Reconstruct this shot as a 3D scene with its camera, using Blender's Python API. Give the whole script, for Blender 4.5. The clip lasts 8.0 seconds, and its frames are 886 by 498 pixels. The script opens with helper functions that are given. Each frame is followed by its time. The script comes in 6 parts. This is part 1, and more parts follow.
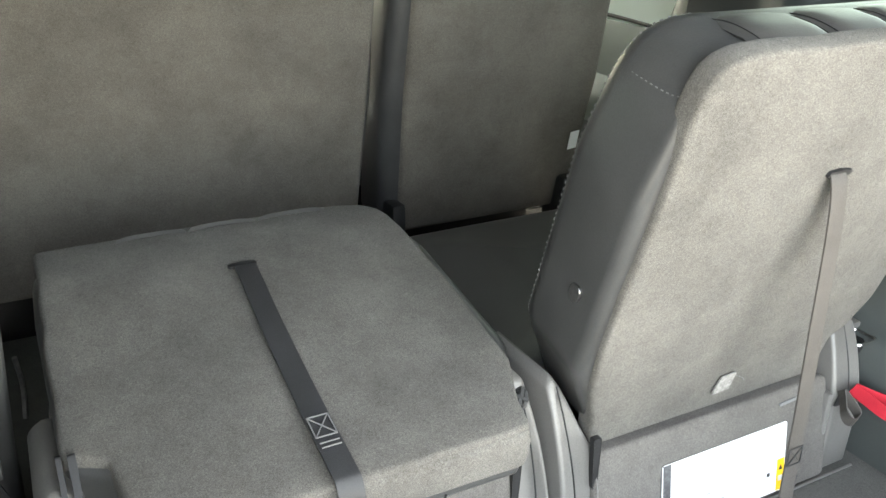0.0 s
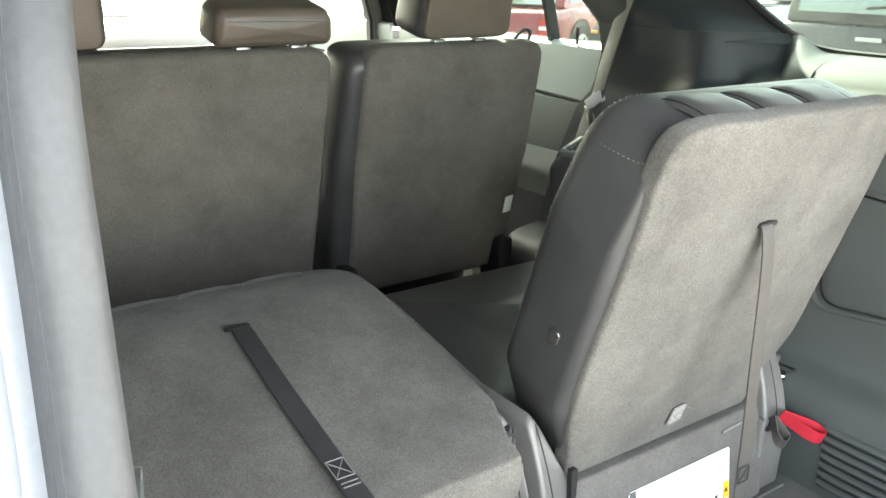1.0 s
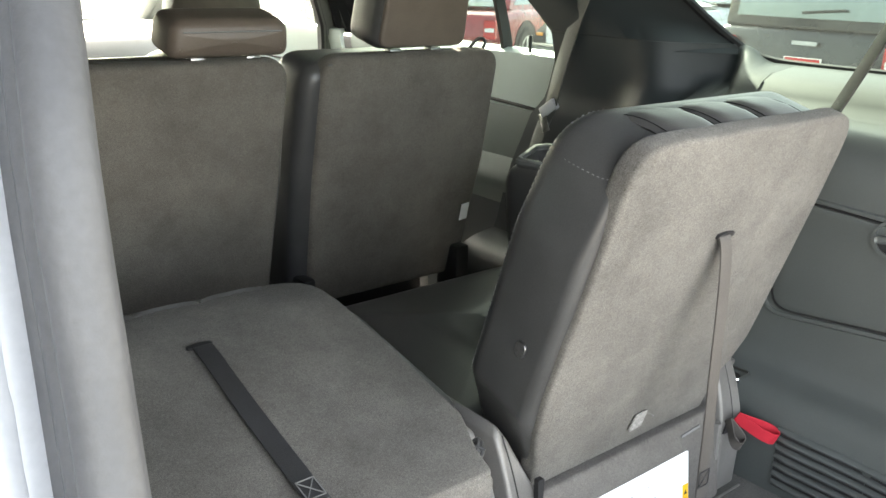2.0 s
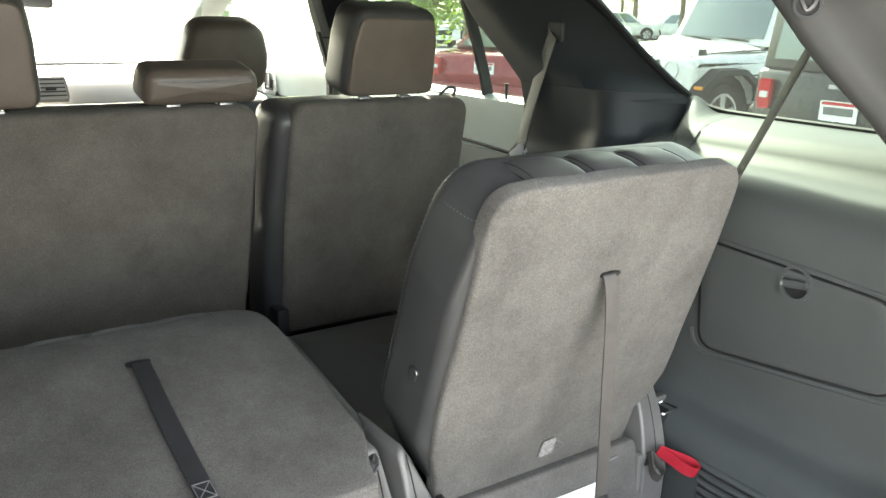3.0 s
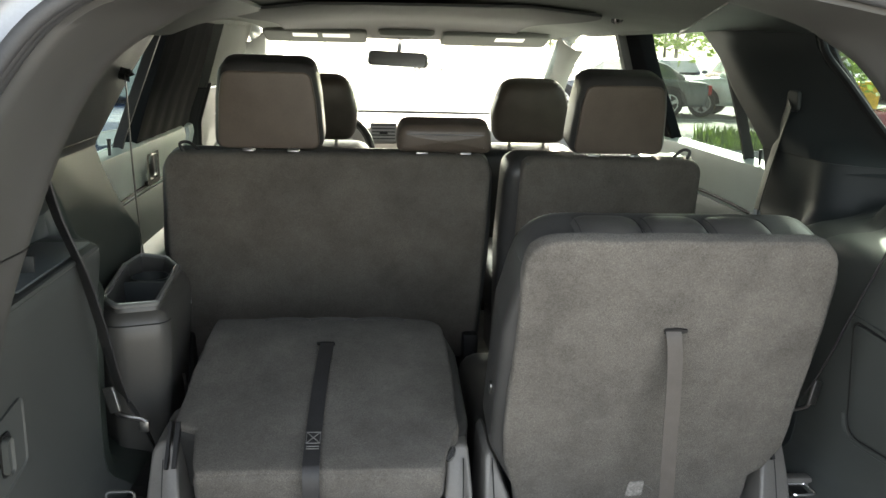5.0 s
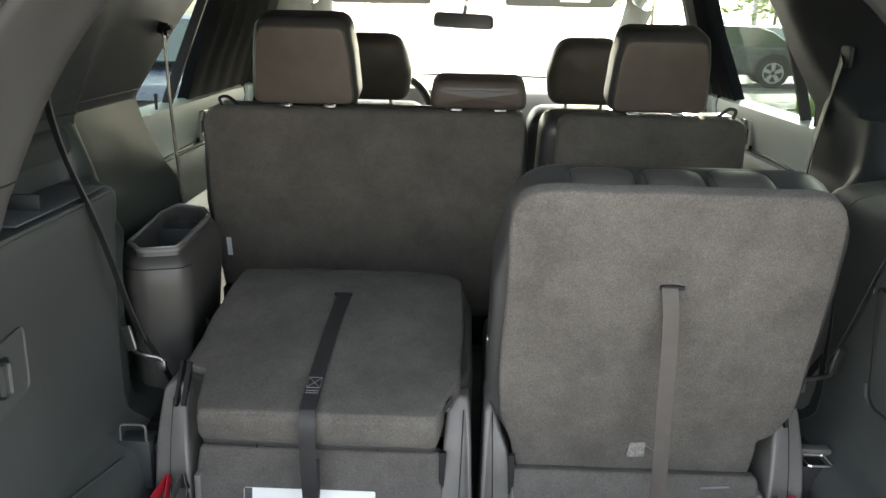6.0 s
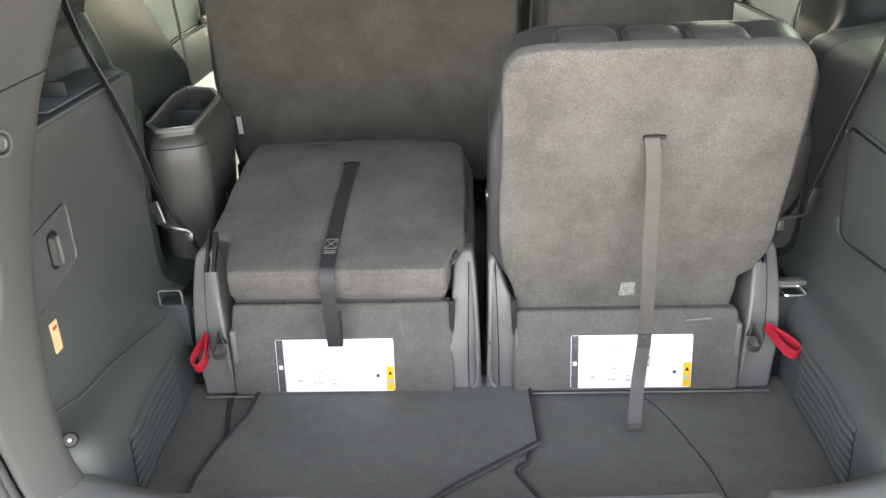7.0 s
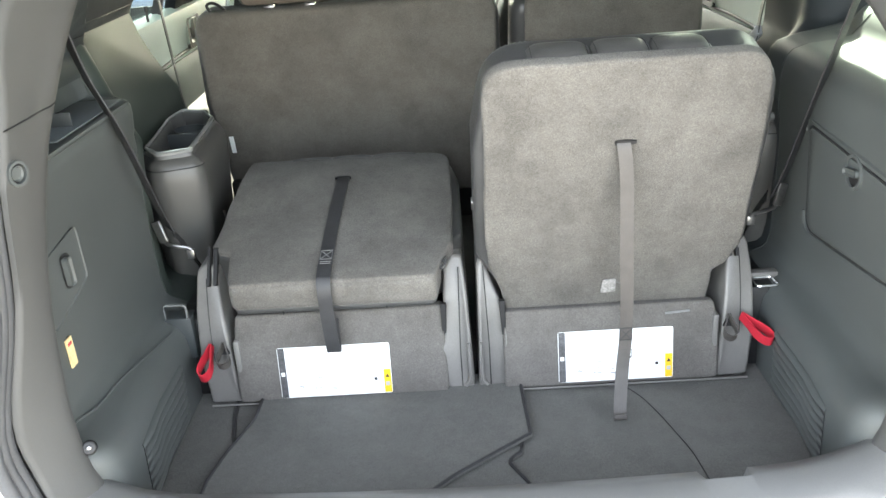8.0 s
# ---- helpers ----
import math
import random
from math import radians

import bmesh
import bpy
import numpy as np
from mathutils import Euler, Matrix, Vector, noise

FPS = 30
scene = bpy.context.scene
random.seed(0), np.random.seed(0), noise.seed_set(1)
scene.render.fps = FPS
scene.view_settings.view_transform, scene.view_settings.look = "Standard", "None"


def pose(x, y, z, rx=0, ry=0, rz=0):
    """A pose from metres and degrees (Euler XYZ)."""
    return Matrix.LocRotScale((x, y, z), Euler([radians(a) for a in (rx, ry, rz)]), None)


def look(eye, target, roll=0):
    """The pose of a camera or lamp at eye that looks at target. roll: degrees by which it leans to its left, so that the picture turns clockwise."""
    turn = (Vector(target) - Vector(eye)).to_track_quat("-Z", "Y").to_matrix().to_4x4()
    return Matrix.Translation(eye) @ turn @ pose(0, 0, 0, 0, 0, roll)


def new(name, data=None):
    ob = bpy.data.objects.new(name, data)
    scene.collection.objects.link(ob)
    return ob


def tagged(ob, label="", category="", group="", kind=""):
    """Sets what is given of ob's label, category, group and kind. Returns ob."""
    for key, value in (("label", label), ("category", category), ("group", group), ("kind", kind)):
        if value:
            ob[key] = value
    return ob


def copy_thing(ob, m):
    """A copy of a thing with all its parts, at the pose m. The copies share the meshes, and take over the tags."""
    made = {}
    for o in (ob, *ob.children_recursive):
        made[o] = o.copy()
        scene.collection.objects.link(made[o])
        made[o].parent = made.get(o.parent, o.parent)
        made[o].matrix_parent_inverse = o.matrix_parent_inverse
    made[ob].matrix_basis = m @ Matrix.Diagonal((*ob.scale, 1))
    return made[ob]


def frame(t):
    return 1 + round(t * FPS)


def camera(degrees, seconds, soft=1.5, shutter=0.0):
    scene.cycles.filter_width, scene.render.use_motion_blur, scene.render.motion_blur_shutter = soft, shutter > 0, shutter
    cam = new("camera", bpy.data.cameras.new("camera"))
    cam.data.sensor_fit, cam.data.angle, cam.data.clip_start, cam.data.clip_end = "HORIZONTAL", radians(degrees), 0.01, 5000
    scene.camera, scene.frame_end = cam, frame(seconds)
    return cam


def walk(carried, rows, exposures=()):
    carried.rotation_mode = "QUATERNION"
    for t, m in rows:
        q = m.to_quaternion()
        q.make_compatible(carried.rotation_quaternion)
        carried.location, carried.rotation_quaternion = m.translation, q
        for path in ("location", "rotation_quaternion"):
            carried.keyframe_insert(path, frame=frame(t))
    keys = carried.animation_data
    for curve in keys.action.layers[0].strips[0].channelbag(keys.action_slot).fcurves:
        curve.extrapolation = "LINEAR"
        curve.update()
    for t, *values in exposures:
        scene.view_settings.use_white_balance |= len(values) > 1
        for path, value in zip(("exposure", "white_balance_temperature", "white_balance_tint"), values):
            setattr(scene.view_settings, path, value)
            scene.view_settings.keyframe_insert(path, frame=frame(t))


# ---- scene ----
cam = camera(56.1, 8.0)
PATH = [
    (0, (-0.486, -0.632, 1.383), (0.374, 0.992, 0.593), 0.7),
    (0.5, (-0.577, -0.672, 1.394), (0.374, 0.958, 0.733), -0.0),
    (1, (-0.628, -0.665, 1.408), (0.466, 0.884, 0.772), 1.1),
    (1.2, (-0.644, -0.65, 1.413), (0.486, 0.874, 0.781), 1.2),
    (2.3, (-0.644, -0.649, 1.433), (0.564, 0.815, 0.803), 1.2),
    (2.5, (-0.63, -0.681, 1.44), (0.581, 0.785, 0.819), 0.7),
    (3, (-0.541, -0.852, 1.458), (0.555, 0.728, 0.908), 1.5),
    (3.5, (-0.462, -1.003, 1.483), (0.372, 0.744, 0.982), 0.6),
    (4, (-0.398, -1.145, 1.483), (0.296, 0.669, 1.006), 0.5),
    (4.5, (-0.274, -1.195, 1.505), (0.154, 0.702, 1.039), 0.8),
    (4.7, (-0.228, -1.215, 1.509), (0.084, 0.706, 1.047), 1.3),
    (5.8, (-0.073, -1.215, 1.493), (-0.102, 0.728, 1.024), 1.1),
    (6, (-0.031, -1.223, 1.481), (-0.082, 0.703, 0.944), 1.3),
    (6.2, (-0.006, -1.235, 1.47), (-0.064, 0.652, 0.809), 0.7),
    (6.3, (-0.003, -1.244, 1.472), (-0.066, 0.612, 0.731), 0.2),
    (6.5, (-0.014, -1.279, 1.468), (-0.071, 0.55, 0.661), -0.8),
    (7, (-0.016, -1.333, 1.494), (-0.088, 0.491, 0.676), -2.0),
    (7.5, (-0.004, -1.387, 1.512), (-0.095, 0.44, 0.705), -2.6),
    (8, (-0.007, -1.409, 1.523), (-0.061, 0.423, 0.723), -4.1),
]
# stops, kelvin and tint of the hand-held camera's automatic exposure
EXPOSURES = [(0.0, 4.65, 7600, 5), (0.5, 4.9, 7600, 4), (1.0, 4.55, 7500, 5), (2.5, 4.18, 7600, 8), (3.0, 4.05, 7500, 7), (3.5, 3.13, 7400, 7), (4.0, 2.88, 7400, 7), (4.5, 3.0, 7400, 7), (4.7, 3.1, 7400, 7),
             (5.8, 3.1, 7300, 9), (6.0, 3.1, 7300, 9), (6.5, 3.62, 7600, 15), (7.0, 4.08, 7600, 10), (7.5, 4.33, 7350, 8), (8.0, 4.42, 7300, 7)]
walk(cam, [(t, look(eye, target, roll)) for t, eye, target, roll in PATH], EXPOSURES)

# ---- light ----
SUN_EL, SUN_AZ = 33.0, 17.0          # degrees above the horizon, degrees clockwise from the car's nose
world = bpy.data.worlds.new("sky")
scene.world = world
world.use_nodes = True
wn = world.node_tree
sky = wn.nodes.new("ShaderNodeTexSky")
sky.sky_type = "NISHITA"
sky.sun_disc = False
sky.sun_elevation, sky.sun_rotation = radians(SUN_EL), radians(SUN_AZ)
sky.air_density, sky.dust_density = 0.8, 3.0
wn.nodes["Background"].inputs["Strength"].default_value = 0.15
haze = wn.nodes.new("ShaderNodeHueSaturation")          # thin high cloud pales the sky
haze.inputs["Saturation"].default_value = 0.55
wn.links.new(sky.outputs["Color"], haze.inputs["Color"])
wn.links.new(haze.outputs["Color"], wn.nodes["Background"].inputs["Color"])
sun = new("sun", bpy.data.lights.new("sun", "SUN"))
sun.data.energy, sun.data.angle, sun.data.color = 5.0, radians(1.2), (1.0, 0.95, 0.87)
_el, _az = radians(SUN_EL), radians(SUN_AZ)
sun.matrix_world = look((0, 0, 0), (-math.sin(_az) * math.cos(_el), -math.cos(_az) * math.cos(_el), -math.sin(_el)))


# ---- materials ----
def material(name, colour, rough=0.5, metal=0.0, vary=0.12, scale=6.0, fine=300.0, bump=0.15, dist=0.001, spec=0.5,
             coat=0.0, stain=None, sheen=0.0):
    """A surface with blotches at one scale, grain at another, and relief from the grain."""
    m = bpy.data.materials.new(name)
    m.use_nodes = True
    t = m.node_tree
    b = t.nodes["Principled BSDF"]
    co = t.nodes.new("ShaderNodeTexCoord")
    big = t.nodes.new("ShaderNodeTexNoise")
    big.inputs["Scale"].default_value, big.inputs["Detail"].default_value = scale, 5.0
    grain = t.nodes.new("ShaderNodeTexNoise")
    grain.inputs["Scale"].default_value, grain.inputs["Detail"].default_value = fine, 3.0
    t.links.new(co.outputs["Object"], big.inputs["Vector"])
    t.links.new(co.outputs["Object"], grain.inputs["Vector"])
    ramp = t.nodes.new("ShaderNodeValToRGB")
    lo, hi = [c * (1 - vary) for c in colour], [min(1, c * (1 + vary)) for c in colour]
    ramp.color_ramp.elements[0].position, ramp.color_ramp.elements[1].position = 0.32, 0.68
    ramp.color_ramp.elements[0].color, ramp.color_ramp.elements[1].color = (*lo, 1), (*(stain or hi), 1)
    t.links.new(big.outputs["Fac"], ramp.inputs["Fac"])
    mix = t.nodes.new("ShaderNodeMixRGB")
    mix.blend_type = "OVERLAY"
    mix.inputs["Fac"].default_value = min(1.0, vary * 2.2)
    t.links.new(ramp.outputs["Color"], mix.inputs["Color1"])
    t.links.new(grain.outputs["Fac"], mix.inputs["Color2"])
    t.links.new(mix.outputs["Color"], b.inputs["Base Color"])
    b.inputs["Metallic"].default_value = metal
    b.inputs["Specular IOR Level"].default_value = spec
    b.inputs["Coat Weight"].default_value = coat
    if sheen:
        b.inputs["Sheen Weight"].default_value = sheen
        b.inputs["Sheen Roughness"].default_value = 0.5
    rr = t.nodes.new("ShaderNodeMapRange")
    rr.inputs["To Min"].default_value, rr.inputs["To Max"].default_value = max(0.02, rough - 0.07), min(1, rough + 0.07)
    t.links.new(big.outputs["Fac"], rr.inputs["Value"])
    t.links.new(rr.outputs["Result"], b.inputs["Roughness"])
    if bump:
        bp = t.nodes.new("ShaderNodeBump")
        bp.inputs["Strength"].default_value, bp.inputs["Distance"].default_value = bump, dist
        t.links.new(grain.outputs["Fac"], bp.inputs["Height"])
        t.links.new(bp.outputs["Normal"], b.inputs["Normal"])
    return m


def carpet_material(name, colour, vary=0.12, pile=0.45):
    """Short needle-punched carpet: brushed patches, fibre speckle and fuzz."""
    m = material(name, colour, 0.95, vary=vary, scale=9.0, fine=1300.0, bump=0.7, dist=0.0014, spec=0.12, sheen=0.06)
    t = m.node_tree
    b = t.nodes["Principled BSDF"]
    co = t.nodes["Texture Coordinate"]
    old = b.inputs["Base Color"].links[0].from_socket
    for size, detail, fac in ((34.0, 5.0, pile * 0.40), (250.0, 3.0, pile * 0.45), (800.0, 2.0, pile * 1.35)):
        mid = t.nodes.new("ShaderNodeTexNoise")
        mid.inputs["Scale"].default_value, mid.inputs["Detail"].default_value, mid.inputs["Roughness"].default_value = size, detail, 0.7
        t.links.new(co.outputs["Object"], mid.inputs["Vector"])
        ramp = t.nodes.new("ShaderNodeValToRGB")
        ramp.color_ramp.elements[0].position, ramp.color_ramp.elements[1].position = 0.3, 0.7
        ramp.color_ramp.elements[0].color, ramp.color_ramp.elements[1].color = (0.15, 0.15, 0.15, 1), (0.85, 0.85, 0.85, 1)
        t.links.new(mid.outputs["Fac"], ramp.inputs["Fac"])
        mix = t.nodes.new("ShaderNodeMixRGB")
        mix.blend_type, mix.inputs["Fac"].default_value = "SOFT_LIGHT", fac
        t.links.new(old, mix.inputs["Color1"])
        t.links.new(ramp.outputs["Color"], mix.inputs["Color2"])
        old = mix.outputs["Color"]
    t.links.new(old, b.inputs["Base Color"])
    return m


def leather_material(name, colour, rough=0.42):
    m = material(name, colour, rough, vary=0.12, scale=14.0, fine=600.0, bump=0.12, dist=0.0006)
    t = m.node_tree
    b = t.nodes["Principled BSDF"]
    v = t.nodes.new("ShaderNodeTexVoronoi")
    v.feature = "DISTANCE_TO_EDGE"
    v.inputs["Scale"].default_value = 420.0
    t.links.new(t.nodes["Texture Coordinate"].outputs["Object"], v.inputs["Vector"])
    bp = t.nodes.new("ShaderNodeBump")
    bp.inputs["Strength"].default_value, bp.inputs["Distance"].default_value = 0.3, 0.0006
    t.links.new(v.outputs["Distance"], bp.inputs["Height"])
    t.links.new(b.inputs["Normal"].links[0].from_socket, bp.inputs["Normal"])
    t.links.new(bp.outputs["Normal"], b.inputs["Normal"])
    return m


def glass_material(name, tint, gloss=0.035, veil=0.0):
    m = bpy.data.materials.new(name)
    m.use_nodes = True
    t = m.node_tree
    t.nodes.remove(t.nodes["Principled BSDF"])
    tr, gl, mx = (t.nodes.new("ShaderNode" + k) for k in ("BsdfTransparent", "BsdfGlossy", "MixShader"))
    tr.inputs["Color"].default_value = (*tint, 1)
    gl.inputs["Roughness"].default_value = 0.02
    mx.inputs["Fac"].default_value = gloss
    t.links.new(tr.outputs["BSDF"], mx.inputs[1])
    t.links.new(gl.outputs["BSDF"], mx.inputs[2])
    # a pale translucent film imitates the glare that veils the glass
    film, dm = t.nodes.new("ShaderNodeBsdfTranslucent"), t.nodes.new("ShaderNodeMixShader")
    film.inputs["Color"].default_value = (0.85, 0.86, 0.84, 1)
    mottle = t.nodes.new("ShaderNodeTexNoise")
    mottle.inputs["Scale"].default_value, mottle.inputs["Detail"].default_value = 7.0, 6.0
    t.links.new(t.nodes.new("ShaderNodeTexCoord").outputs["Object"], mottle.inputs["Vector"])
    rng = t.nodes.new("ShaderNodeMapRange")
    rng.inputs["To Min"].default_value, rng.inputs["To Max"].default_value = veil * 0.5, veil * 1.5
    t.links.new(mottle.outputs["Fac"], rng.inputs["Value"])
    t.links.new(rng.outputs["Result"], dm.inputs["Fac"])
    t.links.new(mx.outputs["Shader"], dm.inputs[1])
    t.links.new(film.outputs["BSDF"], dm.inputs[2])
    t.links.new(dm.outputs["Shader"], t.nodes["Material Output"].inputs["Surface"])
    return m


CARPET = carpet_material("seat carpet", (0.116, 0.109, 0.100), 0.17, 0.48)
BASE_CARPET = carpet_material("base carpet", (0.118, 0.110, 0.103), 0.15, 0.4)
CARPET_DARK = carpet_material("dark seat carpet", (0.122, 0.111, 0.097), 0.14, 0.36)
FLOOR_CARPET = carpet_material("floor carpet", (0.108, 0.107, 0.102), 0.10, 0.35)
MAT_CARPET = carpet_material("mat carpet", (0.112, 0.111, 0.106), 0.10, 0.35)
LEATHER = leather_material("charcoal leather", (0.048, 0.048, 0.048), 0.37)
# same leather, paler: the light on the pad tops is put into its colour
LEATHER_TOPLIT = leather_material("charcoal leather lightened as if lit from above", (0.064, 0.062, 0.060), 0.40)
LEATHER_HEAD = leather_material("headrest leather", (0.116, 0.094, 0.077), 0.40)
PLASTIC = material("charcoal trim plastic", (0.066, 0.0725, 0.071), 0.52, vary=0.10, scale=5, fine=900, bump=0.25, dist=0.0005)
PLASTIC_SOFT = material("dark pillar trim", (0.029, 0.0345, 0.0365), 0.55, vary=0.08, scale=4, fine=900, bump=0.2, dist=0.0005)
PILLAR_LOW = material("lower pillar plastic", (0.032, 0.042, 0.037), 0.5, vary=0.08, scale=4, fine=900, bump=0.2, dist=0.0005)
SHIELD = material("grey seat shield plastic", (0.150, 0.144, 0.137), 0.38, vary=0.16, scale=8, fine=800, bump=0.2, dist=0.0005)
SEAL_RUBBER = material("grey seal rubber", (0.052, 0.054, 0.058), 0.6, vary=0.10, scale=30, fine=300, bump=0.3, dist=0.001)
BLACK = material("black rubber", (0.012, 0.012, 0.013), 0.55, vary=0.2, scale=20, bump=0.1)
HEADLINER = material("headliner cloth", (0.185, 0.195, 0.183), 0.95, vary=0.06, scale=5, fine=700, bump=0.3, dist=0.0008, spec=0.1)
PILLAR_B = material("matt black pillar trim", (0.012, 0.013, 0.015), 0.9, vary=0.1, scale=6, fine=600, bump=0.2, dist=0.0005, spec=0.12)
WEB = material("black webbing", (0.028, 0.028, 0.030), 0.55, vary=0.2, scale=30, fine=900, bump=0.5, dist=0.0008)
WEB_PALE = material("pale grey webbing", (0.031, 0.036, 0.035), 0.5, vary=0.12, scale=30, fine=900, bump=0.5, dist=0.0008)
GATE_TRIM = material("tailgate pillar plastic", (0.060, 0.060, 0.058), 0.6, vary=0.08, scale=5, fine=900, bump=0.2, dist=0.0005)
BIN_TRIM = material("side bin plastic", (0.064, 0.063, 0.060), 0.42, vary=0.10, scale=5, fine=900, bump=0.2, dist=0.0005)
# paler than the bin body: the rim's reflection is put into the colour
BIN_RIM = material("glossy bin plastic with reflection put in", (0.17, 0.175, 0.17), 0.16, vary=0.08, scale=10, bump=0.05, spec=0.8)
SILL_TRIM = material("sill plastic", (0.125, 0.125, 0.122), 0.45, vary=0.1, scale=6, fine=900, bump=0.25, dist=0.0005)
SHADE = material("dark roof shade", (0.026, 0.029, 0.028), 0.8, vary=0.06, scale=5, fine=500, bump=0.2)
WEB_GREY = material("grey webbing", (0.060, 0.054, 0.050), 0.5, vary=0.15, scale=30, fine=900, bump=0.5, dist=0.0008)
RED = material("red webbing", (0.44, 0.016, 0.032), 0.55, vary=0.12, scale=40, fine=900, bump=0.4, dist=0.0006)
THREAD = material("pale grey thread", (0.17, 0.17, 0.17), 0.7, vary=0.1, bump=0)
PAPER = material("white sticker", (0.86, 0.87, 0.86), 0.35, vary=0.02, bump=0)
PRINT = material("pale grey print", (0.42, 0.43, 0.44), 0.5, vary=0.05, bump=0)
INK = material("black print", (0.02, 0.02, 0.022), 0.4, vary=0.05, bump=0)
WORN_INK = material("worn black print", (0.075, 0.075, 0.078), 0.5, vary=0.4, scale=60, bump=0)
YELLOW = material("amber print", (0.85, 0.47, 0.02), 0.4, vary=0.04, bump=0)
CREAM = material("cream sticker", (0.70, 0.55, 0.30), 0.5, vary=0.15, scale=40, bump=0)
CHROME = material("bright steel", (0.72, 0.72, 0.70), 0.18, metal=1.0, vary=0.05, bump=0)
STEEL = material("worn steel", (0.32, 0.315, 0.31), 0.36, metal=1.0, vary=0.15, scale=40, bump=0.05)
SILVER_PAINT = material("grey metallic paint", (0.38, 0.40, 0.43), 0.36, metal=0.25, vary=0.05, bump=0, coat=0.05)
DOOR_LOW = material("grey-green door pocket plastic", (0.075, 0.092, 0.082), 0.5, vary=0.08, scale=5, fine=800, bump=0.2, dist=0.0005)
DOOR_TRIM = material("pale door trim", (0.47, 0.54, 0.50), 0.5, vary=0.06, scale=5, fine=800, bump=0.2, dist=0.0005)
DASH = material("grey dashboard", (0.30, 0.295, 0.285), 0.6, vary=0.08, scale=6, fine=500, bump=0.3, dist=0.0006)
PRIVACY = glass_material("privacy glass", (0.46, 0.52, 0.50), veil=0.006)
CLEAR = glass_material("clear glass", (0.88, 0.93, 0.91), veil=0.04)
MIRROR = material("mirror glass", (0.75, 0.77, 0.78), 0.03, metal=1.0, vary=0.0, bump=0)


# ---- shaping helpers ----
def finish(bm, name, mat, parent=None, label="", smooth=True, angle=40):
    """Link a bmesh as one mesh object, in world coordinates, under a parent that stays at the origin."""
    bmesh.ops.recalc_face_normals(bm, faces=bm.faces)
    me = bpy.data.meshes.new(name)
    for f in bm.faces:
        f.smooth = smooth
    for e in bm.edges:
        if len(e.link_faces) == 2 and e.calc_face_angle(0) > radians(angle):
            e.smooth = False
    bm.to_mesh(me)
    bm.free()
    me.materials.append(mat)
    ob = new(name, me)
    if parent is not None:
        ob.parent = parent
        ob.matrix_parent_inverse = parent.matrix_basis.inverted()
    if label:
        tagged(ob, label)
    return ob


def part(name, bm, mat, parent, label=""):
    return finish(bm, name, mat, parent, label)


def thing(name, at, label, category, group="", kind=""):
    e = new(name)
    e.location = at
    e.empty_display_size = 0.05
    return tagged(e, label, category, group, kind)


def rpoly(pts, r=0.02, n=5):
    """A polygon with rounded corners; a third number at a corner is its own radius."""
    out, k = [], len(pts)
    for i in range(k):
        p, a, b = Vector(pts[i][:2]), Vector(pts[i - 1][:2]), Vector(pts[(i + 1) % k][:2])
        rad = pts[i][2] if len(pts[i]) > 2 else r
        u, v = (a - p), (b - p)
        lu, lv = u.length, v.length
        u.normalize(), v.normalize()
        half = max(0.02, math.acos(max(-1, min(1, u.dot(v)))) / 2)
        d = min(rad / math.tan(half), lu * 0.48, lv * 0.48)
        if d < 1e-4 or half > 1.55:
            out.append(p)
            continue
        s, e = p + u * d, p + v * d
        for j in range(n + 1):
            f = j / n
            out.append((1 - f) ** 2 * s + 2 * f * (1 - f) * p + f * f * e)
    return out


def inset(loop, d):
    """The loop moved inwards by d (loops run anticlockwise)."""
    k, out = len(loop), []
    for i in range(k):
        t = (loop[(i + 1) % k] - loop[i - 1])
        if t.length < 1e-9:
            out.append(loop[i].copy())
            continue
        t.normalize()
        out.append(loop[i] + Vector((-t.y, t.x)) * d)
    return out


def ccw(loop):
    a = sum(loop[i - 1].x * loop[i].y - loop[i].x * loop[i - 1].y for i in range(len(loop)))
    return loop if a > 0 else loop[::-1]


def rings_to_bm(rings, bm=None, cap0=True, cap1=True, closed=True):
    bm = bm or bmesh.new()
    vs = [[bm.verts.new(p) for p in r] for r in rings]
    k = len(rings[0])
    for a, b in zip(vs, vs[1:]):
        for i in range(k if closed else k - 1):
            j = (i + 1) % k
            bm.faces.new((a[i], a[j], b[j], b[i]))
    if cap0:
        bm.faces.new(vs[0][::-1])
    if cap1:
        bm.faces.new(vs[-1])
    return bm


def pillow(loop, m, depth, edge=0.02, belly0=0.0, belly1=0.0, n=4, bm=None, edge0=None):
    """A padded slab: the loop in the plane of m's x and y, depth along m's z, rounded edges, swollen faces."""
    loop = ccw(loop)
    c = sum(loop, Vector((0, 0))) / len(loop)
    rings = []

    def face(w, base, belly, sign):
        r = []
        for s in (0.06, 0.3, 0.55, 0.8, 0.93):
            z = w + sign * belly * (1 - s * s)
            r.append([m @ Vector((*(c + (p - c) * s), z)) for p in base])
        return r
    k0 = edge if edge0 is None else edge0
    rings += face(0, inset(loop, k0), belly0, -1)
    for j in range(n + 1):
        a = j / n * math.pi / 2
        rings.append([m @ Vector((*p, k0 * (1 - math.cos(a)))) for p in inset(loop, k0 * (1 - math.sin(a)))])
    for j in range(n + 1):
        a = math.pi / 2 * (1 - j / n)
        rings.append([m @ Vector((*p, depth - edge * (1 - math.cos(a)))) for p in inset(loop, edge * (1 - math.sin(a)))])
    rings += face(depth, inset(loop, edge), belly1, 1)[::-1]
    return rings_to_bm(rings, bm)


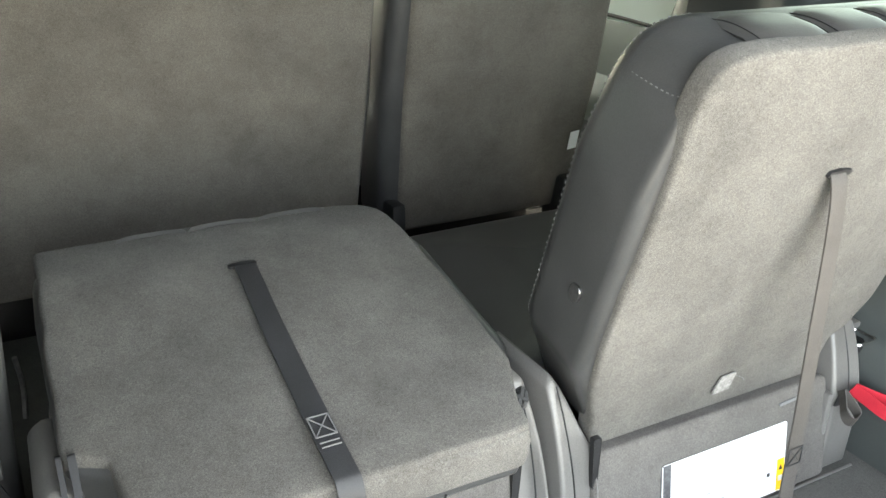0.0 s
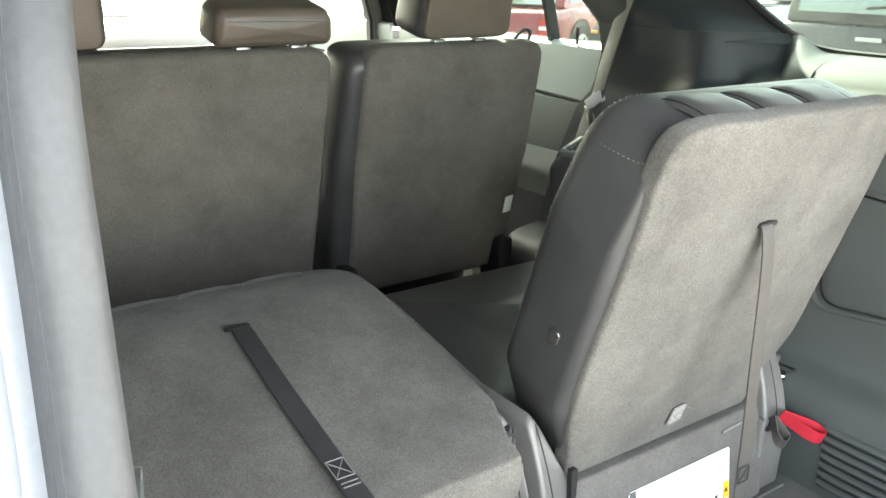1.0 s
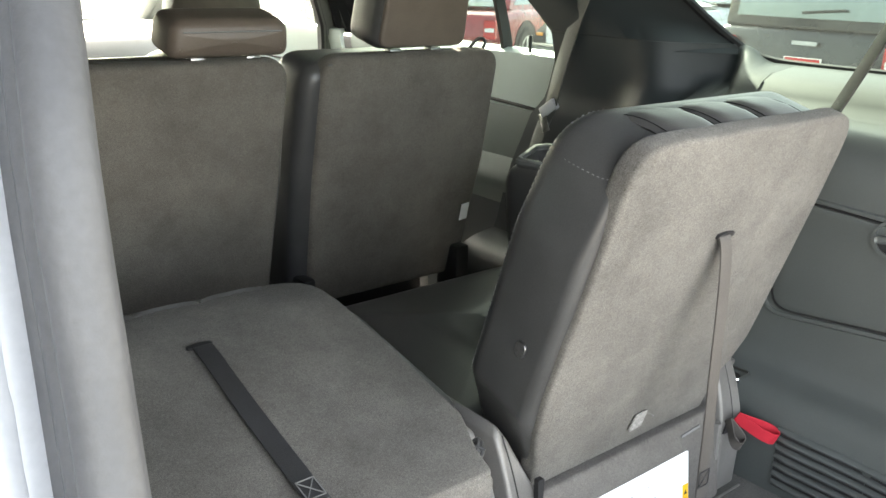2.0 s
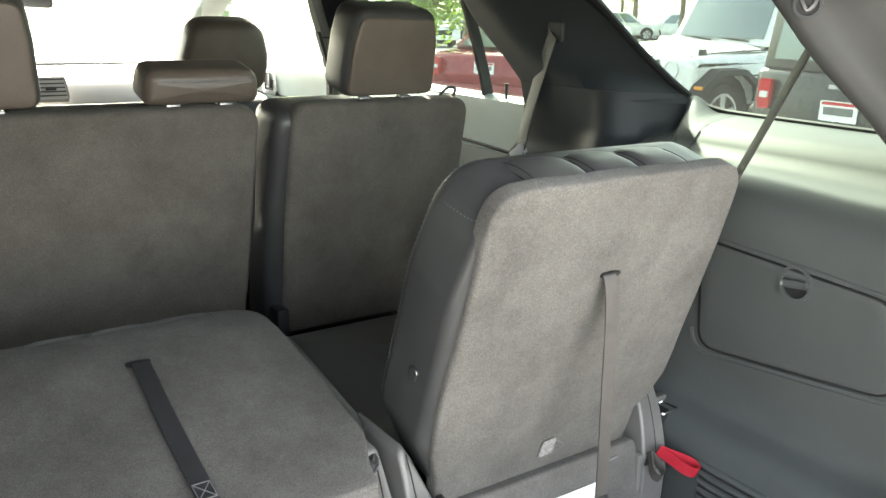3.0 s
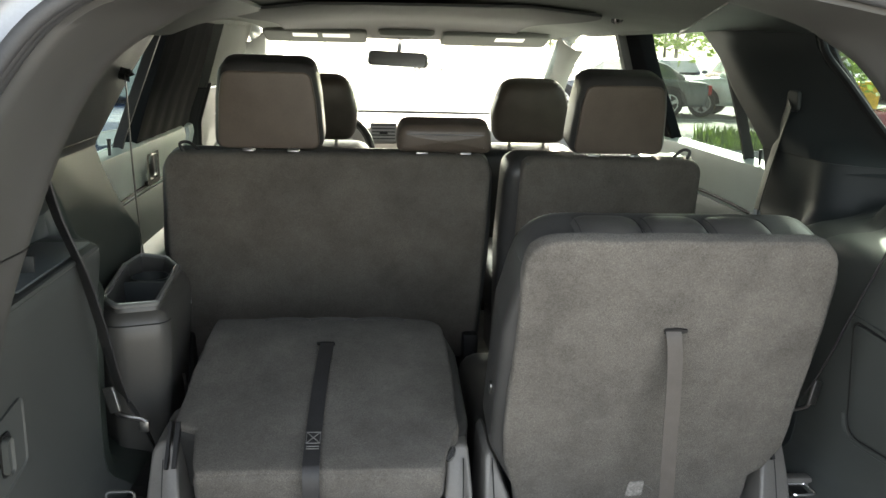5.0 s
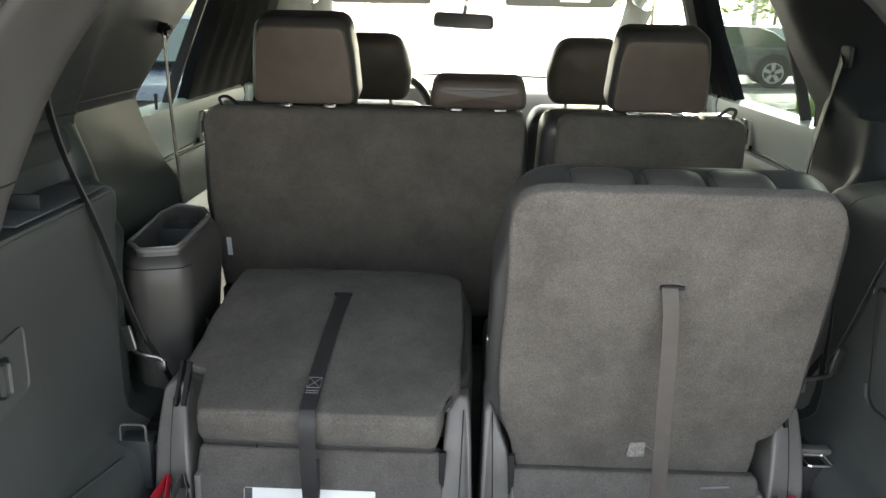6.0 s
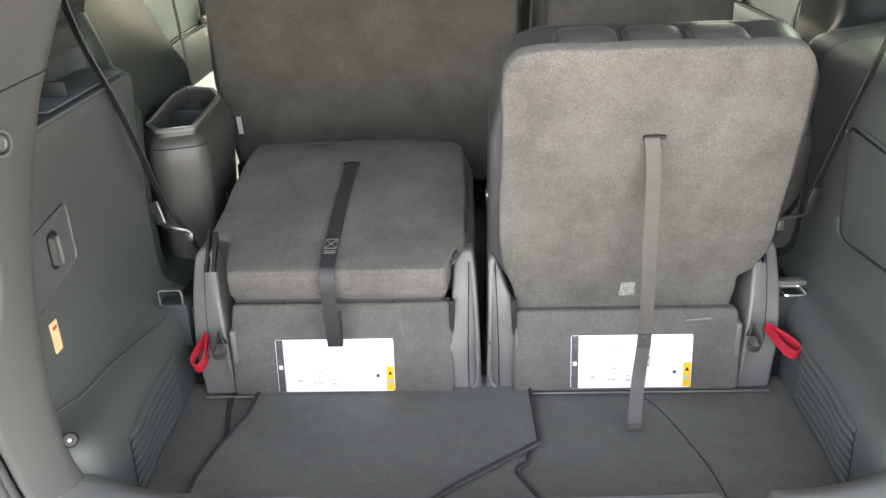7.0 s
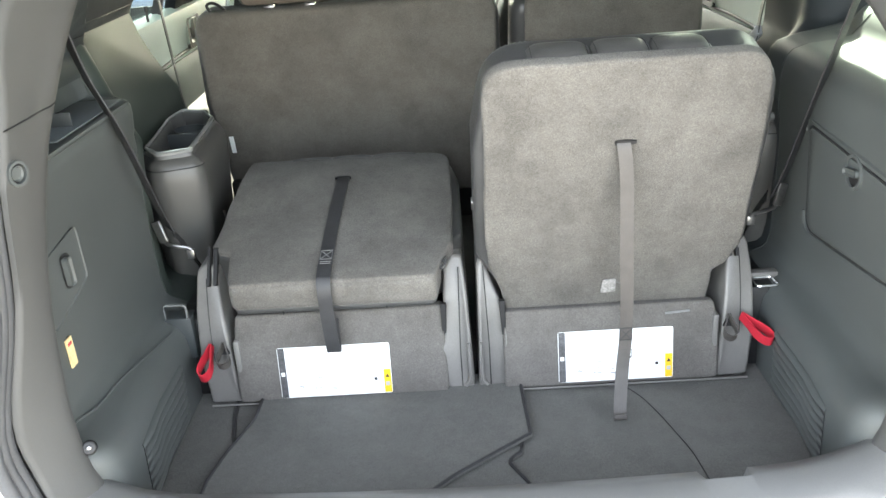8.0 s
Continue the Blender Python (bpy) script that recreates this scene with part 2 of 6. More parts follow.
def box(x0, x1, y0, y1, z0, z1, r=0.0, seg=2, bm=None):
    bm2 = bmesh.new()
    bmesh.ops.create_cube(bm2, size=1)
    for v in bm2.verts:
        v.co = Vector((x0 + (v.co.x + 0.5) * (x1 - x0), y0 + (v.co.y + 0.5) * (y1 - y0), z0 + (v.co.z + 0.5) * (z1 - z0)))
    if r:
        bmesh.ops.bevel(bm2, geom=bm2.edges[:], offset=r, segments=seg, profile=0.5, affect="EDGES")
    return join(bm, bm2) if bm else bm2


def join(bm, other):
    me = bpy.data.meshes.new("tmp")
    other.to_mesh(me)
    other.free()
    bm.from_mesh(me)
    bpy.data.meshes.remove(me)
    return bm


def moved(bm, m):
    bmesh.ops.transform(bm, matrix=m, verts=bm.verts)
    return bm


def slab(pts, m, depth, r=0.004, seg=2):
    """A flat plate: the polygon in m's x and y, pushed along m's z, edges broken by r."""
    bm = bmesh.new()
    lo = ccw([Vector(p[:2]) for p in pts])
    if r:
        top = []
        for j in range(seg + 1):
            a = j / seg * math.pi / 2
            top.append([m @ Vector((*p, depth - r * (1 - math.cos(a)))) for p in inset(lo, r * (1 - math.cos(a)))])
        rings = [[m @ Vector((*p, 0)) for p in lo]] + top
    else:
        rings = [[m @ Vector((*p, w)) for p in lo] for w in (0, depth)]
    return rings_to_bm(rings, bm)


def spline(pts, n=6):
    """Points along a smooth curve through pts."""
    ps = [Vector(p) for p in pts]
    out = []
    for i in range(len(ps) - 1):
        a, b, c, d = ps[max(0, i - 1)], ps[i], ps[i + 1], ps[min(len(ps) - 1, i + 2)]
        for j in range(n):
            t = j / n
            out.append(0.5 * ((2 * b) + (c - a) * t + (2 * a - 5 * b + 4 * c - d) * t * t + (3 * b - a - 3 * c + d) * t ** 3))
    out.append(ps[-1])
    return out


def ribbon(path, side, width, thick, bm=None):
    """A webbing strap along the path, lying across the direction side."""
    ps, rings = [Vector(p) for p in path], []
    sides = side if isinstance(side, list) else [Vector(side)] * len(ps)
    for i, p in enumerate(ps):
        t = (ps[min(i + 1, len(ps) - 1)] - ps[max(0, i - 1)]).normalized()
        s = (sides[i] - t * sides[i].dot(t)).normalized()
        nrm = t.cross(s)
        w, h = s * width / 2, nrm * thick / 2
        rings.append([p - w - h, p - w * 0.94 - h * 1.3, p + w * 0.94 - h * 1.3, p + w - h, p + w + h, p - w + h])
    return rings_to_bm(rings, bm)


def tube(path, r, n=8, bm=None, closed=False):
    ps, rings = [Vector(p) for p in path], []
    k = len(ps)
    up = None
    for i, p in enumerate(ps):
        a, b = (ps[i - 1], ps[(i + 1) % k]) if closed else (ps[max(0, i - 1)], ps[min(i + 1, k - 1)])
        t = (b - a).normalized()
        if up is None:
            up = t.orthogonal().normalized()
        up = (up - t * up.dot(t)).normalized()
        w = t.cross(up)
        rad = r(i / (k - 1)) if callable(r) else r
        rings.append([p + (up * math.cos(2 * math.pi * j / n) + w * math.sin(2 * math.pi * j / n)) * rad for j in range(n)])
    if closed:
        rings.append(rings[0])
        bm = rings_to_bm(rings, bm, False, False)
        bmesh.ops.remove_doubles(bm, verts=bm.verts, dist=1e-6)
        return bm
    return rings_to_bm(rings, bm)


def sheet(rows, thick, bm=None):
    """A curved panel: rows of points, given a back at thick behind its faces."""
    bm = bm or bmesh.new()
    vs = [[bm.verts.new(p) for p in r] for r in rows]
    for a, b in zip(vs, vs[1:]):
        for i in range(len(a) - 1):
            bm.faces.new((a[i], a[i + 1], b[i + 1], b[i]))
    bmesh.ops.recalc_face_normals(bm, faces=bm.faces)
    if isinstance(thick, Vector):
        back = [[bm.verts.new(v.co + thick) for v in r] for r in vs]
        for a, b in zip(back, back[1:]):
            for i in range(len(a) - 1):
                bm.faces.new((b[i], b[i + 1], a[i + 1], a[i]))
        rim = [vs[0], [r[-1] for r in vs], vs[-1][::-1], [r[0] for r in vs][::-1]]
        rim2 = [back[0], [r[-1] for r in back], back[-1][::-1], [r[0] for r in back][::-1]]
        for a, b in zip(rim, rim2):
            for i in range(len(a) - 1):
                bm.faces.new((a[i], b[i], b[i + 1], a[i + 1]))
    elif thick:
        bmesh.ops.solidify(bm, geom=bm.faces[:], thickness=thick)
    return bm


def frame_ring(outer, inner, m, depth, bm=None):
    """A flat ring between two loops of equal count, pushed along m's z."""
    rings = [[m @ Vector((*p, w)) for p in lp] for lp, w in ((outer, 0), (outer, depth), (inner, depth), (inner, 0), (outer, 0))]
    bm = rings_to_bm(rings, bm, False, False)
    bmesh.ops.remove_doubles(bm, verts=bm.verts, dist=1e-6)
    return bm


# ---- the car's shell ----
FLOOR_Z = 0.60


def lower_profile(y, left=False):
    """Inner side of the luggage space at y: points (x, z) from the floor up to the window."""
    k = max(0.0, min(1.0, (y - 0.09) / 0.05 if left else (y - 0.225) / 0.085))          # 0 beside the quarter window, 1 on the pillar in front of it
    k = k * k * (3 - 2 * k)
    taper = 0.035 * max(0.0, (-y - 0.2) / 0.25)        # the wheel arch draws in towards the sill
    base = [(0.562, 0.55), (0.562, 0.60), (0.560, 0.66), (0.558, 0.72), (0.563, 0.752), (0.575, 0.772), (0.592, 0.782),
            (0.612, 0.790), (0.622, 0.800), (0.627, 0.83), (0.628, 0.90), (0.626, 0.98), (0.622, 1.06), (0.616, 1.11)]
    r = max(0.0, min(1.0, (0.06 - y) / 0.25)) * 0.030    # the ledge narrows towards the tailgate
    ledge = [(0.616 + 0.2 * r, 1.145), (0.619 + 0.4 * r, 1.166), (0.624 + 0.7 * r, 1.184), (0.636 + r, 1.197), (0.664 + 0.8 * r, 1.206), (0.720, 1.210), (0.743, 1.216),
             (0.757, 1.233), (0.772, 1.251), (0.798, 1.263), (0.885, 1.274)]
    if left:
        ledge = [(0.606, 1.15), (0.602, 1.175), (0.602, 1.192), (0.608, 1.200), (0.640, 1.203), (0.698, 1.206), (0.703, 1.243),
                 (0.680, 1.250), (0.683, 1.280), (0.696, 1.301)]
    pillar = [(0.612, 1.15), (0.613, 1.175), (0.614, 1.192), (0.616, 1.203), (0.618, 1.211), (0.620, 1.220), (0.627, 1.25),
              (0.633, 1.278), (0.638, 1.296), (0.641, 1.303)]
    if left:
        pillar = [(0.618 + 0.069 * (z - 1.10) / 0.203, z) for x, z in pillar]
    else:
        pillar.insert(6, (0.623, 1.236))
        wall = pillar_x(max(y, 0.285), 1.303, 1)
        f = max(0.0, min(1.0, (y - 0.30) / 0.28))
        f = f * f * (3 - 2 * f)
        pillar = [(wall - (0.5 - 0.62 * f) * (1.303 - z) - 0.08 * (1 - f) * max(0, min(1, (1.21 - z) / 0.06)), z) for x, z in pillar]
    taper -= 1.3 * max(0.0, -y - 0.400)                 # and turns out behind the tailgate trim
    out = [(x - taper * (0.8 if z < 0.8 else 0.3 if taper > 0 else 0.8), z + (0.02 * max(0, (-y - 0.3) / 0.1) if 0.73 < z < 0.83 else 0)) for x, z in base]
    lean = max(0.0, min(1.0, (y - 0.13) / 0.14 if left else (y - 0.29) / 0.30))
    lean = (0.07 if left else 0.135) * lean * lean * (3 - 2 * lean) + (0.012 if left else 0.005) * max(0.0, min(1.0, (y - 0.30) / 0.40))
    low = max(0.0, min(1.0, (y - 0.42) / 0.15)) * 0.09
    out = [(x + (lean if z > 0.79 else low), z) for x, z in out]
    j = max(0.0, min(1.0, (y - 0.27) / 0.10))            # the ledge itself runs out further forward than the sill above it
    j = j * j * (3 - 2 * j)
    ks = [k] * 10 if left else [j] * 6 + [k] * 5
    out += [(a[0] * (1 - q) + (b[0] + (lean if left else 0)) * q, a[1] * (1 - q) + b[1] * q) for a, b, q in zip(ledge, pillar, ks)]
    return out


YS = [-0.48, -0.45, -0.42, -0.405, -0.38, -0.36, -0.30, -0.24, -0.18, -0.12, -0.06, 0.0, 0.05, 0.085, 0.10, 0.11, 0.12, 0.13, 0.14, 0.17, 0.185, 0.20, 0.215, 0.23, 0.245, 0.26, 0.27, 0.28, 0.295, 0.31, 0.325, 0.34, 0.355, 0.375, 0.40, 0.43, 0.46, 0.50, 0.55, 0.60, 0.70, 0.80]


def quarter_trim(s, name, tag):
    prof = [lower_profile(y, s < 0) for y in YS]
    # on the right the dark trim starts where the ledge's shade starts, imitating it
    cut = 0.141 if s < 0 else 0.216
    rows = [[(s * x, y, z) for x, z in (pr if y < cut else pr[:15])] for y, pr in zip(YS, prof)]
    rear = [r[:22] if s < 0 else r for r in rows if len(r) > 15]
    if s < 0:
        upper = [[(x + 0.001, y, z) for x, y, z in r[21:]] for r in rows if len(r) > 15]
        tagged(finish(sheet(upper, Vector((-0.010, 0, 0))), "tray_cover_left", PLASTIC_SOFT, angle=60), "dark charcoal trim over the side tray", "pillar trim", kind="structure")
    bm = sheet(rear, Vector((s * 0.014, 0, 0)))
    tagged(finish(bm, name, PLASTIC, angle=60), "charcoal moulded plastic quarter trim over the wheel arch", "trim panel", kind="structure")
    rows = [[(s * (x - 0.0015), y if y < 0.3 else 0.3 + (y - 0.3) * (pillar_front(z, s) - 0.3) / 0.5, z) for x, z in pr] for y, pr in zip(YS, prof) if cut - 0.036 < y]
    tagged(finish(sheet(rows, Vector((s * 0.010, 0, 0))), "lower_pillar_trim_" + tag, PILLAR_LOW if s < 0 else PLASTIC_SOFT, angle=60), "dark charcoal lower pillar trim beside the third row", "pillar trim", kind="structure")


def window_front(z, s=1):
    """Front edge of the quarter window at height z; the left trim reaches further back."""
    back = 0.27 if s < 0 else 0.0
    pts = [(1.303, 0.050), (1.315, 0.085), (1.335, 0.115), (1.36, 0.150), (1.41, 0.200), (1.46, 0.245), (1.50, 0.278), (1.53, 0.300), (1.545, 0.303), (1.60, 0.30)]
    if s > 0:
        pts = [(1.272, 0.20), (1.275, 0.235), (1.283, 0.280), (1.303, 0.318), (1.343, 0.378), (1.40, 0.450), (1.464, 0.523), (1.513, 0.585), (1.548, 0.606), (1.60, 0.606)]
    for (z0, y0), (z1, y1) in zip(pts, pts[1:]):
        if z <= z1:
            return y0 + (y1 - y0) * max(0, (z - z0)) / (z1 - z0) - back
    return pts[-1][1] - back


def pillar_front(z, s=1):
    """Front edge of the pillar trim, where it meets the rear door."""
    pts = [(0.70, 0.80), (0.92, 0.745), (1.0, 0.71), (1.116, 0.648), (1.20, 0.61), (1.25, 0.60), (1.308, 0.612), (1.36, 0.665), (1.41, 0.725), (1.448, 0.775), (1.50, 0.85), (1.55, 0.93), (1.60, 0.99)]
    if s > 0:
        pts = [(0.70, 0.90), (0.92, 0.85), (1.0, 0.82), (1.10, 0.765), (1.175, 0.725), (1.24, 0.701), (1.30, 0.71), (1.35, 0.757), (1.40, 0.825), (1.443, 0.878), (1.505, 0.93), (1.55, 1.0), (1.60, 1.08)]
    for (z0, y0), (z1, y1) in zip(pts, pts[1:]):
        if z <= z1:
            return y0 + (y1 - y0) * max(0, (z - z0)) / (z1 - z0)
    return pts[-1][1]


def pillar_x(y, z, s):
    """Inner face of the upper pillar trim."""
    if s > 0:
        d = y - window_front(z)
        g = max(0.0, min(1.0, (d + 0.025) / (0.17 + min(0.15, 3.5 * max(0, z - 1.303)))))
        return 0.884 - 0.28 * (z - 1.30) - 0.125 * g * g * (3 - 2 * g) + 0.12 * max(0.0, z - 1.33)
    x = lower_profile(y, True)[-1][0] - 0.004
    k = max(0.0, min(1.0, (z - 1.303) / 0.20))
    flat = 0.668 + 0.09 * max(0, min(1, (y - 0.15) / 0.6))
    return x * (1 - k) + flat * k - 0.26 * max(0, z - 1.303)


def pillar_c(s, name):
    """Upper pillar trim between the quarter window and the rear door."""
    rows = []
    for z in ((1.285, 1.295, 1.303) if s > 0 else (1.296, 1.303, 1.315)) + (1.335, 1.36, 1.40, 1.44, 1.48, 1.51, 1.53, 1.545, 1.56, 1.60):
        y0, y1 = window_front(max(z, 1.303) if s < 0 else z, s), pillar_front(z, s)
        row = [(s * pillar_x(y0 + (y1 - y0) * j / 30, z, s), y0 + (y1 - y0) * j / 30, z) for j in range(31)]
        rows.append(row + [(row[-1][0] + s * 0.012, row[-1][1] + 0.008, z), (row[-1][0] + s * 0.07, row[-1][1] + 0.012, z)])
    ob = finish(sheet(rows, Vector((s * 0.006, 0, 0))), name, PLASTIC_SOFT, angle=60)
    tagged(ob, "dark charcoal pillar trim beside the quarter window", "pillar trim", kind="structure")
    tagged(finish(tube([(x - s * 0.0005, y, z) for x, y, z in rows[2][6:-2]], 0.0013, 5), "pillar_joint_" + name[12:], BLACK), "dark joint between two pillar trims", "trim", kind="structure")


CREST = [(0.0, -0.08, 1.618), (0.2, -0.08, 1.602), (0.38, -0.09, 1.560), (0.44, -0.10, 1.530), (0.50, -0.12, 1.488), (0.540, -0.17, 1.41),
         (0.566, -0.24, 1.31), (0.582, -0.30, 1.20), (0.592, -0.36, 1.05), (0.586, -0.405, 0.90), (0.572, -0.425, 0.80), (0.552, -0.432, 0.745), (0.53, -0.44, 0.66)]
SEAL = [(0.0, -0.25, 1.60), (0.2, -0.25, 1.592), (0.42, -0.25, 1.562), (0.50, -0.255, 1.530), (0.545, -0.29, 1.47), (0.568, -0.36, 1.39),
        (0.573, -0.42, 1.30), (0.585, -0.455, 1.20), (0.610, -0.475, 1.05), (0.615, -0.49, 0.90), (0.600, -0.50, 0.81), (0.578, -0.51, 0.755), (0.56, -0.52, 0.66)]
GLASSY = [(0.0, 0.02, 1.63), (0.2, 0.02, 1.615), (0.40, 0.02, 1.585), (0.50, 0.02, 1.560), (0.61, 0.02, 1.520), (0.665, -0.05, 1.43),
          (0.702, -0.14, 1.315), (0.650, -0.20, 1.195), (0.63, -0.30, 1.05), (0.625, -0.36, 0.90), (0.61, -0.38, 0.80), (0.590, -0.39, 0.745), (0.57, -0.40, 0.66)]


def right_side(curve, moves):
    """The curve with some points moved, for the side that is shaped otherwise."""
    return [moves.get(i, p) for i, p in enumerate(curve)]


def arch(s, name, curves, mat, label, category):
    rows = []
    lines = [spline(c, 4) for c in curves]
    for k in range(len(lines[0])):
        pts = [ln[k] for ln in lines]
        row = spline(pts, 4) if len(pts) > 2 else pts
        rows.append([(s * p.x, p.y, p.z) for p in row])
    ob = finish(sheet(rows, Vector((s * 0.007, 0, 0.006))), name, mat, angle=70)
    if len(curves) == 4:
        seam = [Vector(p) + Vector((-s * 0.0004, -0.0004, 0)) for p in rows[25]]
        tagged(finish(tube(seam, 0.0013, 5), "pillar_seam" + name[20:], BLACK), "dark joint across the tailgate pillar trim", "trim", kind="structure")
    return tagged(ob, label, category, kind="structure")


def shifted(curve, out, back):
    res = []
    for i, p in enumerate(curve):
        a, b = curve[max(0, i - 1)], curve[min(len(curve) - 1, i + 1)]
        d = Vector((b[2] - a[2], 0, -(b[0] - a[0])))
        d = -d.normalized() if d.length else Vector((0, 0, 1))
        res.append((p[0] + d.x * out, p[1] + back, p[2] + d.z * out))
    return res


for s, tag in ((1, "right"), (-1, "left")):
    quarter_trim(s, "quarter_trim_" + tag, tag)
    pillar_c(s, "pillar_trim_" + tag)
    glassy, crest, seal = GLASSY, CREST, SEAL
    if s > 0:
        glassy = right_side(GLASSY, {3: (0.52, 0.0, 1.565), 4: (0.76, -0.10, 1.545), 5: (0.846, -0.13, 1.45), 6: (0.888, -0.21, 1.295), 7: (0.74, -0.30, 1.20), 8: (0.645, -0.34, 1.05)})
    e, b = (1.0, 0.0) if s > 0 else (0.0, 0.030)
    crest = right_side(CREST, {6: (0.566 + 0.024 * e, -0.24 - 0.015 * e, 1.31), 7: (0.582 + 0.030 * e, -0.30 - 0.035 * e, 1.20), 8: (0.592 + 0.012 * e, -0.36 - 0.01 * e, 1.05)})
    seal = right_side(SEAL, {6: (0.573 + 0.017 * e, -0.42 + b, 1.30), 7: (0.585 + 0.025 * e - 0.2 * b, -0.455 + b, 1.20), 8: (0.610 + 0.008 * e - 0.6 * b, -0.475 + b, 1.05)})
    mid = [tuple((Vector(a) * 0.5 + Vector(b) * 0.5) + Vector((-0.006 if a[0] > 0.3 else 0, -0.0, 0))) for a, b in zip(crest, seal)]
    arch(s, "tailgate_pillar_trim_" + tag, [glassy, crest, mid, seal], GATE_TRIM, "grey moulded trim round the tailgate opening", "pillar trim")
    ridges = bmesh.new()
    for out, back, r in ((0.016, -0.008, 0.010),) + (((0.015, -0.024, 0.0095), (0.015, -0.041, 0.0095)) if s < 0 else ()):
        tube([Vector((s * p[0], p[1], p[2])) for p in spline(shifted(seal, out, back), 4)], r, 10, ridges)
    tagged(finish(ridges, "weather_seal_" + tag, SEAL_RUBBER), "grey rubber weather seal round the tailgate opening", "seal", kind="structure")
    arch(s, "body_flange_" + tag, [shifted(seal, 0.020, -0.002), shifted(seal, 0.026, -0.012), shifted(seal, 0.055, -0.018), shifted(seal, 0.075, -0.05), shifted(seal, 0.16, -0.055), shifted(seal, 0.24, -0.045), shifted(seal, 0.38, 0.02)],
         SILVER_PAINT, "grey metallic painted tailgate opening flange", "car body")

# sill, well floor and the wall under the sill
SILL = [(-0.300, 0.60), (-0.375, 0.602), (-0.418, 0.64), (-0.432, 0.70), (-0.442, 0.722), (-0.47, 0.730), (-0.52, 0.728), (-0.545, 0.715), (-0.56, 0.66), (-0.565, 0.45)]
rows = []
for x in sorted([-0.60 + i * 0.05 for i in range(25)] + [0.308, 0.314, 0.376, 0.382]):
    lift = 0.05 * (max(0, abs(x) - 0.42) / 0.18) ** 2
    notch = 0.026 if 0.31 < x < 0.38 else 0.0
    rows.append([(x, y + (0.03 * (abs(x) / 0.6) ** 2 if y < -0.38 else 0) - (notch if -0.46 < y < -0.41 else 0), z + (lift if z > 0.63 and y > -0.55 else 0)) for y, z in SILL])
tagged(finish(sheet(rows, Vector((0, 0, -0.012))), "sill_trim", SILL_TRIM, angle=50), "grey plastic sill trim of the luggage space", "sill trim", kind="structure")
rows = [[(x, y, FLOOR_Z + 0.001 * math.sin(9 * x) * math.cos(11 * y)) for x in [i * 0.06 - 0.6 for i in range(21)]] for y in [j * 0.06 - 0.42 for j in range(30)]]
tagged(finish(sheet(rows, Vector((0, 0, -0.02))), "cargo_floor", FLOOR_CARPET), "dark charcoal carpeted luggage floor", "floor", kind="structure")
tagged(finish(box(-0.80, 0.80, 1.2, 3.2, 0.50, 0.56), "cabin_floor", FLOOR_CARPET), "dark carpeted cabin floor", "floor", kind="structure")

# headliner and roof skin
def headliner_z(x, y):
    dip = max(0.0, min(1.0, (y - 2.05) / 0.42))          # the front edge comes down to the windscreen
    dip = 0.050 * dip * dip * (3 - 2 * dip)
    return 1.632 - 0.028 * (abs(x) / 0.5) ** 2.2 - 0.02 * max(0, (y - 1.6)) ** 2 - dip * (1 - (x / 0.66) ** 2) + 0.006 * math.cos(y * 3)


rows, skin = [], []
for y in [-0.10 + 0.1 * i for i in range(27)]:
    drop = 0.02 * max(0, (y - 1.6)) ** 2
    r1 = [(x, y, headliner_z(x, y)) for x in [i * 0.05 - 0.62 for i in range(26)]]
    rows.append(r1)
    skin.append([(x * 1.02 - (0.16 if x < -0.6 else 0) + (0.20 if x > 0.6 and y < 0.75 else 0), y * 1.10 - 0.30, 1.70 - 0.05 * (abs(x) / 0.5) ** 2.2 - drop) for x, _, _ in r1])
tagged(finish(sheet(rows, Vector((0, 0, 0.008))), "headliner", HEADLINER), "pale grey cloth headliner of the cabin", "headliner", kind="structure")
tagged(finish(sheet(skin, 0.01), "roof_skin", SILVER_PAINT), "grey metallic painted car roof", "car roof", kind="structure")


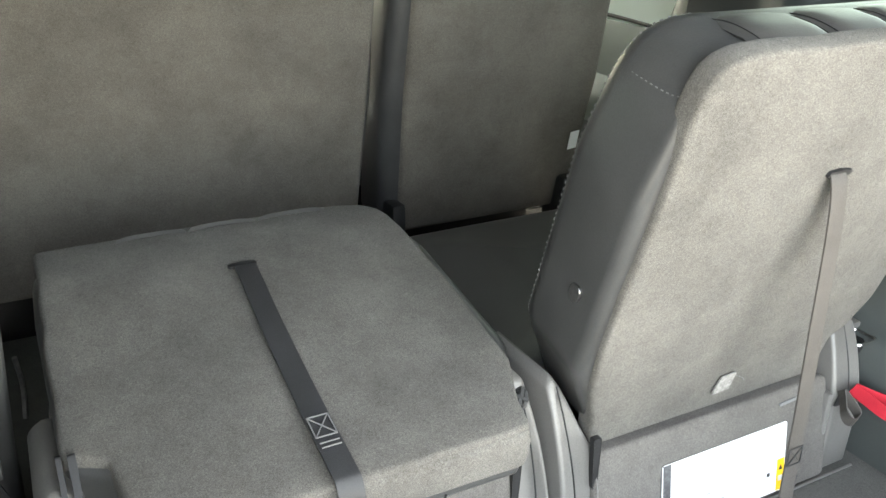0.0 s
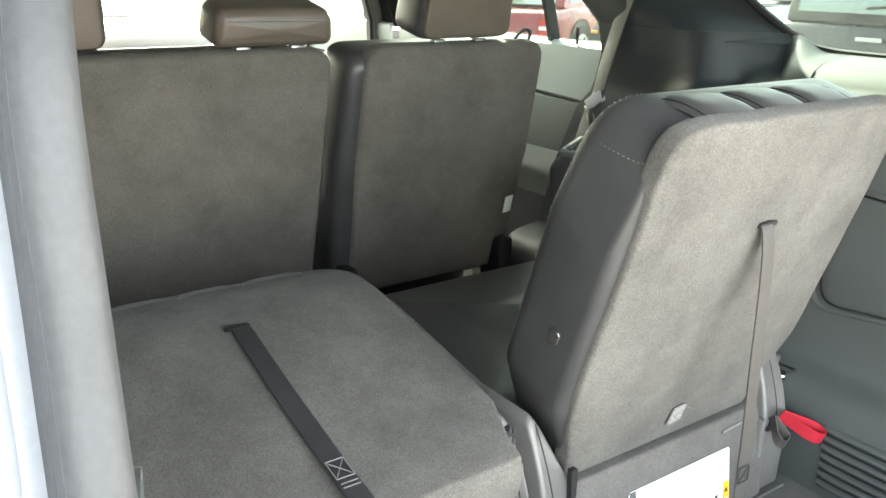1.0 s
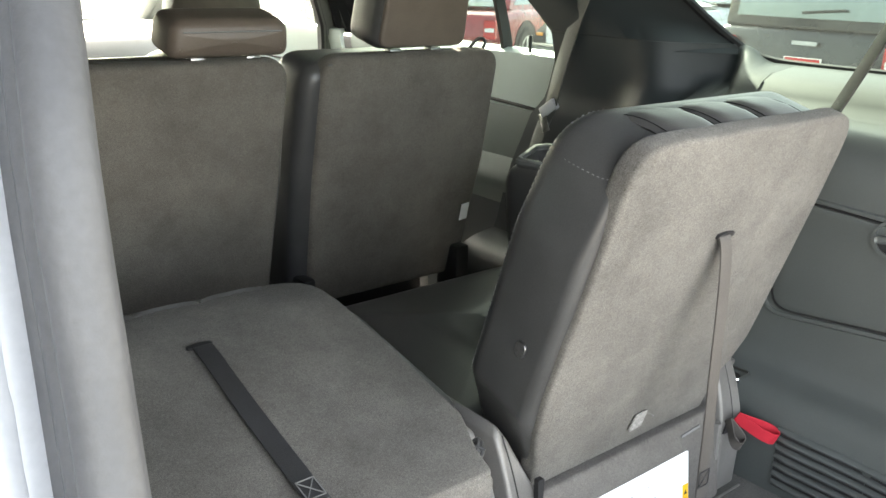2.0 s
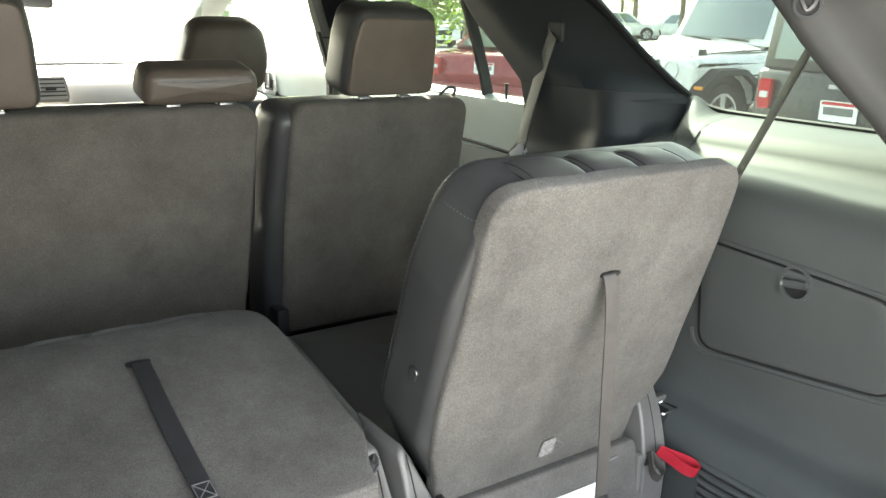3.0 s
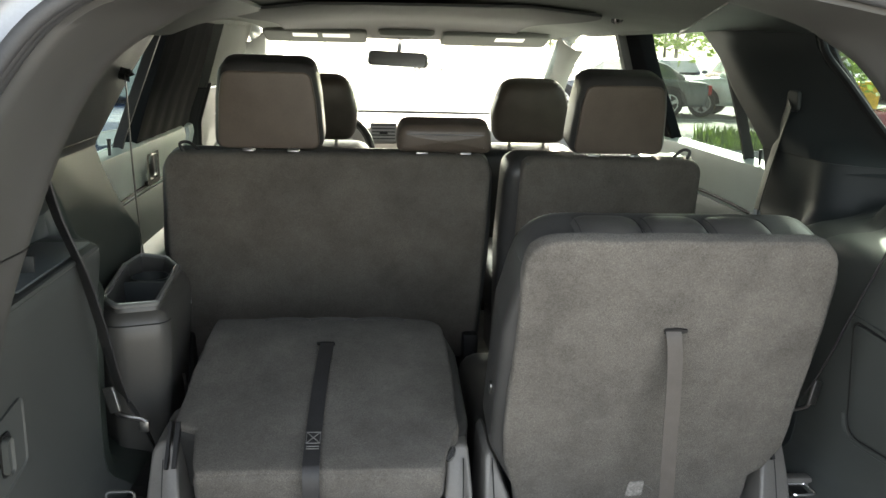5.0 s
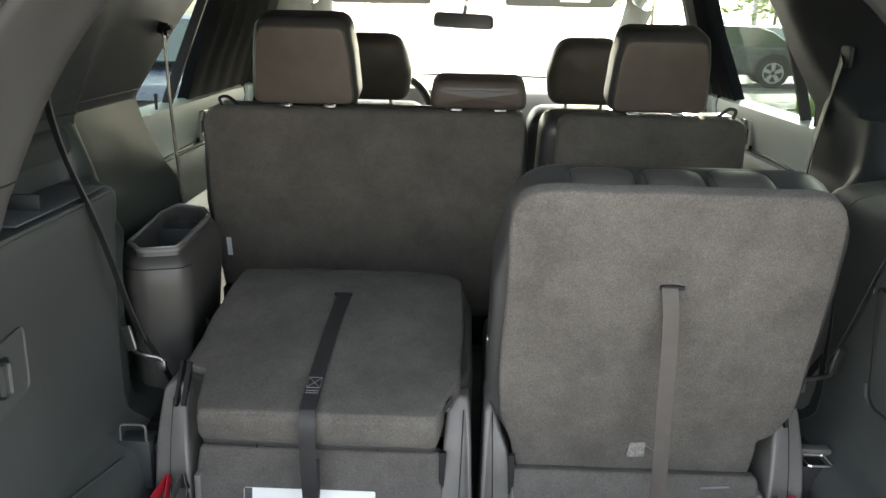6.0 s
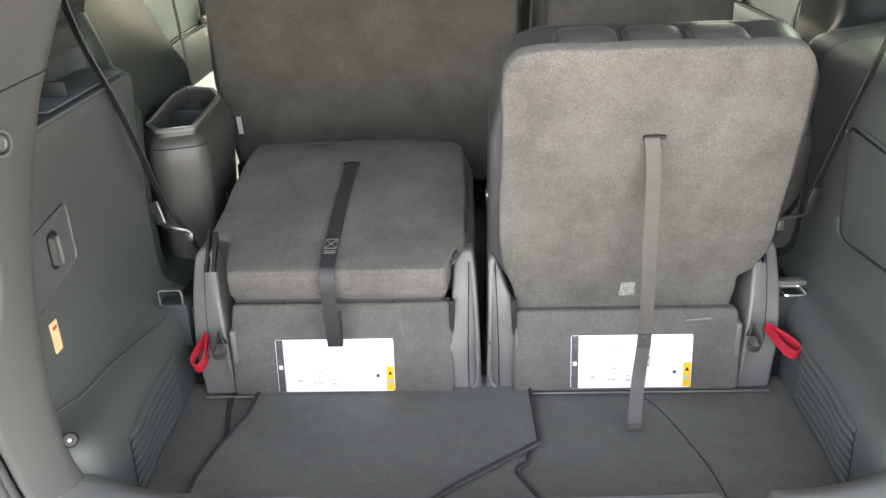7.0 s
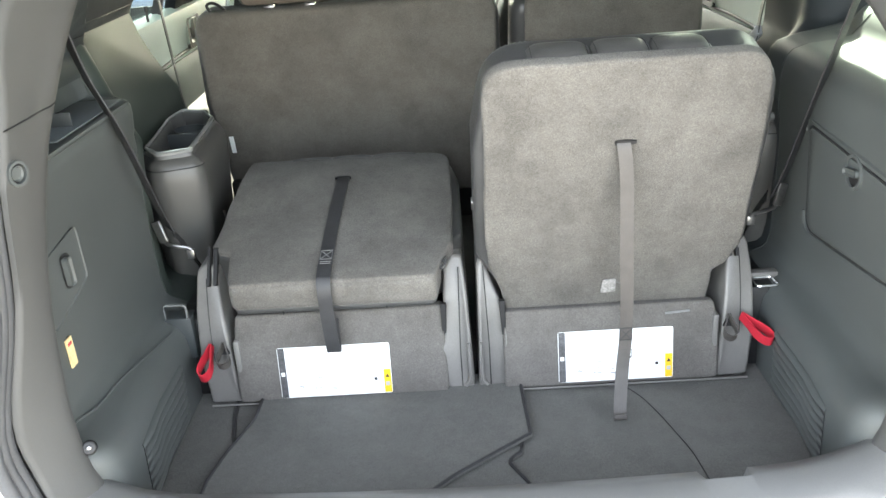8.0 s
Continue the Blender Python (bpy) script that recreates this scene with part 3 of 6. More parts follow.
def side_wall(s, tag):
    """Doors, door windows, side pillars and rail on one side of the cabin, and the outer skin."""
    def X(z):
        return (0.822 if s > 0 else 0.815) - 0.30 * max(0, z - 1.245) - 0.02 * max(0, 1.0 - z)
    for nm, y0, y1 in (("rear_door", 0.66, 1.62), ("front_door", 1.68, 2.95)):
        d = thing(nm, (s * 0.78, (y0 + y1) / 2, 0.5), "pale grey car door trim with dark armrest, closed", "car door", "doors of the cabin")
        rows = []
        for z, dx in ((0.52, 0), (0.75, -0.004), (0.86, -0.012), (0.905, -0.045), (0.925, -0.052), (0.945, -0.045), (0.975, -0.012), (1.06, -0.016), (1.105, -0.004), (1.16, -0.010), (1.215, -0.022), (1.240, -0.018), (1.250, 0.004), (1.250, 0.03)):
            rows.append([(s * (X(z) + dx), y0 + (y1 - y0) * j / 12, z) for j in range(13)])
        part("upper_panel", sheet(rows[8:], 0.012), DOOR_TRIM, d)
        part("trim_strip", tube([(s * (X(1.10) - 0.008), y0 + (y1 - y0) * j / 12, 1.10 + 0.02 * math.sin(j / 12 * math.pi)) for j in range(13)], 0.0050, 6), BLACK, d, "black joint above the armrest")
        part("armrest", sheet(rows[2:9], 0.012), DOOR_LOW, d, "grey-green armrest")
        part("lower_panel", sheet(rows[:3], 0.012), PLASTIC, d, "charcoal lower panel")
        yh = y0 + (0.66 if s > 0 else 0.53)
        fr = rpoly([(yh - 0.065, 1.120), (yh + 0.065, 1.120), (yh + 0.065, 1.215), (yh - 0.065, 1.215)], 0.018)
        inn = [Vector((yh, 1.175)) + (p - Vector((yh, 1.175))) * 0.72 for p in fr]
        m = Matrix(((0, 0, -s, s * (X(1.175) - 0.011)), (1, 0, 0, 0), (0, 1, 0, 0), (0, 0, 0, 1)))
        part("handle_surround", frame_ring(fr, inn, m, 0.010), CHROME, d, "bright chrome surround")
        part("handle_cup", slab(inn, m, 0.003, 0), BLACK, d, "black recess")
        part("door_handle", slab(rpoly([(yh - 0.012, 1.145), (yh + 0.024, 1.145), (yh + 0.024, 1.205), (yh - 0.012, 1.205)], 0.008), m, 0.014, 0.004), STEEL, d, "satin metal pull")
        part("lock_pin", tube([(s * (X(1.245) - 0.012), y0 + 0.17, 1.245), (s * (X(1.245) - 0.012), y0 + 0.17, 1.285)], lambda f: 0.0035 if f < 0.7 else 0.005, 8), BLACK, d, "black lock pin")
    # window frames, one pane each
    def quad(y0b, y1b, y0t, y1t, z0, z1):
        return [(y0b, z0), (y1b, z0), (y1t, z1), (y0t, z1)]
    def pane(nm, q, mat, label):
        rows = []
        for j in range(5):
            f = j / 4
            z = q[0][1] + (q[2][1] - q[0][1]) * f
            ya, yb = q[0][0] + (q[3][0] - q[0][0]) * f, q[1][0] + (q[2][0] - q[1][0]) * f
            rows.append([(s * (X(z) + 0.022 + 0.012 * math.sin(math.pi * f)), ya + (yb - ya) * i / 6, z) for i in range(7)])
        ob = finish(sheet(rows, 0.004), nm, mat)
        ob.visible_shadow = mat is PRIVACY          # clear panes let the daylight in
        return tagged(ob, label, "window", kind="structure")
    pane("window_rear_door_" + tag, quad(0.62, 1.62, 0.86, 1.60, 1.235, 1.60), PRIVACY, "dark privacy-tinted side window of the rear door")
    pane("window_front_door_" + tag, quad(1.70, 3.05, 1.70, 2.45, 1.235, 1.60), CLEAR, "clear side window of the front door")

    def bar(nm, pts, w, mat, label, d=0.03):
        rows = []
        for y, z in spline([(a, b, 0) for a, b in pts], 3) and [(p.x, p.y) for p in spline([(a, b, 0) for a, b in pts], 3)]:
            x = X(z)
            rows.append([(s * (x + 0.02), y - w / 2, z), (s * (x - d * 0.6), y - w / 2 + 0.006, z), (s * (x - d), y - w * 0.25, z), (s * (x - d), y + w * 0.25, z), (s * (x - d * 0.6), y + w / 2 - 0.006, z), (s * (x + 0.02), y + w / 2, z)])
        return tagged(finish(sheet(rows, 0.004), nm, mat, angle=60), label, "pillar trim", kind="structure")
    bar("window_divider_" + tag, [(0.935, 1.235), (0.938, 1.38), (0.965, 1.60)] if s > 0 else [(0.955, 1.235), (1.005, 1.38), (1.075, 1.56)], 0.026, BLACK, "black bar that divides the rear door window", 0.004)
    rows = []
    for z in (0.6, 0.9, 1.1, 1.235, 1.35, 1.45, 1.53, 1.60):
        y0, y1 = (1.47 + 0.45 * max(0, min(0.22, z - 1.25)) if s > 0 else 1.08 + 0.20 * max(0, z - 1.25)), 1.74
        if z < 1.2:
            y0 = 1.50
        row = [(s * (X(z) + 0.02), y0 - 0.01, z)]
        for i in range(15):
            f = i / 14
            row.append((s * (X(z) - 0.004 - (0.012 * (i % 3 == 1) - 0.006 * (i % 3 == 2)) * min(1, max(0, z - 1.235) * 10)), y0 + (y1 - y0) * f, z))
        rows.append(row + [(s * (X(z) + 0.02), y1 + 0.01, z)])
    tagged(finish(sheet(rows[3:], Vector((s * 0.004, 0, 0))), "pillar_b_" + tag, PILLAR_B, angle=25), "black trimmed middle pillar with door frame and seals", "pillar trim", kind="structure")
    tagged(finish(sheet(rows[:3], Vector((s * 0.004, 0, 0))), "pillar_foot_" + tag, PLASTIC_SOFT, angle=25), "dark foot of the middle pillar", "pillar trim", kind="structure")
    wide = 0.0 if s > 0 else 0.60
    def cover(zs):
        return [[(s * (X(z) + 0.02), 1.745, z), (s * (X(z) - 0.035), 1.755, z), (s * (X(z) - 0.038), 1.79 + wide * (1 if z > 1.15 else 0), z), (s * (X(z) + 0.02), 1.84 + wide * (1 if z > 1.15 else 0), z)] for z in zs]
    tagged(finish(sheet(cover((1.365, 1.42, 1.5, 1.59)), Vector((s * 0.004, 0, 0))), "pillar_b_cover_" + tag, HEADLINER, angle=25), "pale grey upper cover of the middle pillar", "pillar trim", kind="structure")
    # the left sheet stands in for the dark front door mirror and handle
    tagged(finish(sheet(cover((0.9, 1.1, 1.2, 1.25, 1.30, 1.36)), Vector((s * 0.004, 0, 0))), "pillar_b_low_panel_" + tag, PLASTIC if s < 0 else HEADLINER, angle=25), "grey lower cover of the middle pillar", "pillar trim", kind="structure")
    bar("belt_guide_" + tag, [(1.77, 0.7), (1.77, 1.10), (1.77, 1.30), (1.77, 1.38)], 0.045, WEB, "dark front seat belt on the middle pillar", 0.045)
    # rail over the doors, and the windscreen pillar
    rail = [(s * (0.70 if s > 0 else 0.69), y, 1.606) for y in (-0.30, -0.06, 0.3, 0.7, 1.1, 1.6, 2.1, 2.45)] + [(s * 0.67, 2.7, 1.46), (s * 0.70, 3.0, 1.30), (s * 0.72, 3.2, 1.19)]
    tagged(finish(tube(spline(rail, 4), 0.030, 10), "roof_rail_" + tag, HEADLINER), "pale trimmed roof rail and windscreen pillar", "pillar trim", kind="structure")
    # windscreen pillar trim
    rows = []
    for x, y, z, w in ((0.650, 2.36, 1.575, 0.05), (0.668, 2.55, 1.515, 0.042), (0.690, 2.78, 1.42, 0.036), (0.715, 3.02, 1.30, 0.038), (0.735, 3.20, 1.20, 0.05)):
        rows.append([(s * (x - 0.03), y + 0.05, z + 0.012), (s * (x - 0.036), y + 0.01, z + 0.004), (s * (x - 0.02), y - w * 0.6, z - w * 0.5), (s * (x + 0.02), y - w, z - w), (s * (x + 0.055), y - w * 0.7, z - w)])
    tagged(finish(sheet(rows, Vector((s * 0.006, 0.006, 0))), "pillar_a_" + tag, HEADLINER, angle=60), "pale trim of the windscreen pillar", "pillar trim", kind="structure")
    # outer skin
    rows = []
    for y in (-0.52, -0.2, 0.3, 0.8, 1.3, 1.8, 2.3, 2.8, 3.3, 3.9):
        rows.append([(s * (x - (0.09 if y > 3.5 else 0) - (0.10 if y < -0.4 else 0)), y, z) for x, z in (((0.88, 0.28), (0.94, 0.45), (0.975, 0.75), (0.97, 1.0), (0.945, 1.16), (0.915, 1.24), (0.900, 1.270)) if s > 0 and y < 0.6 else ((0.88, 0.28), (0.94, 0.45), (0.965, 0.75), (0.95, 1.0), (0.91, 1.16), (0.878, 1.215), (0.862, 1.228)))])
    tagged(finish(sheet(rows, 0.012), "outer_skin_" + tag, SILVER_PAINT), "grey metallic painted outer car side", "car body", kind="structure")
    # unseen corner panel, added to stop sun leaking past the tailgate pillar trim
    rows = [[(s * (0.905 - 0.28 * (z - 1.25) - 0.9 * max(0, -0.40 - y)), y, z) for y in (-0.27, -0.34, -0.42, -0.50)] for z in (1.21, 1.30, 1.42, 1.54, 1.64)]
    tagged(finish(sheet(rows, Vector((s * 0.008, 0, 0))), "rear_corner_sunblock_" + tag, SILVER_PAINT, angle=60), "unseen grey metallic rear corner, added to keep sun out", "car body", kind="structure")
    # quarter window pane and its black edge
    glass = []
    for j in range(9):
        z = 1.290 + j * 0.034 if s < 0 else 1.262 + j * 0.040
        x = 0.706 - 0.28 * (z - 1.303) if s < 0 else 0.894 - 0.28 * (z - 1.30)
        y0, y1 = window_front(z, s) + 0.04, -0.30 + 0.9 * max(0, z - 1.29)
        glass.append([(s * (x + 0.004 * math.sin(i / 6 * math.pi)), y1 + (y0 - y1) * i / 6, z) for i in range(7)])
    ob = finish(sheet(glass, 0.004), "window_quarter_" + tag, PRIVACY)
    tagged(ob, "dark privacy-tinted rear quarter window", "window", kind="structure")
    rows = []
    for z in (1.303, 1.318, 1.335, 1.36, 1.40, 1.44, 1.48, 1.51, 1.53, 1.545, 1.56):
        y = window_front(z, s)
        xr = pillar_x(y, z, s)
        rows.append([(s * (xr + 0.003), y + 0.002, z), (s * (xr + 0.004), y - 0.005, z), (s * (xr + 0.010), y - 0.004, z), (s * (xr + 0.013), y + 0.03, z)])
    if s < 0:
        tagged(finish(sheet(rows, Vector((s * 0.002, 0.004, 0))), "window_gasket_" + tag, BLACK), "black gasket along the quarter window", "seal", kind="structure")
    low = [(-0.701, -0.30, 1.304), (-0.701, -0.22, 1.306)]
    if s > 0:
        low = [(0.883 - 0.28 * (z - 1.30), window_front(z) if y is None else y, z) for y, z in ((-0.32, 1.272), (-0.1, 1.272), (0.1, 1.272), (0.19, 1.2725), (None, 1.275), (None, 1.284), (None, 1.303), (None, 1.343), (None, 1.40), (None, 1.464), (None, 1.515), (0.600, 1.548), (0.575, 1.566), (0.3, 1.574), (0.0, 1.574))]
        rows = []
        for y in (0.05, 0.2, 0.35, 0.5, 0.65, 0.80, 0.95, 1.08):
            k = max(0.0, (y - 0.6) / 0.48)
            xo, zo, xi = 0.834 - 0.075 * k, 1.567 + 0.015 * k, 0.44 + 0.25 * max(0, y - 0.2)
            zi = headliner_z(xi, y) - 0.005
            rows.append([(xo + (xi - xo) * f, y, zo + (zi - zo) * f ** 1.5) for f in (0, 0.15, 0.3, 0.5, 0.7, 0.85, 1)])
        tagged(finish(sheet(rows, Vector((0, 0, 0.008))), "roof_side_trim_right", PLASTIC_SOFT, angle=60), "dark trim between the quarter window and the headliner", "roof trim", kind="structure")
    if s < 0:
        rows = [[(-x, y, z) for x, z in ((0.72, 1.53), (0.69, 1.527), (0.66, 1.531), (0.60, 1.555), (0.54, 1.570), (0.47, 1.585), (0.44, 1.594))] for y in (0.0, 0.15, 0.3, 0.45, 0.6, 0.75, 0.9)]
        tagged(finish(sheet(rows, Vector((0, 0, 0.008))), "roof_side_trim_left", PLASTIC_SOFT, angle=60), "dark trim between the rear pillar and the headliner", "roof trim", kind="structure")
    tagged(finish(tube(spline(low, 5), 0.009 if s > 0 else 0.007, 8), "window_bead_" + tag, BLACK), "black bead under the quarter window", "seal", kind="structure")


side_wall(1, "right")
side_wall(-1, "left")

# windscreen
rows = []
for j in range(7):
    f = j / 6
    rows.append([(x * (1 - 0.10 * f), 3.32 - 0.80 * f - 0.10 * (x / 0.7) ** 2, 1.19 + 0.375 * f) for x in [i * 0.15 - 0.75 for i in range(11)]])
ob = finish(sheet(rows, 0.005), "windscreen", CLEAR)
ob.visible_shadow = False
rows = []
for j in range(25):
    f = j / 24
    wd = (1 - abs(2 * f - 1) ** 10) ** 0.1 if 0 < j < 24 else 0.55
    y = 0.80 + 1.68 * f
    rows.append([(-0.06 + 0.47 * wd * u, y, headliner_z(-0.06 + 0.47 * wd * u, y) - 0.012 - 0.006 * (1 - u * u)) for u in [i / 12 - 1 for i in range(25)]])
tagged(finish(sheet(rows, Vector((0, 0, 0.006))), "roof_shade", SHADE), "dark sliding roof shade set in the headliner", "roof shade", kind="structure")
tagged(finish(tube([(x, 3.27 - 0.09 * (x / 0.7) ** 2, 1.186) for x in [i * 0.1 - 0.7 for i in range(15)]], 0.008, 6), "cowl_seal", BLACK), "black cowl strip under the windscreen", "seal", kind="structure")
tagged(ob, "clear windscreen with a green tinted top band", "windscreen", kind="structure")
tagged(finish(box(-0.85, 0.85, 3.35, 4.3, 0.6, 1.05, 0.05, 3), "bonnet", SILVER_PAINT), "grey metallic painted bonnet", "car body", kind="structure")


# ---- third row: two split seats, the left folded flat ----
TILT3 = math.atan(0.309)
BACK_OUT = [(0.064, -0.046, 0.012), (0.449, -0.044, 0.012), (0.452, 0.034, 0.010), (0.472, 0.050, 0.014), (0.495, 0.100, 0.02), (0.494, 0.33, 0.1), (0.486, 0.486, 0.055),
            (0.034, 0.486, 0.055), (0.028, 0.22, 0.1), (0.032, 0.075, 0.02), (0.056, 0.012, 0.012)]
BODY_OUT = [(0.070, -0.022, 0.02), (0.452, -0.020, 0.02), (0.462, 0.040, 0.02), (0.504, 0.095, 0.03), (0.506, 0.33, 0.1), (0.500, 0.472, 0.10),
            (0.040, 0.472, 0.13), (0.013, 0.33, 0.12), (0.010, 0.10, 0.04)]


def dense(loop, step):
    """The loop with its long sides cut into short ones."""
    out = []
    for a, b in zip(loop, loop[1:] + loop[:1]):
        k = max(1, int((b - a).length / step))
        out += [a.lerp(b, i / k) for i in range(k)]
    return out


def sag(bm, m):
    """Let the upper end of the folded back droop a little."""
    back = m.inverted()
    for v in bm.verts:
        p = back @ v.co
        p.z += 1.1 * max(0.0, p.y - 0.34) ** 2
        v.co = m @ p


def third_row_seat(s, folded):
    seat = thing("fold_down_seat", (s * 0.265, 0.25, FLOOR_Z),
                 "third row seat folded flat, grey carpeted back uppermost" if folded else "upright third row seat, charcoal leather with grey carpeted back",
                 "car seat", "third row seats")
    if folded:
        a = math.atan(0.20)
        m = Matrix(((s, 0, 0, 0), (0, math.cos(a), math.sin(a), -0.010), (0, math.sin(a), -math.cos(a), 0.876), (0, 0, 0, 1)))
    else:
        c, d = math.cos(TILT3), math.sin(TILT3)
        m = Matrix(((s, 0, 0, 0), (0, -d, c, 0.017), (0, c, d, 0.798), (0, 0, 0, 1)))
    # leather body and carpeted back panel
    shape = [(0.070, 0.060, 0.02), (0.452, 0.062, 0.02)] + BODY_OUT[3:] if folded else BODY_OUT
    body = pillow(rpoly(shape, 0.03, 6), m @ Matrix.Translation((0, 0, 0.004)), 0.127, 0.034, 0.0, 0.012, 5, edge0=0.014)
    if folded:
        sag(body, m)
    body_ob = part("backrest", body, LEATHER, seat, "charcoal leather backrest")
    outline = [(0.066, -0.030, 0.012), (0.447, -0.027, 0.012), (0.455, 0.0, 0.01), (0.462, 0.080, 0.006), (0.503, 0.098, 0.012)] + [(0.499, 0.33, 0.1), (0.494, 0.489, 0.014), (0.28, 0.496, 0.3), (0.034, 0.486, 0.075)] + BACK_OUT[8:] if folded else BACK_OUT
    loop = dense(rpoly(outline, 0.02, 5), 0.02)
    wob = [p + Vector((noise.noise((p.x * 40, p.y * 40, s)), noise.noise((p.x * 40, p.y * 40, 7 + s)))) * 0.0010 + Vector((noise.noise((p.x * 14, p.y * 14, 3 + s)), noise.noise((p.x * 14, p.y * 14, 9 + s)))) * 0.0035 for p in loop]
    panel = pillow(wob, m @ Matrix.Translation((0, 0, -0.005)), 0.030, 0.006, 0.004, 0, 3)
    if folded:
        sag(panel, m)
    part("carpet_panel", panel, CARPET, seat, "grey needle-felt carpet with brushed patches")
    if folded:
        lip = pillow(rpoly([(0.064, -0.036), (0.449, -0.033), (0.452, 0.03), (0.054, 0.03)], 0.012), m @ Matrix.Translation((0, 0, -0.003)), 0.060, 0.016, 0.001)
        part("carpet_lip", lip, CARPET, seat, "grey carpet turned over the lower edge")
        part("edge_band", pillow(rpoly([(0.068, -0.031), (0.446, -0.028), (0.449, 0.03), (0.060, 0.03)], 0.012), m @ Matrix.Translation((0, 0, 0.050)), 0.016, 0.006, 0, 0.001), LEATHER, seat, "charcoal vinyl edge band")
        for u in (0.16, 0.355):
            part("band_seam", tube([m @ Vector((u, -0.0315, 0.057)), m @ Vector((u, -0.0315, 0.065))], 0.0012, 5), BLACK, seat)
        rt = random.Random(8)
        knot = [m @ Vector((0.050 + 0.006 * math.cos(i * 1.9) + rt.uniform(-0.002, 0.002), 0.018 + 0.012 * math.sin(i * 1.3), 0.004 + 0.007 * math.sin(i * 2.3))) for i in range(9)]
        part("frayed_tuft", tube(spline(knot, 5), lambda f: 0.0034 - 0.0015 * f, 7), LEATHER, seat, "frayed tuft of carpet at the corner")
    # three upholstered pads that wrap over the top edge
    for u0, u1 in ((0.108, 0.209), (0.2115, 0.3035), (0.306, 0.398)):
        rows = []
        for v, w in ((0.474, 0.010), (0.481, 0.022), (0.482, 0.045), (0.478, 0.075), (0.466, 0.105), (0.445, 0.128), (0.40, 0.148), (0.30, 0.155), (0.10, 0.150), (0.02, 0.14)):
            row = []
            for j in range(13):
                f = j / 12
                k = (1 - abs(2 * f - 1) ** 5) * 0.010 - 0.0068
                n = Vector((0, 1, 0)) if w < 0.10 else Vector((0, 0.5, 0.86)) if v > 0.43 else Vector((0, 0, 1))
                row.append(m @ (Vector((u0 + (u1 - u0) * f, v, w)) + n * k))
            rows.append(row)
        pad = part("pad", sheet(rows, 0.006), LEATHER_TOPLIT, seat)
        for f in (0.06, 0.94):
            st = [m @ (Vector((u0 + (u1 - u0) * f, v, w)) + Vector((0, -0.0012 if v > 0.46 else 0, 0))) for v, w in ((0.481, 0.022), (0.482, 0.045), (0.478, 0.075), (0.466, 0.105), (0.445, 0.128))]
            if not folded:
                part("seam", tube(spline(st, 4), 0.0006, 5), BLACK, pad)
    # stitched seams down the inner bolster, and over the shoulder
    c = [(0.0165, 0.10), (0.0185, 0.22), (0.0215, 0.34), (0.034, 0.420), (0.056, 0.446), (0.080, 0.458), (0.108, 0.462)]
    if not folded:
        rim = inset(ccw(dense(rpoly(BODY_OUT, 0.03, 6), 0.004)), 0.0070)
        line = [Vector((p.x, p.y, 0.1185)) for p in rim if p.x < 0.115 and p.y > 0.08]
        k = 0
        stitches = bmesh.new()
        for p, q in zip(line[::2], line[1::2]):
            tube([m @ p, m @ (p + (q - p) * 0.75)], 0.0008, 4, stitches)
        part("stitching", stitches, THREAD, body_ob, "pale grey thread")
        u0 = min((p for p in rim if p.x < 0.2), key=lambda p: abs(p.y - 0.425)).x - 0.0068
        line = spline([(u0 + 0.008, 0.436, 0.014), (u0 + 0.001, 0.430, 0.034), (u0, 0.426, 0.066), (u0, 0.424, 0.095), (u0 + 0.004, 0.421, 0.114)], 9)
        stitches = bmesh.new()
        for p, q in zip(line[::2], line[1::2]):
            tube([m @ (p + Vector((-0.0006, 0.0006, 0))), m @ (p + (q - p) * 0.8 + Vector((-0.0006, 0.0006, 0)))], 0.0007, 4, stitches)
        part("shoulder_seam", stitches, THREAD, body_ob, "pale stitched shoulder seam")
        bolt = pillow(rpoly([(-0.009, -0.011), (0.009, -0.011), (0.009, 0.011), (-0.009, 0.011)], 0.009), m @ Matrix(((0, 0, -1, 0.012), (0, 1, 0, 0.19), (1, 0, 0, 0.045), (0, 0, 0, 1))), 0.004, 0.0015)
        part("bolster_button", bolt, STEEL, body_ob, "worn pale round bolster button")
    # webbing pull strap
    slot = (0.265, 0.338)
    part("strap_slot", slab(rpoly([(slot[0] - 0.018, slot[1] - 0.003), (slot[0] - 0.004, slot[1] - 0.005), (slot[0] + 0.017, slot[1] - 0.002), (slot[0] + 0.019, slot[1] + 0.003), (slot[0] + 0.002, slot[1] + 0.0055), (slot[0] - 0.016, slot[1] + 0.004)], 0.003), m @ Matrix.Translation((0, 0, -0.012)), 0.004, 0.001), BLACK, seat, "black frayed strap slot")
    X = Vector((1, 0, 0))
    if folded:
        path = [m @ Vector((0.262, 0.342, 0.002)), m @ Vector((0.263, 0.33, -0.012)), m @ Vector((0.268, 0.20, -0.013)), m @ Vector((0.270, 0.08, -0.013)), m @ Vector((0.270, -0.01, -0.013)),
                Vector((s * 0.2695, -0.044, 0.878)), Vector((s * 0.2692, -0.053, 0.850)), Vector((s * 0.2690, -0.050, 0.80)), Vector((s * 0.268, -0.046, 0.755)), Vector((s * 0.2675, -0.042, 0.730)), Vector((s * 0.2675, -0.034, 0.724)), Vector((s * 0.267, -0.030, 0.738)), Vector((s * 0.267, -0.028, 0.79))]
        mat, wdt = WEB, 0.026
    else:
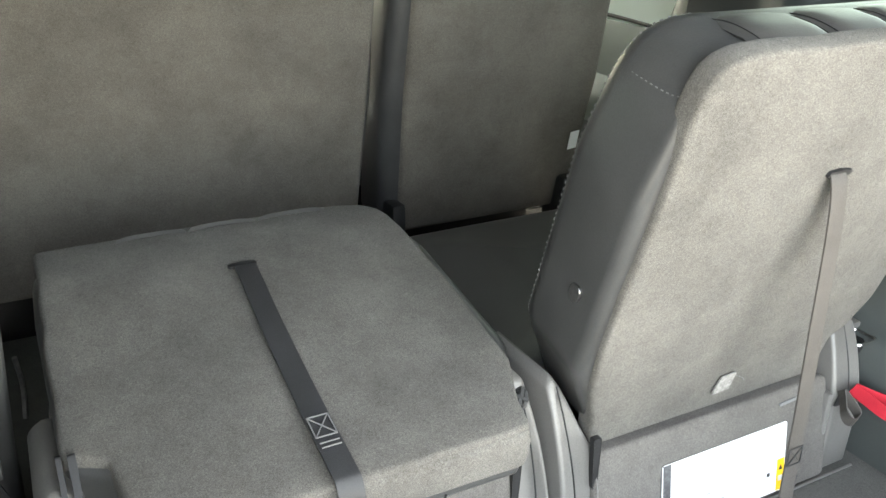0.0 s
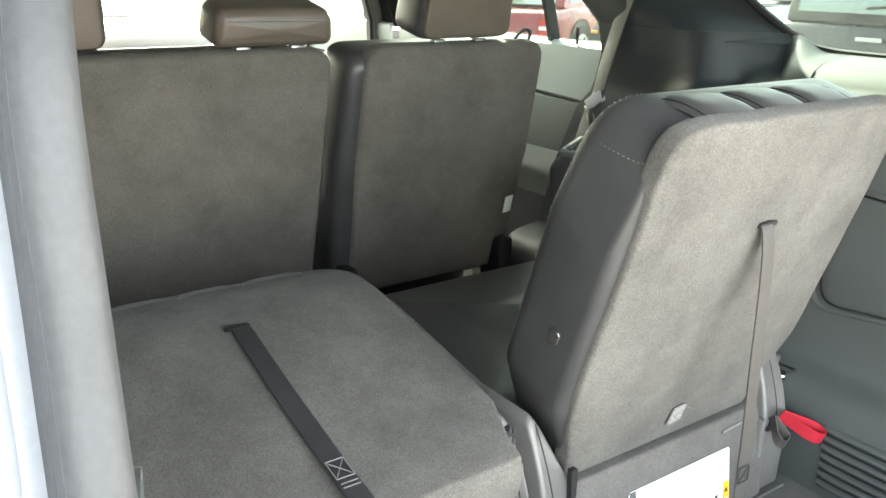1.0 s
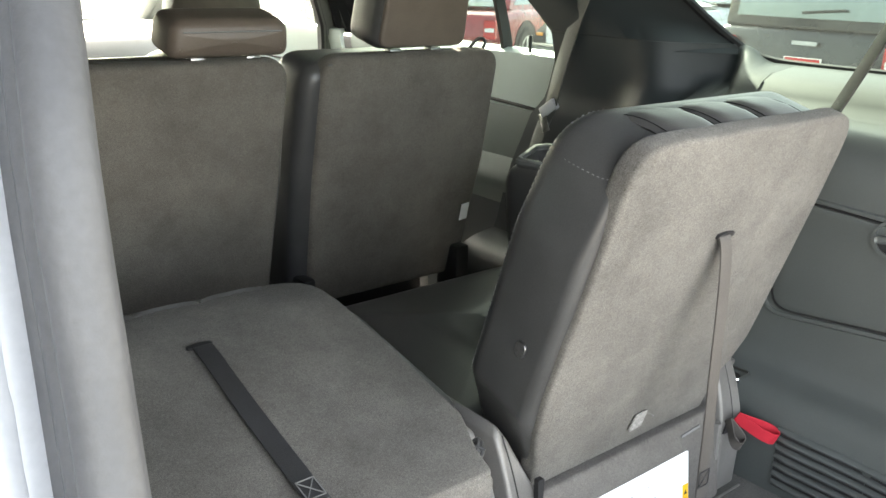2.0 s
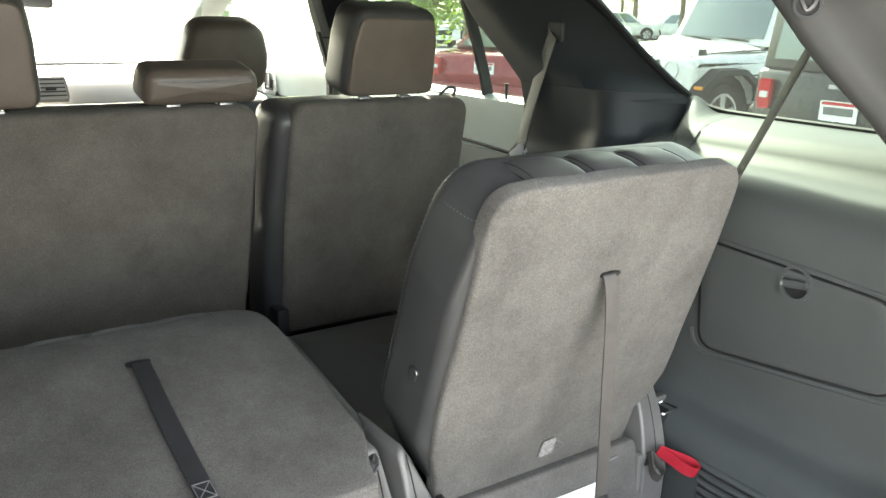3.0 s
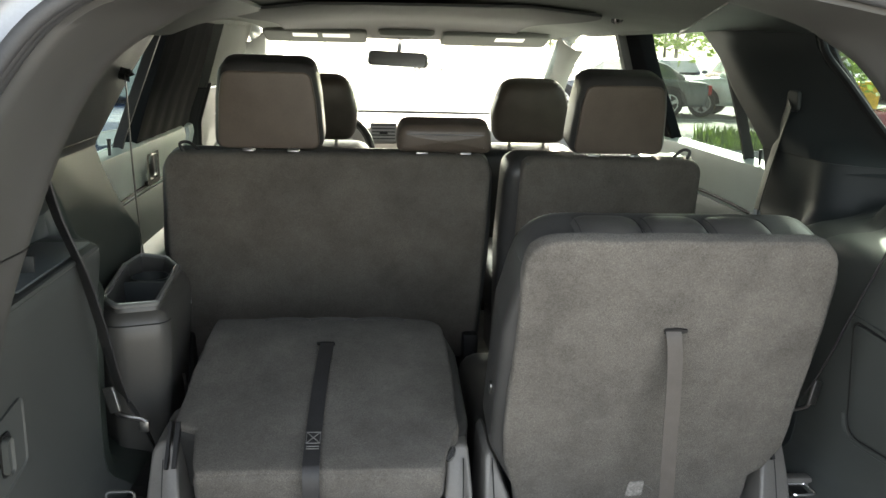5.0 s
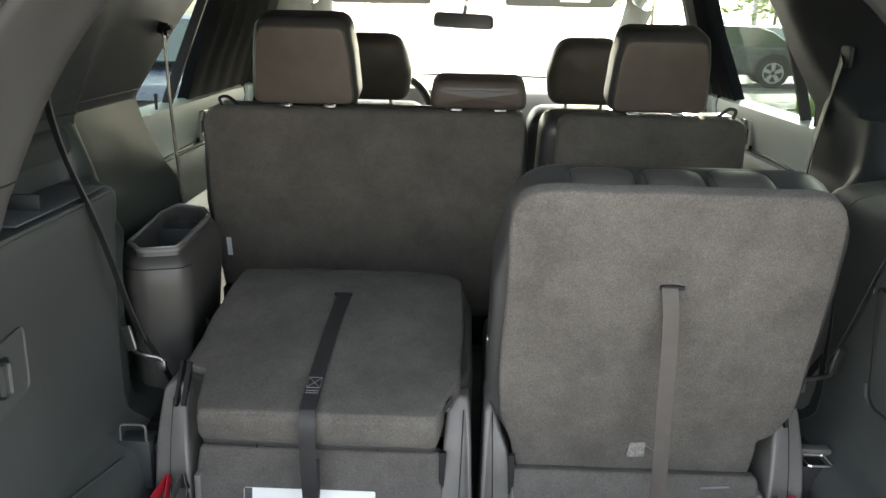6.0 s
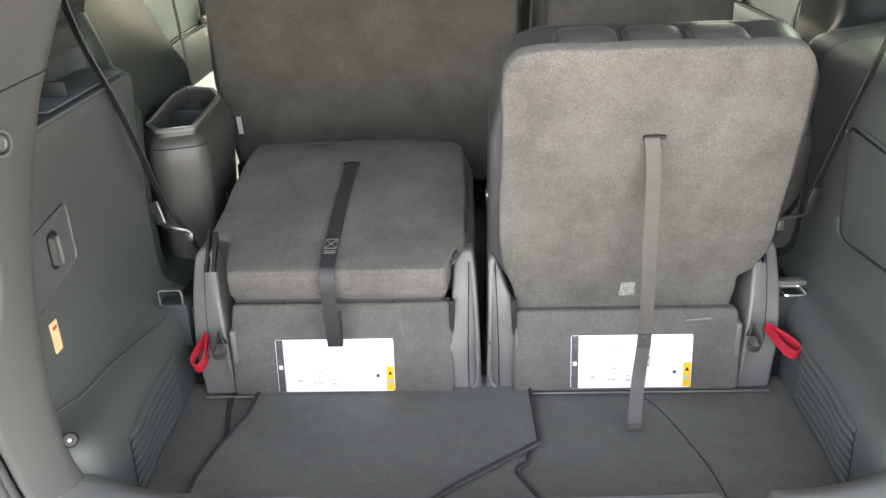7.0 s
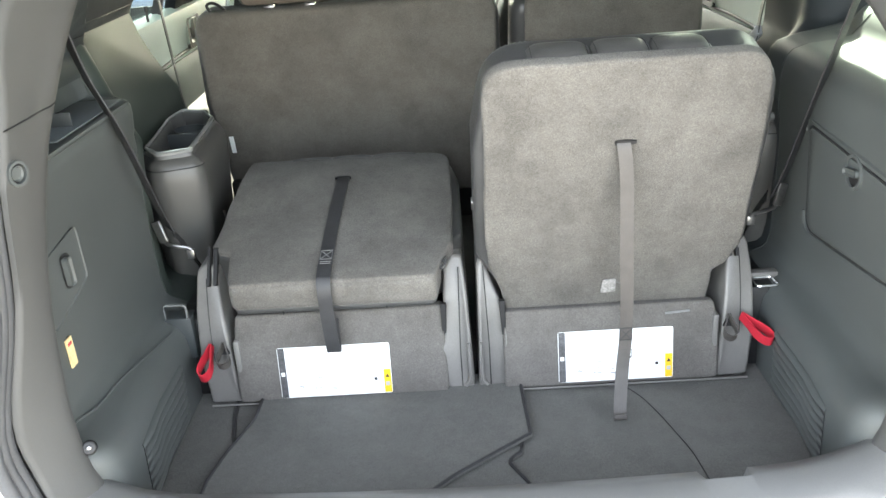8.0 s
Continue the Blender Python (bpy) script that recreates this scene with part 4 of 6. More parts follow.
        path = [m @ Vector((0.262, 0.345, 0.004)), m @ Vector((0.262, 0.335, -0.014)), Vector((s * 0.267, -0.099, 1.06)), Vector((s * 0.269, -0.102, 0.93)), Vector((s * 0.271, -0.104, 0.83)), Vector((s * 0.270, -0.106, 0.76)),
                Vector((s * 0.264, -0.114, 0.70)), Vector((s * 0.257, -0.136, 0.645)), Vector((s * 0.254, -0.154, 0.624)), Vector((s * 0.253, -0.163, 0.625)), Vector((s * 0.253, -0.161, 0.634))]
        mat, wdt = WEB_GREY, 0.023
    strap = part("pull_strap", ribbon(spline(path, 6), X, wdt, 0.0022), mat, seat, "black webbing pull strap with stitched box" if folded else "grey-brown webbing pull strap")
    if folded:
        o = m @ Vector((0.270, 0.040, -0.0155))
        e = m.to_3x3()
        st = bmesh.new()
        for (u0, v0), (u1, v1) in (((-.011, -.014), (.011, -.014)), ((.011, -.014), (.011, .014)), ((.011, .014), (-.011, .014)), ((-.011, .014), (-.011, -.014)), ((-.011, -.014), (.011, .014)), ((-.011, .014), (.011, -.014)), ((-.010, -.022), (.010, -.022)), ((-.010, -.028), (.010, -.028))):
            tube([o + e @ Vector((u0, v0, 0)), o + e @ Vector((u1, v1, 0))], 0.0008, 4, st)
        part("box_stitch", st, THREAD, strap, "pale grey box stitch")
    else:
        st = bmesh.new()
        for (u0, v0), (u1, v1) in (((-.011, -.012), (.011, -.012)), ((.011, -.012), (.011, .012)), ((.011, .012), (-.011, .012)), ((-.011, .012), (-.011, -.012)), ((-.011, -.012), (.011, .012)), ((-.011, .012), (.011, -.012))):
            for dz, k in ((0, 1.0), (-0.040, 0.7)):
                tube([Vector((s * 0.270 + u0, -0.1085, 0.768 + dz + v0 * k)), Vector((s * 0.270 + u1, -0.1085, 0.768 + dz + v1 * k))], 0.0008, 4, st)
        part("box_stitch", st, WEB, strap, "dark box stitch")
        tag = slab(rpoly([(0.243, 0.000), (0.272, 0.002), (0.271, 0.034), (0.246, 0.032)], 0.003), m @ Matrix.Translation((0, 0, -0.0115)), 0.002, 0.0005)
        part("tag_remnant", tag, material("torn tag", (0.25, 0.24, 0.23), 0.8, vary=0.3, scale=90), seat, "torn pale fabric tag remnant")
        part("loose_thread", tube(spline([m @ Vector((0.270, 0.03, -0.013)), m @ Vector((0.280, 0.026, -0.018)), m @ Vector((0.288, 0.016, -0.014))], 5), 0.0006, 4), THREAD, seat, "loose white thread")
    # base: rear carpet panel, frame, cushion, shields
    yz = Matrix(((0, 0, s, 0), (1, 0, 0, 0), (0, 1, 0, 0), (0, 0, 0, 1)))
    slant = Matrix.Translation((0, 0, 0.76)) @ Matrix.Rotation(radians(-8.0), 4, "X") @ Matrix.Translation((0, 0, -0.76))          # the base leans out towards its foot
    top_z = 0.79 if folded else 0.768
    rear = pillow(rpoly([(0.055, 0.607), (0.470, 0.607), (0.470, 0.70), (0.460, top_z), (0.055, top_z)], 0.012), slant @ Matrix(((s, 0, 0, 0), (0, 0, 1, 0.0), (0, 1, 0, 0), (0, 0, 0, 1))), 0.03, 0.006, 0.002)
    part("rear_panel", rear, BASE_CARPET, seat, "dark grey carpeted base panel")
    part("bottom_edge", tube([(s * 0.013, -0.0235, 0.6080), (s * 0.27, -0.0235, 0.6080), (s * 0.526, -0.0235, 0.6080)], 0.0020, 6), SHIELD, seat, "thin plastic lower edge strip")
    part("frame", box(*sorted((s * 0.03, s * 0.50)), 0.035, 0.50, 0.602, 0.72, 0.01), BLACK, seat, "black steel seat frame")
    cz = (0.66, 0.735) if folded else (0.70, 0.855)
    cush = pillow(rpoly([(0.015, 0.13), (0.515, 0.13), (0.515, 0.55, 0.06), (0.015, 0.55, 0.06)], 0.04), Matrix(((s, 0, 0, 0), (0, 1, 0, 0), (0, 0, 1, cz[0]), (0, 0, 0, 1))), cz[1] - cz[0], 0.032, 0, 0.008)
    if not folded:
        for v in cush.verts:                  # the padding behind the thigh roll lies lower
            f = max(0.0, min(1.0, (0.335 - v.co.y) / 0.03))
            if v.co.z > 0.78:
                v.co.z -= 0.028 * f * f * (3 - 2 * f)
    part("cushion", cush, LEATHER, seat, "charcoal leather seat cushion")
    # hinge shields: columns that taper upwards and lean forward
    def lean(z):
        f = max(0.0, z - 0.70)
        return -0.009 + 1.6 * f * f + 0.10 * f
    def column(outline, back, r=0.006):
        lp = ccw(dense(rpoly(outline, 0.008, 3), 0.015))
        return rings_to_bm([[Vector((s * p.x, back if back > 0.1 and dy > 0.1 else lean(p.y) + dy, p.y)) for p in inset(lp, d)] for d, dy in ((0.0, 0.15), (0.0, r), (r * 0.12, r * 0.5), (r * 0.45, r * 0.15), (r, 0.0))])
    inner = [(0.004, 0.604), (0.066, 0.604), (0.066, 0.70), (0.058, 0.715), (0.056, 0.80), (0.052, 0.850, 0.008), (0.036, 0.872, 0.012), (0.016, 0.868, 0.008), (0.010, 0.80), (0.006, 0.70)]
    if not folded:
        inner = [(0.004, 0.604), (0.066, 0.604), (0.066, 0.735), (0.060, 0.770), (0.046, 0.802), (0.031, 0.845), (0.020, 0.866, 0.010), (0.011, 0.85, 0.008), (0.008, 0.70)]
    col = part("inner_shield", column(inner, 0.17), SHIELD, seat, "grey plastic hinge shield")
    for x0, x1 in ((0.028, 0.024),):
        part("shield_seam", tube(spline([(s * (x0 + (x1 - x0) * max(0, z - 0.7) / 0.15), lean(z) + 0.0004 + (0.002 if x0 > 0.04 and z > 0.7 else 0), z) for z in (0.612, 0.66, 0.70, 0.74, 0.78, 0.82, 0.85)], 4), 0.0011, 5), BLACK, col)
    part("foot_rib", tube(spline([(s * 0.012, -0.010, 0.71), (s * 0.011, -0.011, 0.66), (s * 0.013, -0.012, 0.628), (s * 0.022, -0.012, 0.617)], 5), lambda f: 0.0035 + 0.001 * f, 8), SHIELD, col, "rounded rib at the foot")
    part("hinge_gap", slab(rpoly([(0.054, 0.722), (0.0615, 0.722), (0.0615, 0.795), (0.050, 0.795)], 0.002), Matrix(((s, 0, 0, 0), (0, 0, -1, 0.004), (0, 1, 0, 0), (0, 0, 0, 1))), 0.008, 0.001), BLACK, seat, "dark hinge gap")
    outer = [(0.470, 0.604), (0.530, 0.604), (0.535, 0.70), (0.535, 0.80), (0.531, 0.868, 0.018), (0.512, 0.884, 0.016), (0.491, 0.868, 0.014), (0.485, 0.82), (0.475, 0.72)]
    col = part("outer_shield", column(outer, 0.19), SHIELD, seat, "grey plastic outer hinge shield")
    part("shield_seam", tube(spline([(s * (0.508 + 0.03 * max(0, z - 0.7)), lean(z) + 0.0004, z) for z in (0.70, 0.74, 0.78, 0.82, 0.855)], 4), 0.0009, 5), BLACK, col)
    part("side_strip", box(*sorted((s * 0.456, s * 0.468)), -0.012, 0.03, 0.622, 0.742, 0.004), SHIELD, seat, "pale plastic edge strip")
    # a black triangle behind the grey loop paints the shade inside it
    part("loop_shade", slab(rpoly([(0.474, 0.716), (0.496, 0.716), (0.486, 0.744)], 0.003), Matrix(((s, 0, 0, 0), (0, 0, -1, -0.0085), (0, 1, 0, 0), (0, 0, 0, 1))), 0.0015, 0.0004), BLACK, seat, "black plate for the shade inside the loop")
    part("shield_slot", slab(rpoly([(0.030, 0.845), (0.042, 0.840), (0.090, 0.898), (0.078, 0.906)], 0.004), yz @ Matrix.Translation((0, 0, 0.490)), 0.007, 0.001), BLACK, seat, "black latch slot")
    part("shield_slot", slab(rpoly([(0.022, 0.848), (0.034, 0.843), (0.090, 0.900), (0.074, 0.910)], 0.004), yz @ Matrix.Translation((0, 0, 0.502)), 0.005, 0.001), BLACK, seat, "black latch slot")
    # red release loop and short black loop
    def loop_strap(anchor, along, fat, width, mat, name, label):
        """A teardrop loop of webbing that springs from its anchor."""
        a, d = Vector(anchor), Vector(along)
        n = d.cross(Vector((0, -0.35, 0.94))).normalized()
        pts = [a + d * f + n * fat * g for f, g in ((0, 0.05), (0.30, 0.42), (0.62, 0.92), (0.86, 0.90), (1.0, 0.35), (1.0, -0.35), (0.86, -0.90), (0.60, -0.82), (0.28, -0.36), (0, -0.05))]
        pts = [Vector((s * p.x, p.y, p.z)) for p in pts]
        part(name, ribbon(spline(pts, 6), Vector((0, -0.35, 0.94)), width, 0.0016), mat, seat, label)
    loop_strap((0.508, -0.010, 0.738), (0.014, -0.046, -0.044) if s < 0 else (0.042, -0.052, -0.028), 0.012, 0.022, RED, "release_loop", "bright red webbing release loop")
    loop_strap((0.484, -0.010, 0.742), (0.001, -0.028, -0.036), 0.012, 0.016, WEB_GREY, "release_loop", "short grey webbing loop")
    # instruction label
    X0, X1 = (-0.385, -0.166) if s < 0 else (0.160, 0.381)
    fl = slant @ Matrix(((1, 0, 0, 0), (0, 0, -1, -0.0028), (0, 1, 0, -0.006), (0, 0, 0, 1)))
    lab = part("instruction_label", slab(rpoly([(X0, 0.622), (X1, 0.622), (X1, 0.727), (X0, 0.727)], 0.004), fl, 0.0010, 0), PAPER, seat, "white folding-instruction sticker with a black edge and amber square")
    def printed(nm, x0, x1, z0, z1, mat, lift=0.0014):
        part(nm, slab([(x0, z0), (x1, z0), (x1, z1), (x0, z1)], fl, lift, 0), mat, lab)
    printed("black_band", X0 + 0.001, X0 + 0.014, 0.6225, 0.7265, WORN_INK)
    printed("band_sign", X0 + 0.004, X0 + 0.011, 0.668, 0.676, PAPER, 0.0018)
    printed("amber_square", X1 - 0.015, X1 - 0.001, 0.6235, 0.672, YELLOW)
    part("warning_sign", slab([(X1 - 0.012, 0.655), (X1 - 0.004, 0.655), (X1 - 0.008, 0.663)], fl, 0.0018, 0), INK, lab)
    printed("warning_bar", X1 - 0.012, X1 - 0.004, 0.638, 0.646, PRINT, 0.0018)
    printed("print_block", X1 - 0.034, X1 - 0.028, 0.650, 0.656, INK)
    rnd = random.Random(5)
    for gx, gz in ((0.035, 0.640), (0.075, 0.642), (0.105, 0.640), (0.080, 0.655), (0.095, 0.690), (0.125, 0.695), (0.128, 0.672), (0.085, 0.700)):
        for _ in range(3):
            x, z = X0 + gx + rnd.uniform(-0.008, 0.008), gz + rnd.uniform(-0.006, 0.006)
            w = rnd.uniform(0.003, 0.010)
            printed("print_bar", x, x + w, z, z + rnd.uniform(0.001, 0.003), PRINT)
    if not folded:
        part("carpet_slit", slab(rpoly([(0.378, 0.756), (0.425, 0.759), (0.425, 0.763), (0.378, 0.760)], 0.001), slant @ Matrix(((s, 0, 0, -0.012), (0, 0, -1, -0.001), (0, 1, 0, -0.010), (0, 0, 0, 1))), 0.002, 0.0005), THREAD, seat, "pale worn slit")
    return seat


third_row_seat(1, False)
third_row_seat(-1, True)


# ---- second row ----
def second_row_back(x0, x1, label, rests):
    seat = thing("middle_seat", ((x0 + x1) / 2, 0.95, 0.56), label, "car seat", "second row seats")
    a = math.atan(0.216)
    c, d = math.cos(a), math.sin(a)
    m = Matrix(((1, 0, 0, 0), (0, -d, c, 0.735), (0, c, d, 1.262), (0, 0, 0, 1)))
    w = x1 - x0
    lf, rt = (x0 - 0.012 if x0 < -0.3 else x0), (x1 + 0.012 if x1 > 0.3 else x1)
    body = rpoly([(x0 + 0.015, -0.56, 0.03), (x1 - 0.015, -0.56, 0.03), (rt, -0.25, 0.1), (x1 - 0.006, -0.014, 0.045), (x0 + 0.006, -0.014, 0.045), (lf, -0.25, 0.1)], 0.04, 6)
    part("backrest", pillow(body, m @ Matrix.Translation((0, 0, 0.004)), 0.13, 0.03, 0, 0.015), LEATHER, seat, "charcoal leather backrest")
    g = 0.050 if x0 > 0 else 0.028            # the narrow seat shows a leather edge beside the carpet
    back = rpoly([(x0 + g, -0.555, 0.03), (x1 - 0.022, -0.555, 0.03), (rt - 0.016, -0.25, 0.1), (x1 - 0.012, 0.004, 0.045), (x0 + g - 0.012, 0.004, 0.045), (lf + g - 0.012, -0.25, 0.1)], 0.04, 6)
    part("carpet_panel", pillow(back, m @ Matrix.Translation((0, 0, -0.006)), 0.045, 0.014, 0.006), CARPET_DARK, seat, "brown-grey carpeted back")
    part("hinge", box(x0 + 0.02, x0 + 0.05, 0.80, 0.88, 0.62, 0.80, 0.008), BLACK, seat, "black hinge bracket")
    part("hinge", box(x1 - 0.06, x1 - 0.02, 0.80, 0.88, 0.62, 0.80, 0.008), BLACK, seat, "black hinge bracket")
    part("cushion", pillow(rpoly([(x0 + 0.01, 0.95), (x1 - 0.01, 0.95), (x1 - 0.01, 1.40), (x0 + 0.01, 1.40)], 0.05), Matrix.Translation((0, 0, 0.78)), 0.15, 0.035, 0, 0.01), LEATHER, seat, "charcoal leather cushion")
    part("riser", box(x0 + 0.05, x1 - 0.05, 0.95, 1.35, 0.56, 0.79, 0.01), BLACK, seat, "black seat riser")
    for cx, kind in rests:
        if kind == "tall":
            ht = 0.214 if cx < 0 else 0.200
            wx = 1.08 if cx < 0 else 1.0
            lp = rpoly([(cx + u * wx, v, r) for u, v, r in ((-0.118, 0.010, 0.03), (0.118, 0.010, 0.03), (0.110, 0.13, 0.1), (0.098, ht, 0.04), (-0.098, ht, 0.04), (-0.110, 0.13, 0.1))], 0.03, 6)
            head = part("headrest", pillow(lp, m @ Matrix.Translation((0, 0, 0.0)), 0.115, 0.027, 0.004, 0.006), LEATHER, seat, "tall charcoal leather headrest")
            fl = rpoly([(cx + u * wx, v, r) for u, v, r in ((-0.108, 0.018, 0.02), (0.108, 0.018, 0.02), (0.101, 0.13, 0.1), (0.090, ht - 0.017, 0.026), (-0.090, ht - 0.017, 0.026), (-0.101, 0.13, 0.1))], 0.03, 6)
            part("back_face", pillow(fl, m @ Matrix.Translation((0, 0, -0.0025)), 0.016, 0.006, 0.003), LEATHER_HEAD, head, "lighter brown-grey back face")
            zs = 0.016
        else:
            lp = rpoly([(cx - 0.114, 0.010, 0.02), (cx + 0.114, 0.010, 0.02), (cx + 0.108, 0.078, 0.03), (cx - 0.108, 0.078, 0.03)], 0.02, 6)
            head = part("headrest", pillow(lp, m @ Matrix.Translation((0, 0, -0.004)), 0.10, 0.022, 0.004, 0.008), LEATHER_HEAD, seat, "low charcoal leather centre headrest")
            part("piping", tube(spline([m @ Vector((cx + u, 0.060, -0.0065)) for u in (-0.09, -0.03, 0.03, 0.09)], 4), 0.0014, 5), THREAD, head, "pale stitched seam")
            zs = 0.010
        for dx in (-0.052, 0.052):
            part("post", tube([m @ Vector((cx + dx, -0.01, 0.05)), m @ Vector((cx + dx, zs + 0.03, 0.05))], 0.006, 8), CHROME, seat, "chrome headrest post")
            part("post_collar", moved(box(-0.014, 0.014, -0.012, 0.012, -0.004, 0.006, 0.003), Matrix.Translation(m @ Vector((cx + dx, 0.001, 0.03)))), STEEL, seat, "bright post collar")
    part("top_piping", tube(spline([m @ Vector((x, v, -0.002)) for x, v in ((x0 + 0.05, -0.010), (x0 + w * 0.3, -0.006), (x0 + w * 0.7, -0.006), (x1 - 0.05, -0.010))], 5), 0.002, 5), LEATHER, seat)
    return seat


s60 = second_row_back(-0.672, 0.118, "wide second row seat, grey carpeted back, two headrests", [(-0.414, "tall"), (-0.008, "low")])
s40 = second_row_back(0.138, 0.634, "narrow second row seat with grey carpeted back", [(0.408, "tall")])
fr = Matrix(((1, 0, 0, 0), (0, -0.211, 0.977, 0.735), (0, 0.977, 0.211, 1.262), (0, 0, 0, 1)))
part("care_label", slab([(0.583, -0.405), (0.605, -0.402), (0.605, -0.360), (0.583, -0.363)], fr @ Matrix.Translation((0, 0, -0.014)), 0.002, 0), PAPER, s40, "white cloth label")
part("care_label", slab([(-0.634, -0.385), (-0.622, -0.385), (-0.622, -0.335), (-0.634, -0.335)], fr @ Matrix.Translation((0, 0, -0.012)), 0.002, 0), PAPER, s60, "white cloth label")
part("release_loop", tube(spline([(0.548, 0.76, 1.262), (0.575, 0.755, 1.288), (0.592, 0.75, 1.285), (0.585, 0.75, 1.264)], 5), 0.004, 6), BLACK, s40, "black pull loop")
part("release_loop", tube(spline([(-0.57, 0.76, 1.262), (-0.60, 0.755, 1.288), (-0.62, 0.75, 1.285), (-0.61, 0.75, 1.264)], 5), 0.004, 6), BLACK, s60, "black pull loop")


# ---- front row, dashboard, mirror and visors ----
def front_seat(x):
    seat = thing("front_seat", (x, 1.7, 0.56), "charcoal leather front seat with rounded headrest", "car seat", "front seats")
    a = math.atan(0.25)
    c, d = math.cos(a), math.sin(a)
    m = Matrix(((1, 0, 0, x), (0, -d, c, 1.62), (0, c, d, 1.17), (0, 0, 0, 1)))
    part("backrest", pillow(rpoly([(-0.23, -0.60), (0.23, -0.60), (0.25, -0.25, 0.1), (0.17, 0.0, 0.07), (-0.17, 0.0, 0.07), (-0.25, -0.25, 0.1)], 0.05, 6), m, 0.14, 0.04, 0.005, 0.02), LEATHER, seat, "charcoal leather backrest")
    part("headrest", pillow(rpoly([(-0.125, 0.030, 0.05), (0.125, 0.030, 0.05), (0.135, 0.13, 0.08), (0.105, 0.245, 0.075), (-0.105, 0.245, 0.075), (-0.135, 0.13, 0.08)], 0.05, 6), m, 0.11, 0.035, 0.012, 0.015), LEATHER_HEAD, seat, "rounded charcoal leather headrest")
    for dx in (-0.06, 0.06):
        part("post", tube([m @ Vector((dx, -0.02, 0.06)), m @ Vector((dx, 0.06, 0.06))], 0.006, 8), CHROME, seat)
    part("cushion", pillow(rpoly([(x - 0.24, 1.72), (x + 0.24, 1.72), (x + 0.24, 2.2), (x - 0.24, 2.2)], 0.05), Matrix.Translation((0, 0, 0.70)), 0.16, 0.04), LEATHER, seat)
    part("riser", box(x - 0.18, x + 0.18, 1.75, 2.15, 0.56, 0.72, 0.01), BLACK, seat)


front_seat(-0.36)
front_seat(0.362)

dash = thing("dashboard", (0, 2.7, 0.56), "grey moulded dashboard with slatted air vents", "dashboard")
rows = []
for y, z in ((2.42, 0.70), (2.40, 1.00), (2.42, 1.10), (2.46, 1.160), (2.54, 1.190), (2.75, 1.197), (3.0, 1.198), (3.25, 1.172)):
    rows.append([(x, y + 0.06 * (x / 0.75) ** 2, z + (0.02 if -0.56 < x < -0.16 and 2.44 < y < 2.9 else 0)) for x in [i * 0.075 - 0.75 for i in range(21)]])
part("top", sheet(rows, 0.015), DASH, dash)
for vx in (-0.185, -0.055):
    vt = Matrix(((1, 0, 0, vx), (0, 0.64, -0.77, 2.385), (0, 0.77, 0.64, 1.112), (0, 0, 0, 1)))
    part("vent_frame", slab(rpoly([(0, 0), (0.115, 0), (0.115, 0.095), (0, 0.095)], 0.01), vt, 0.02, 0.004), DASH, dash, "pale vent frame")
    for k in range(5):
        part("vent_slat", slab([(0.008, 0.012 + k * 0.017), (0.107, 0.012 + k * 0.017), (0.107, 0.016 + k * 0.017), (0.008, 0.016 + k * 0.017)], vt @ Matrix.Translation((0, 0, 0.02)), 0.002, 0), BLACK, dash, "dark vent slat")
    part("vent_tab", slab([(0.04, 0.036), (0.075, 0.036), (0.075, 0.046), (0.04, 0.046)], vt @ Matrix.Translation((0, 0, 0.022)), 0.006, 0.001), BLACK, dash, "black vent tab")
part("centre_screen", box(-0.12, 0.14, 2.39, 2.44, 0.985, 1.065, 0.006), BLACK, dash, "black display")
part("console", box(-0.14, 0.14, 1.75, 2.5, 0.56, 0.86, 0.03, 3), PLASTIC, dash, "charcoal centre console")
wheel = thing("steering_wheel", (-0.36, 2.2, 1.05), "black leather steering wheel", "steering wheel")
wm = Matrix.Translation((-0.36, 2.12, 1.09)) @ Euler((radians(65), 0, 0)).to_matrix().to_4x4()
part("rim", tube([wm @ Vector((0.185 * math.cos(a), 0.185 * math.sin(a), 0)) for a in [i * math.pi / 20 for i in range(40)]], 0.016, 8, closed=True), LEATHER, wheel)
part("hub", moved(pillow(rpoly([(-0.08, -0.07), (0.08, -0.07), (0.09, 0.05), (-0.09, 0.05)], 0.03), Matrix.Identity(4), 0.05, 0.015), wm @ Matrix.Translation((0, 0, -0.03))), PLASTIC, wheel)
for a in (0.1, math.pi - 0.1, -math.pi / 2):
    part("spoke", tube([wm @ Vector((0.06 * math.cos(a), 0.06 * math.sin(a), 0)), wm @ Vector((0.18 * math.cos(a), 0.18 * math.sin(a), 0))], 0.014, 6), PLASTIC, wheel)
column = part("column", tube([wm @ Vector((0, 0, -0.02)), wm @ Vector((0, 0.02, -0.30))], 0.04, 8), PLASTIC, wheel)

mir = thing("rear_view_mirror", (-0.06, 2.56, 1.50), "black framed interior rear-view mirror on the windscreen", "mirror")
mm = Matrix.Translation((-0.065, 2.555, 1.468)) @ Euler((radians(87.4), radians(2), radians(-3.5))).to_matrix().to_4x4()
lp = rpoly([(-0.135, -0.032), (0.135, -0.032), (0.130, 0.034), (-0.130, 0.034)], 0.022)
part("housing", moved(pillow(lp, Matrix.Identity(4), 0.035, 0.012), mm @ Matrix.Translation((0, 0, -0.035))), BLACK, mir)
part("mirror_glass", slab([p * 0.92 for p in lp], mm @ Matrix.Translation((0, 0, 0.001)), 0.002, 0), MIRROR, mir, "mirror glass")
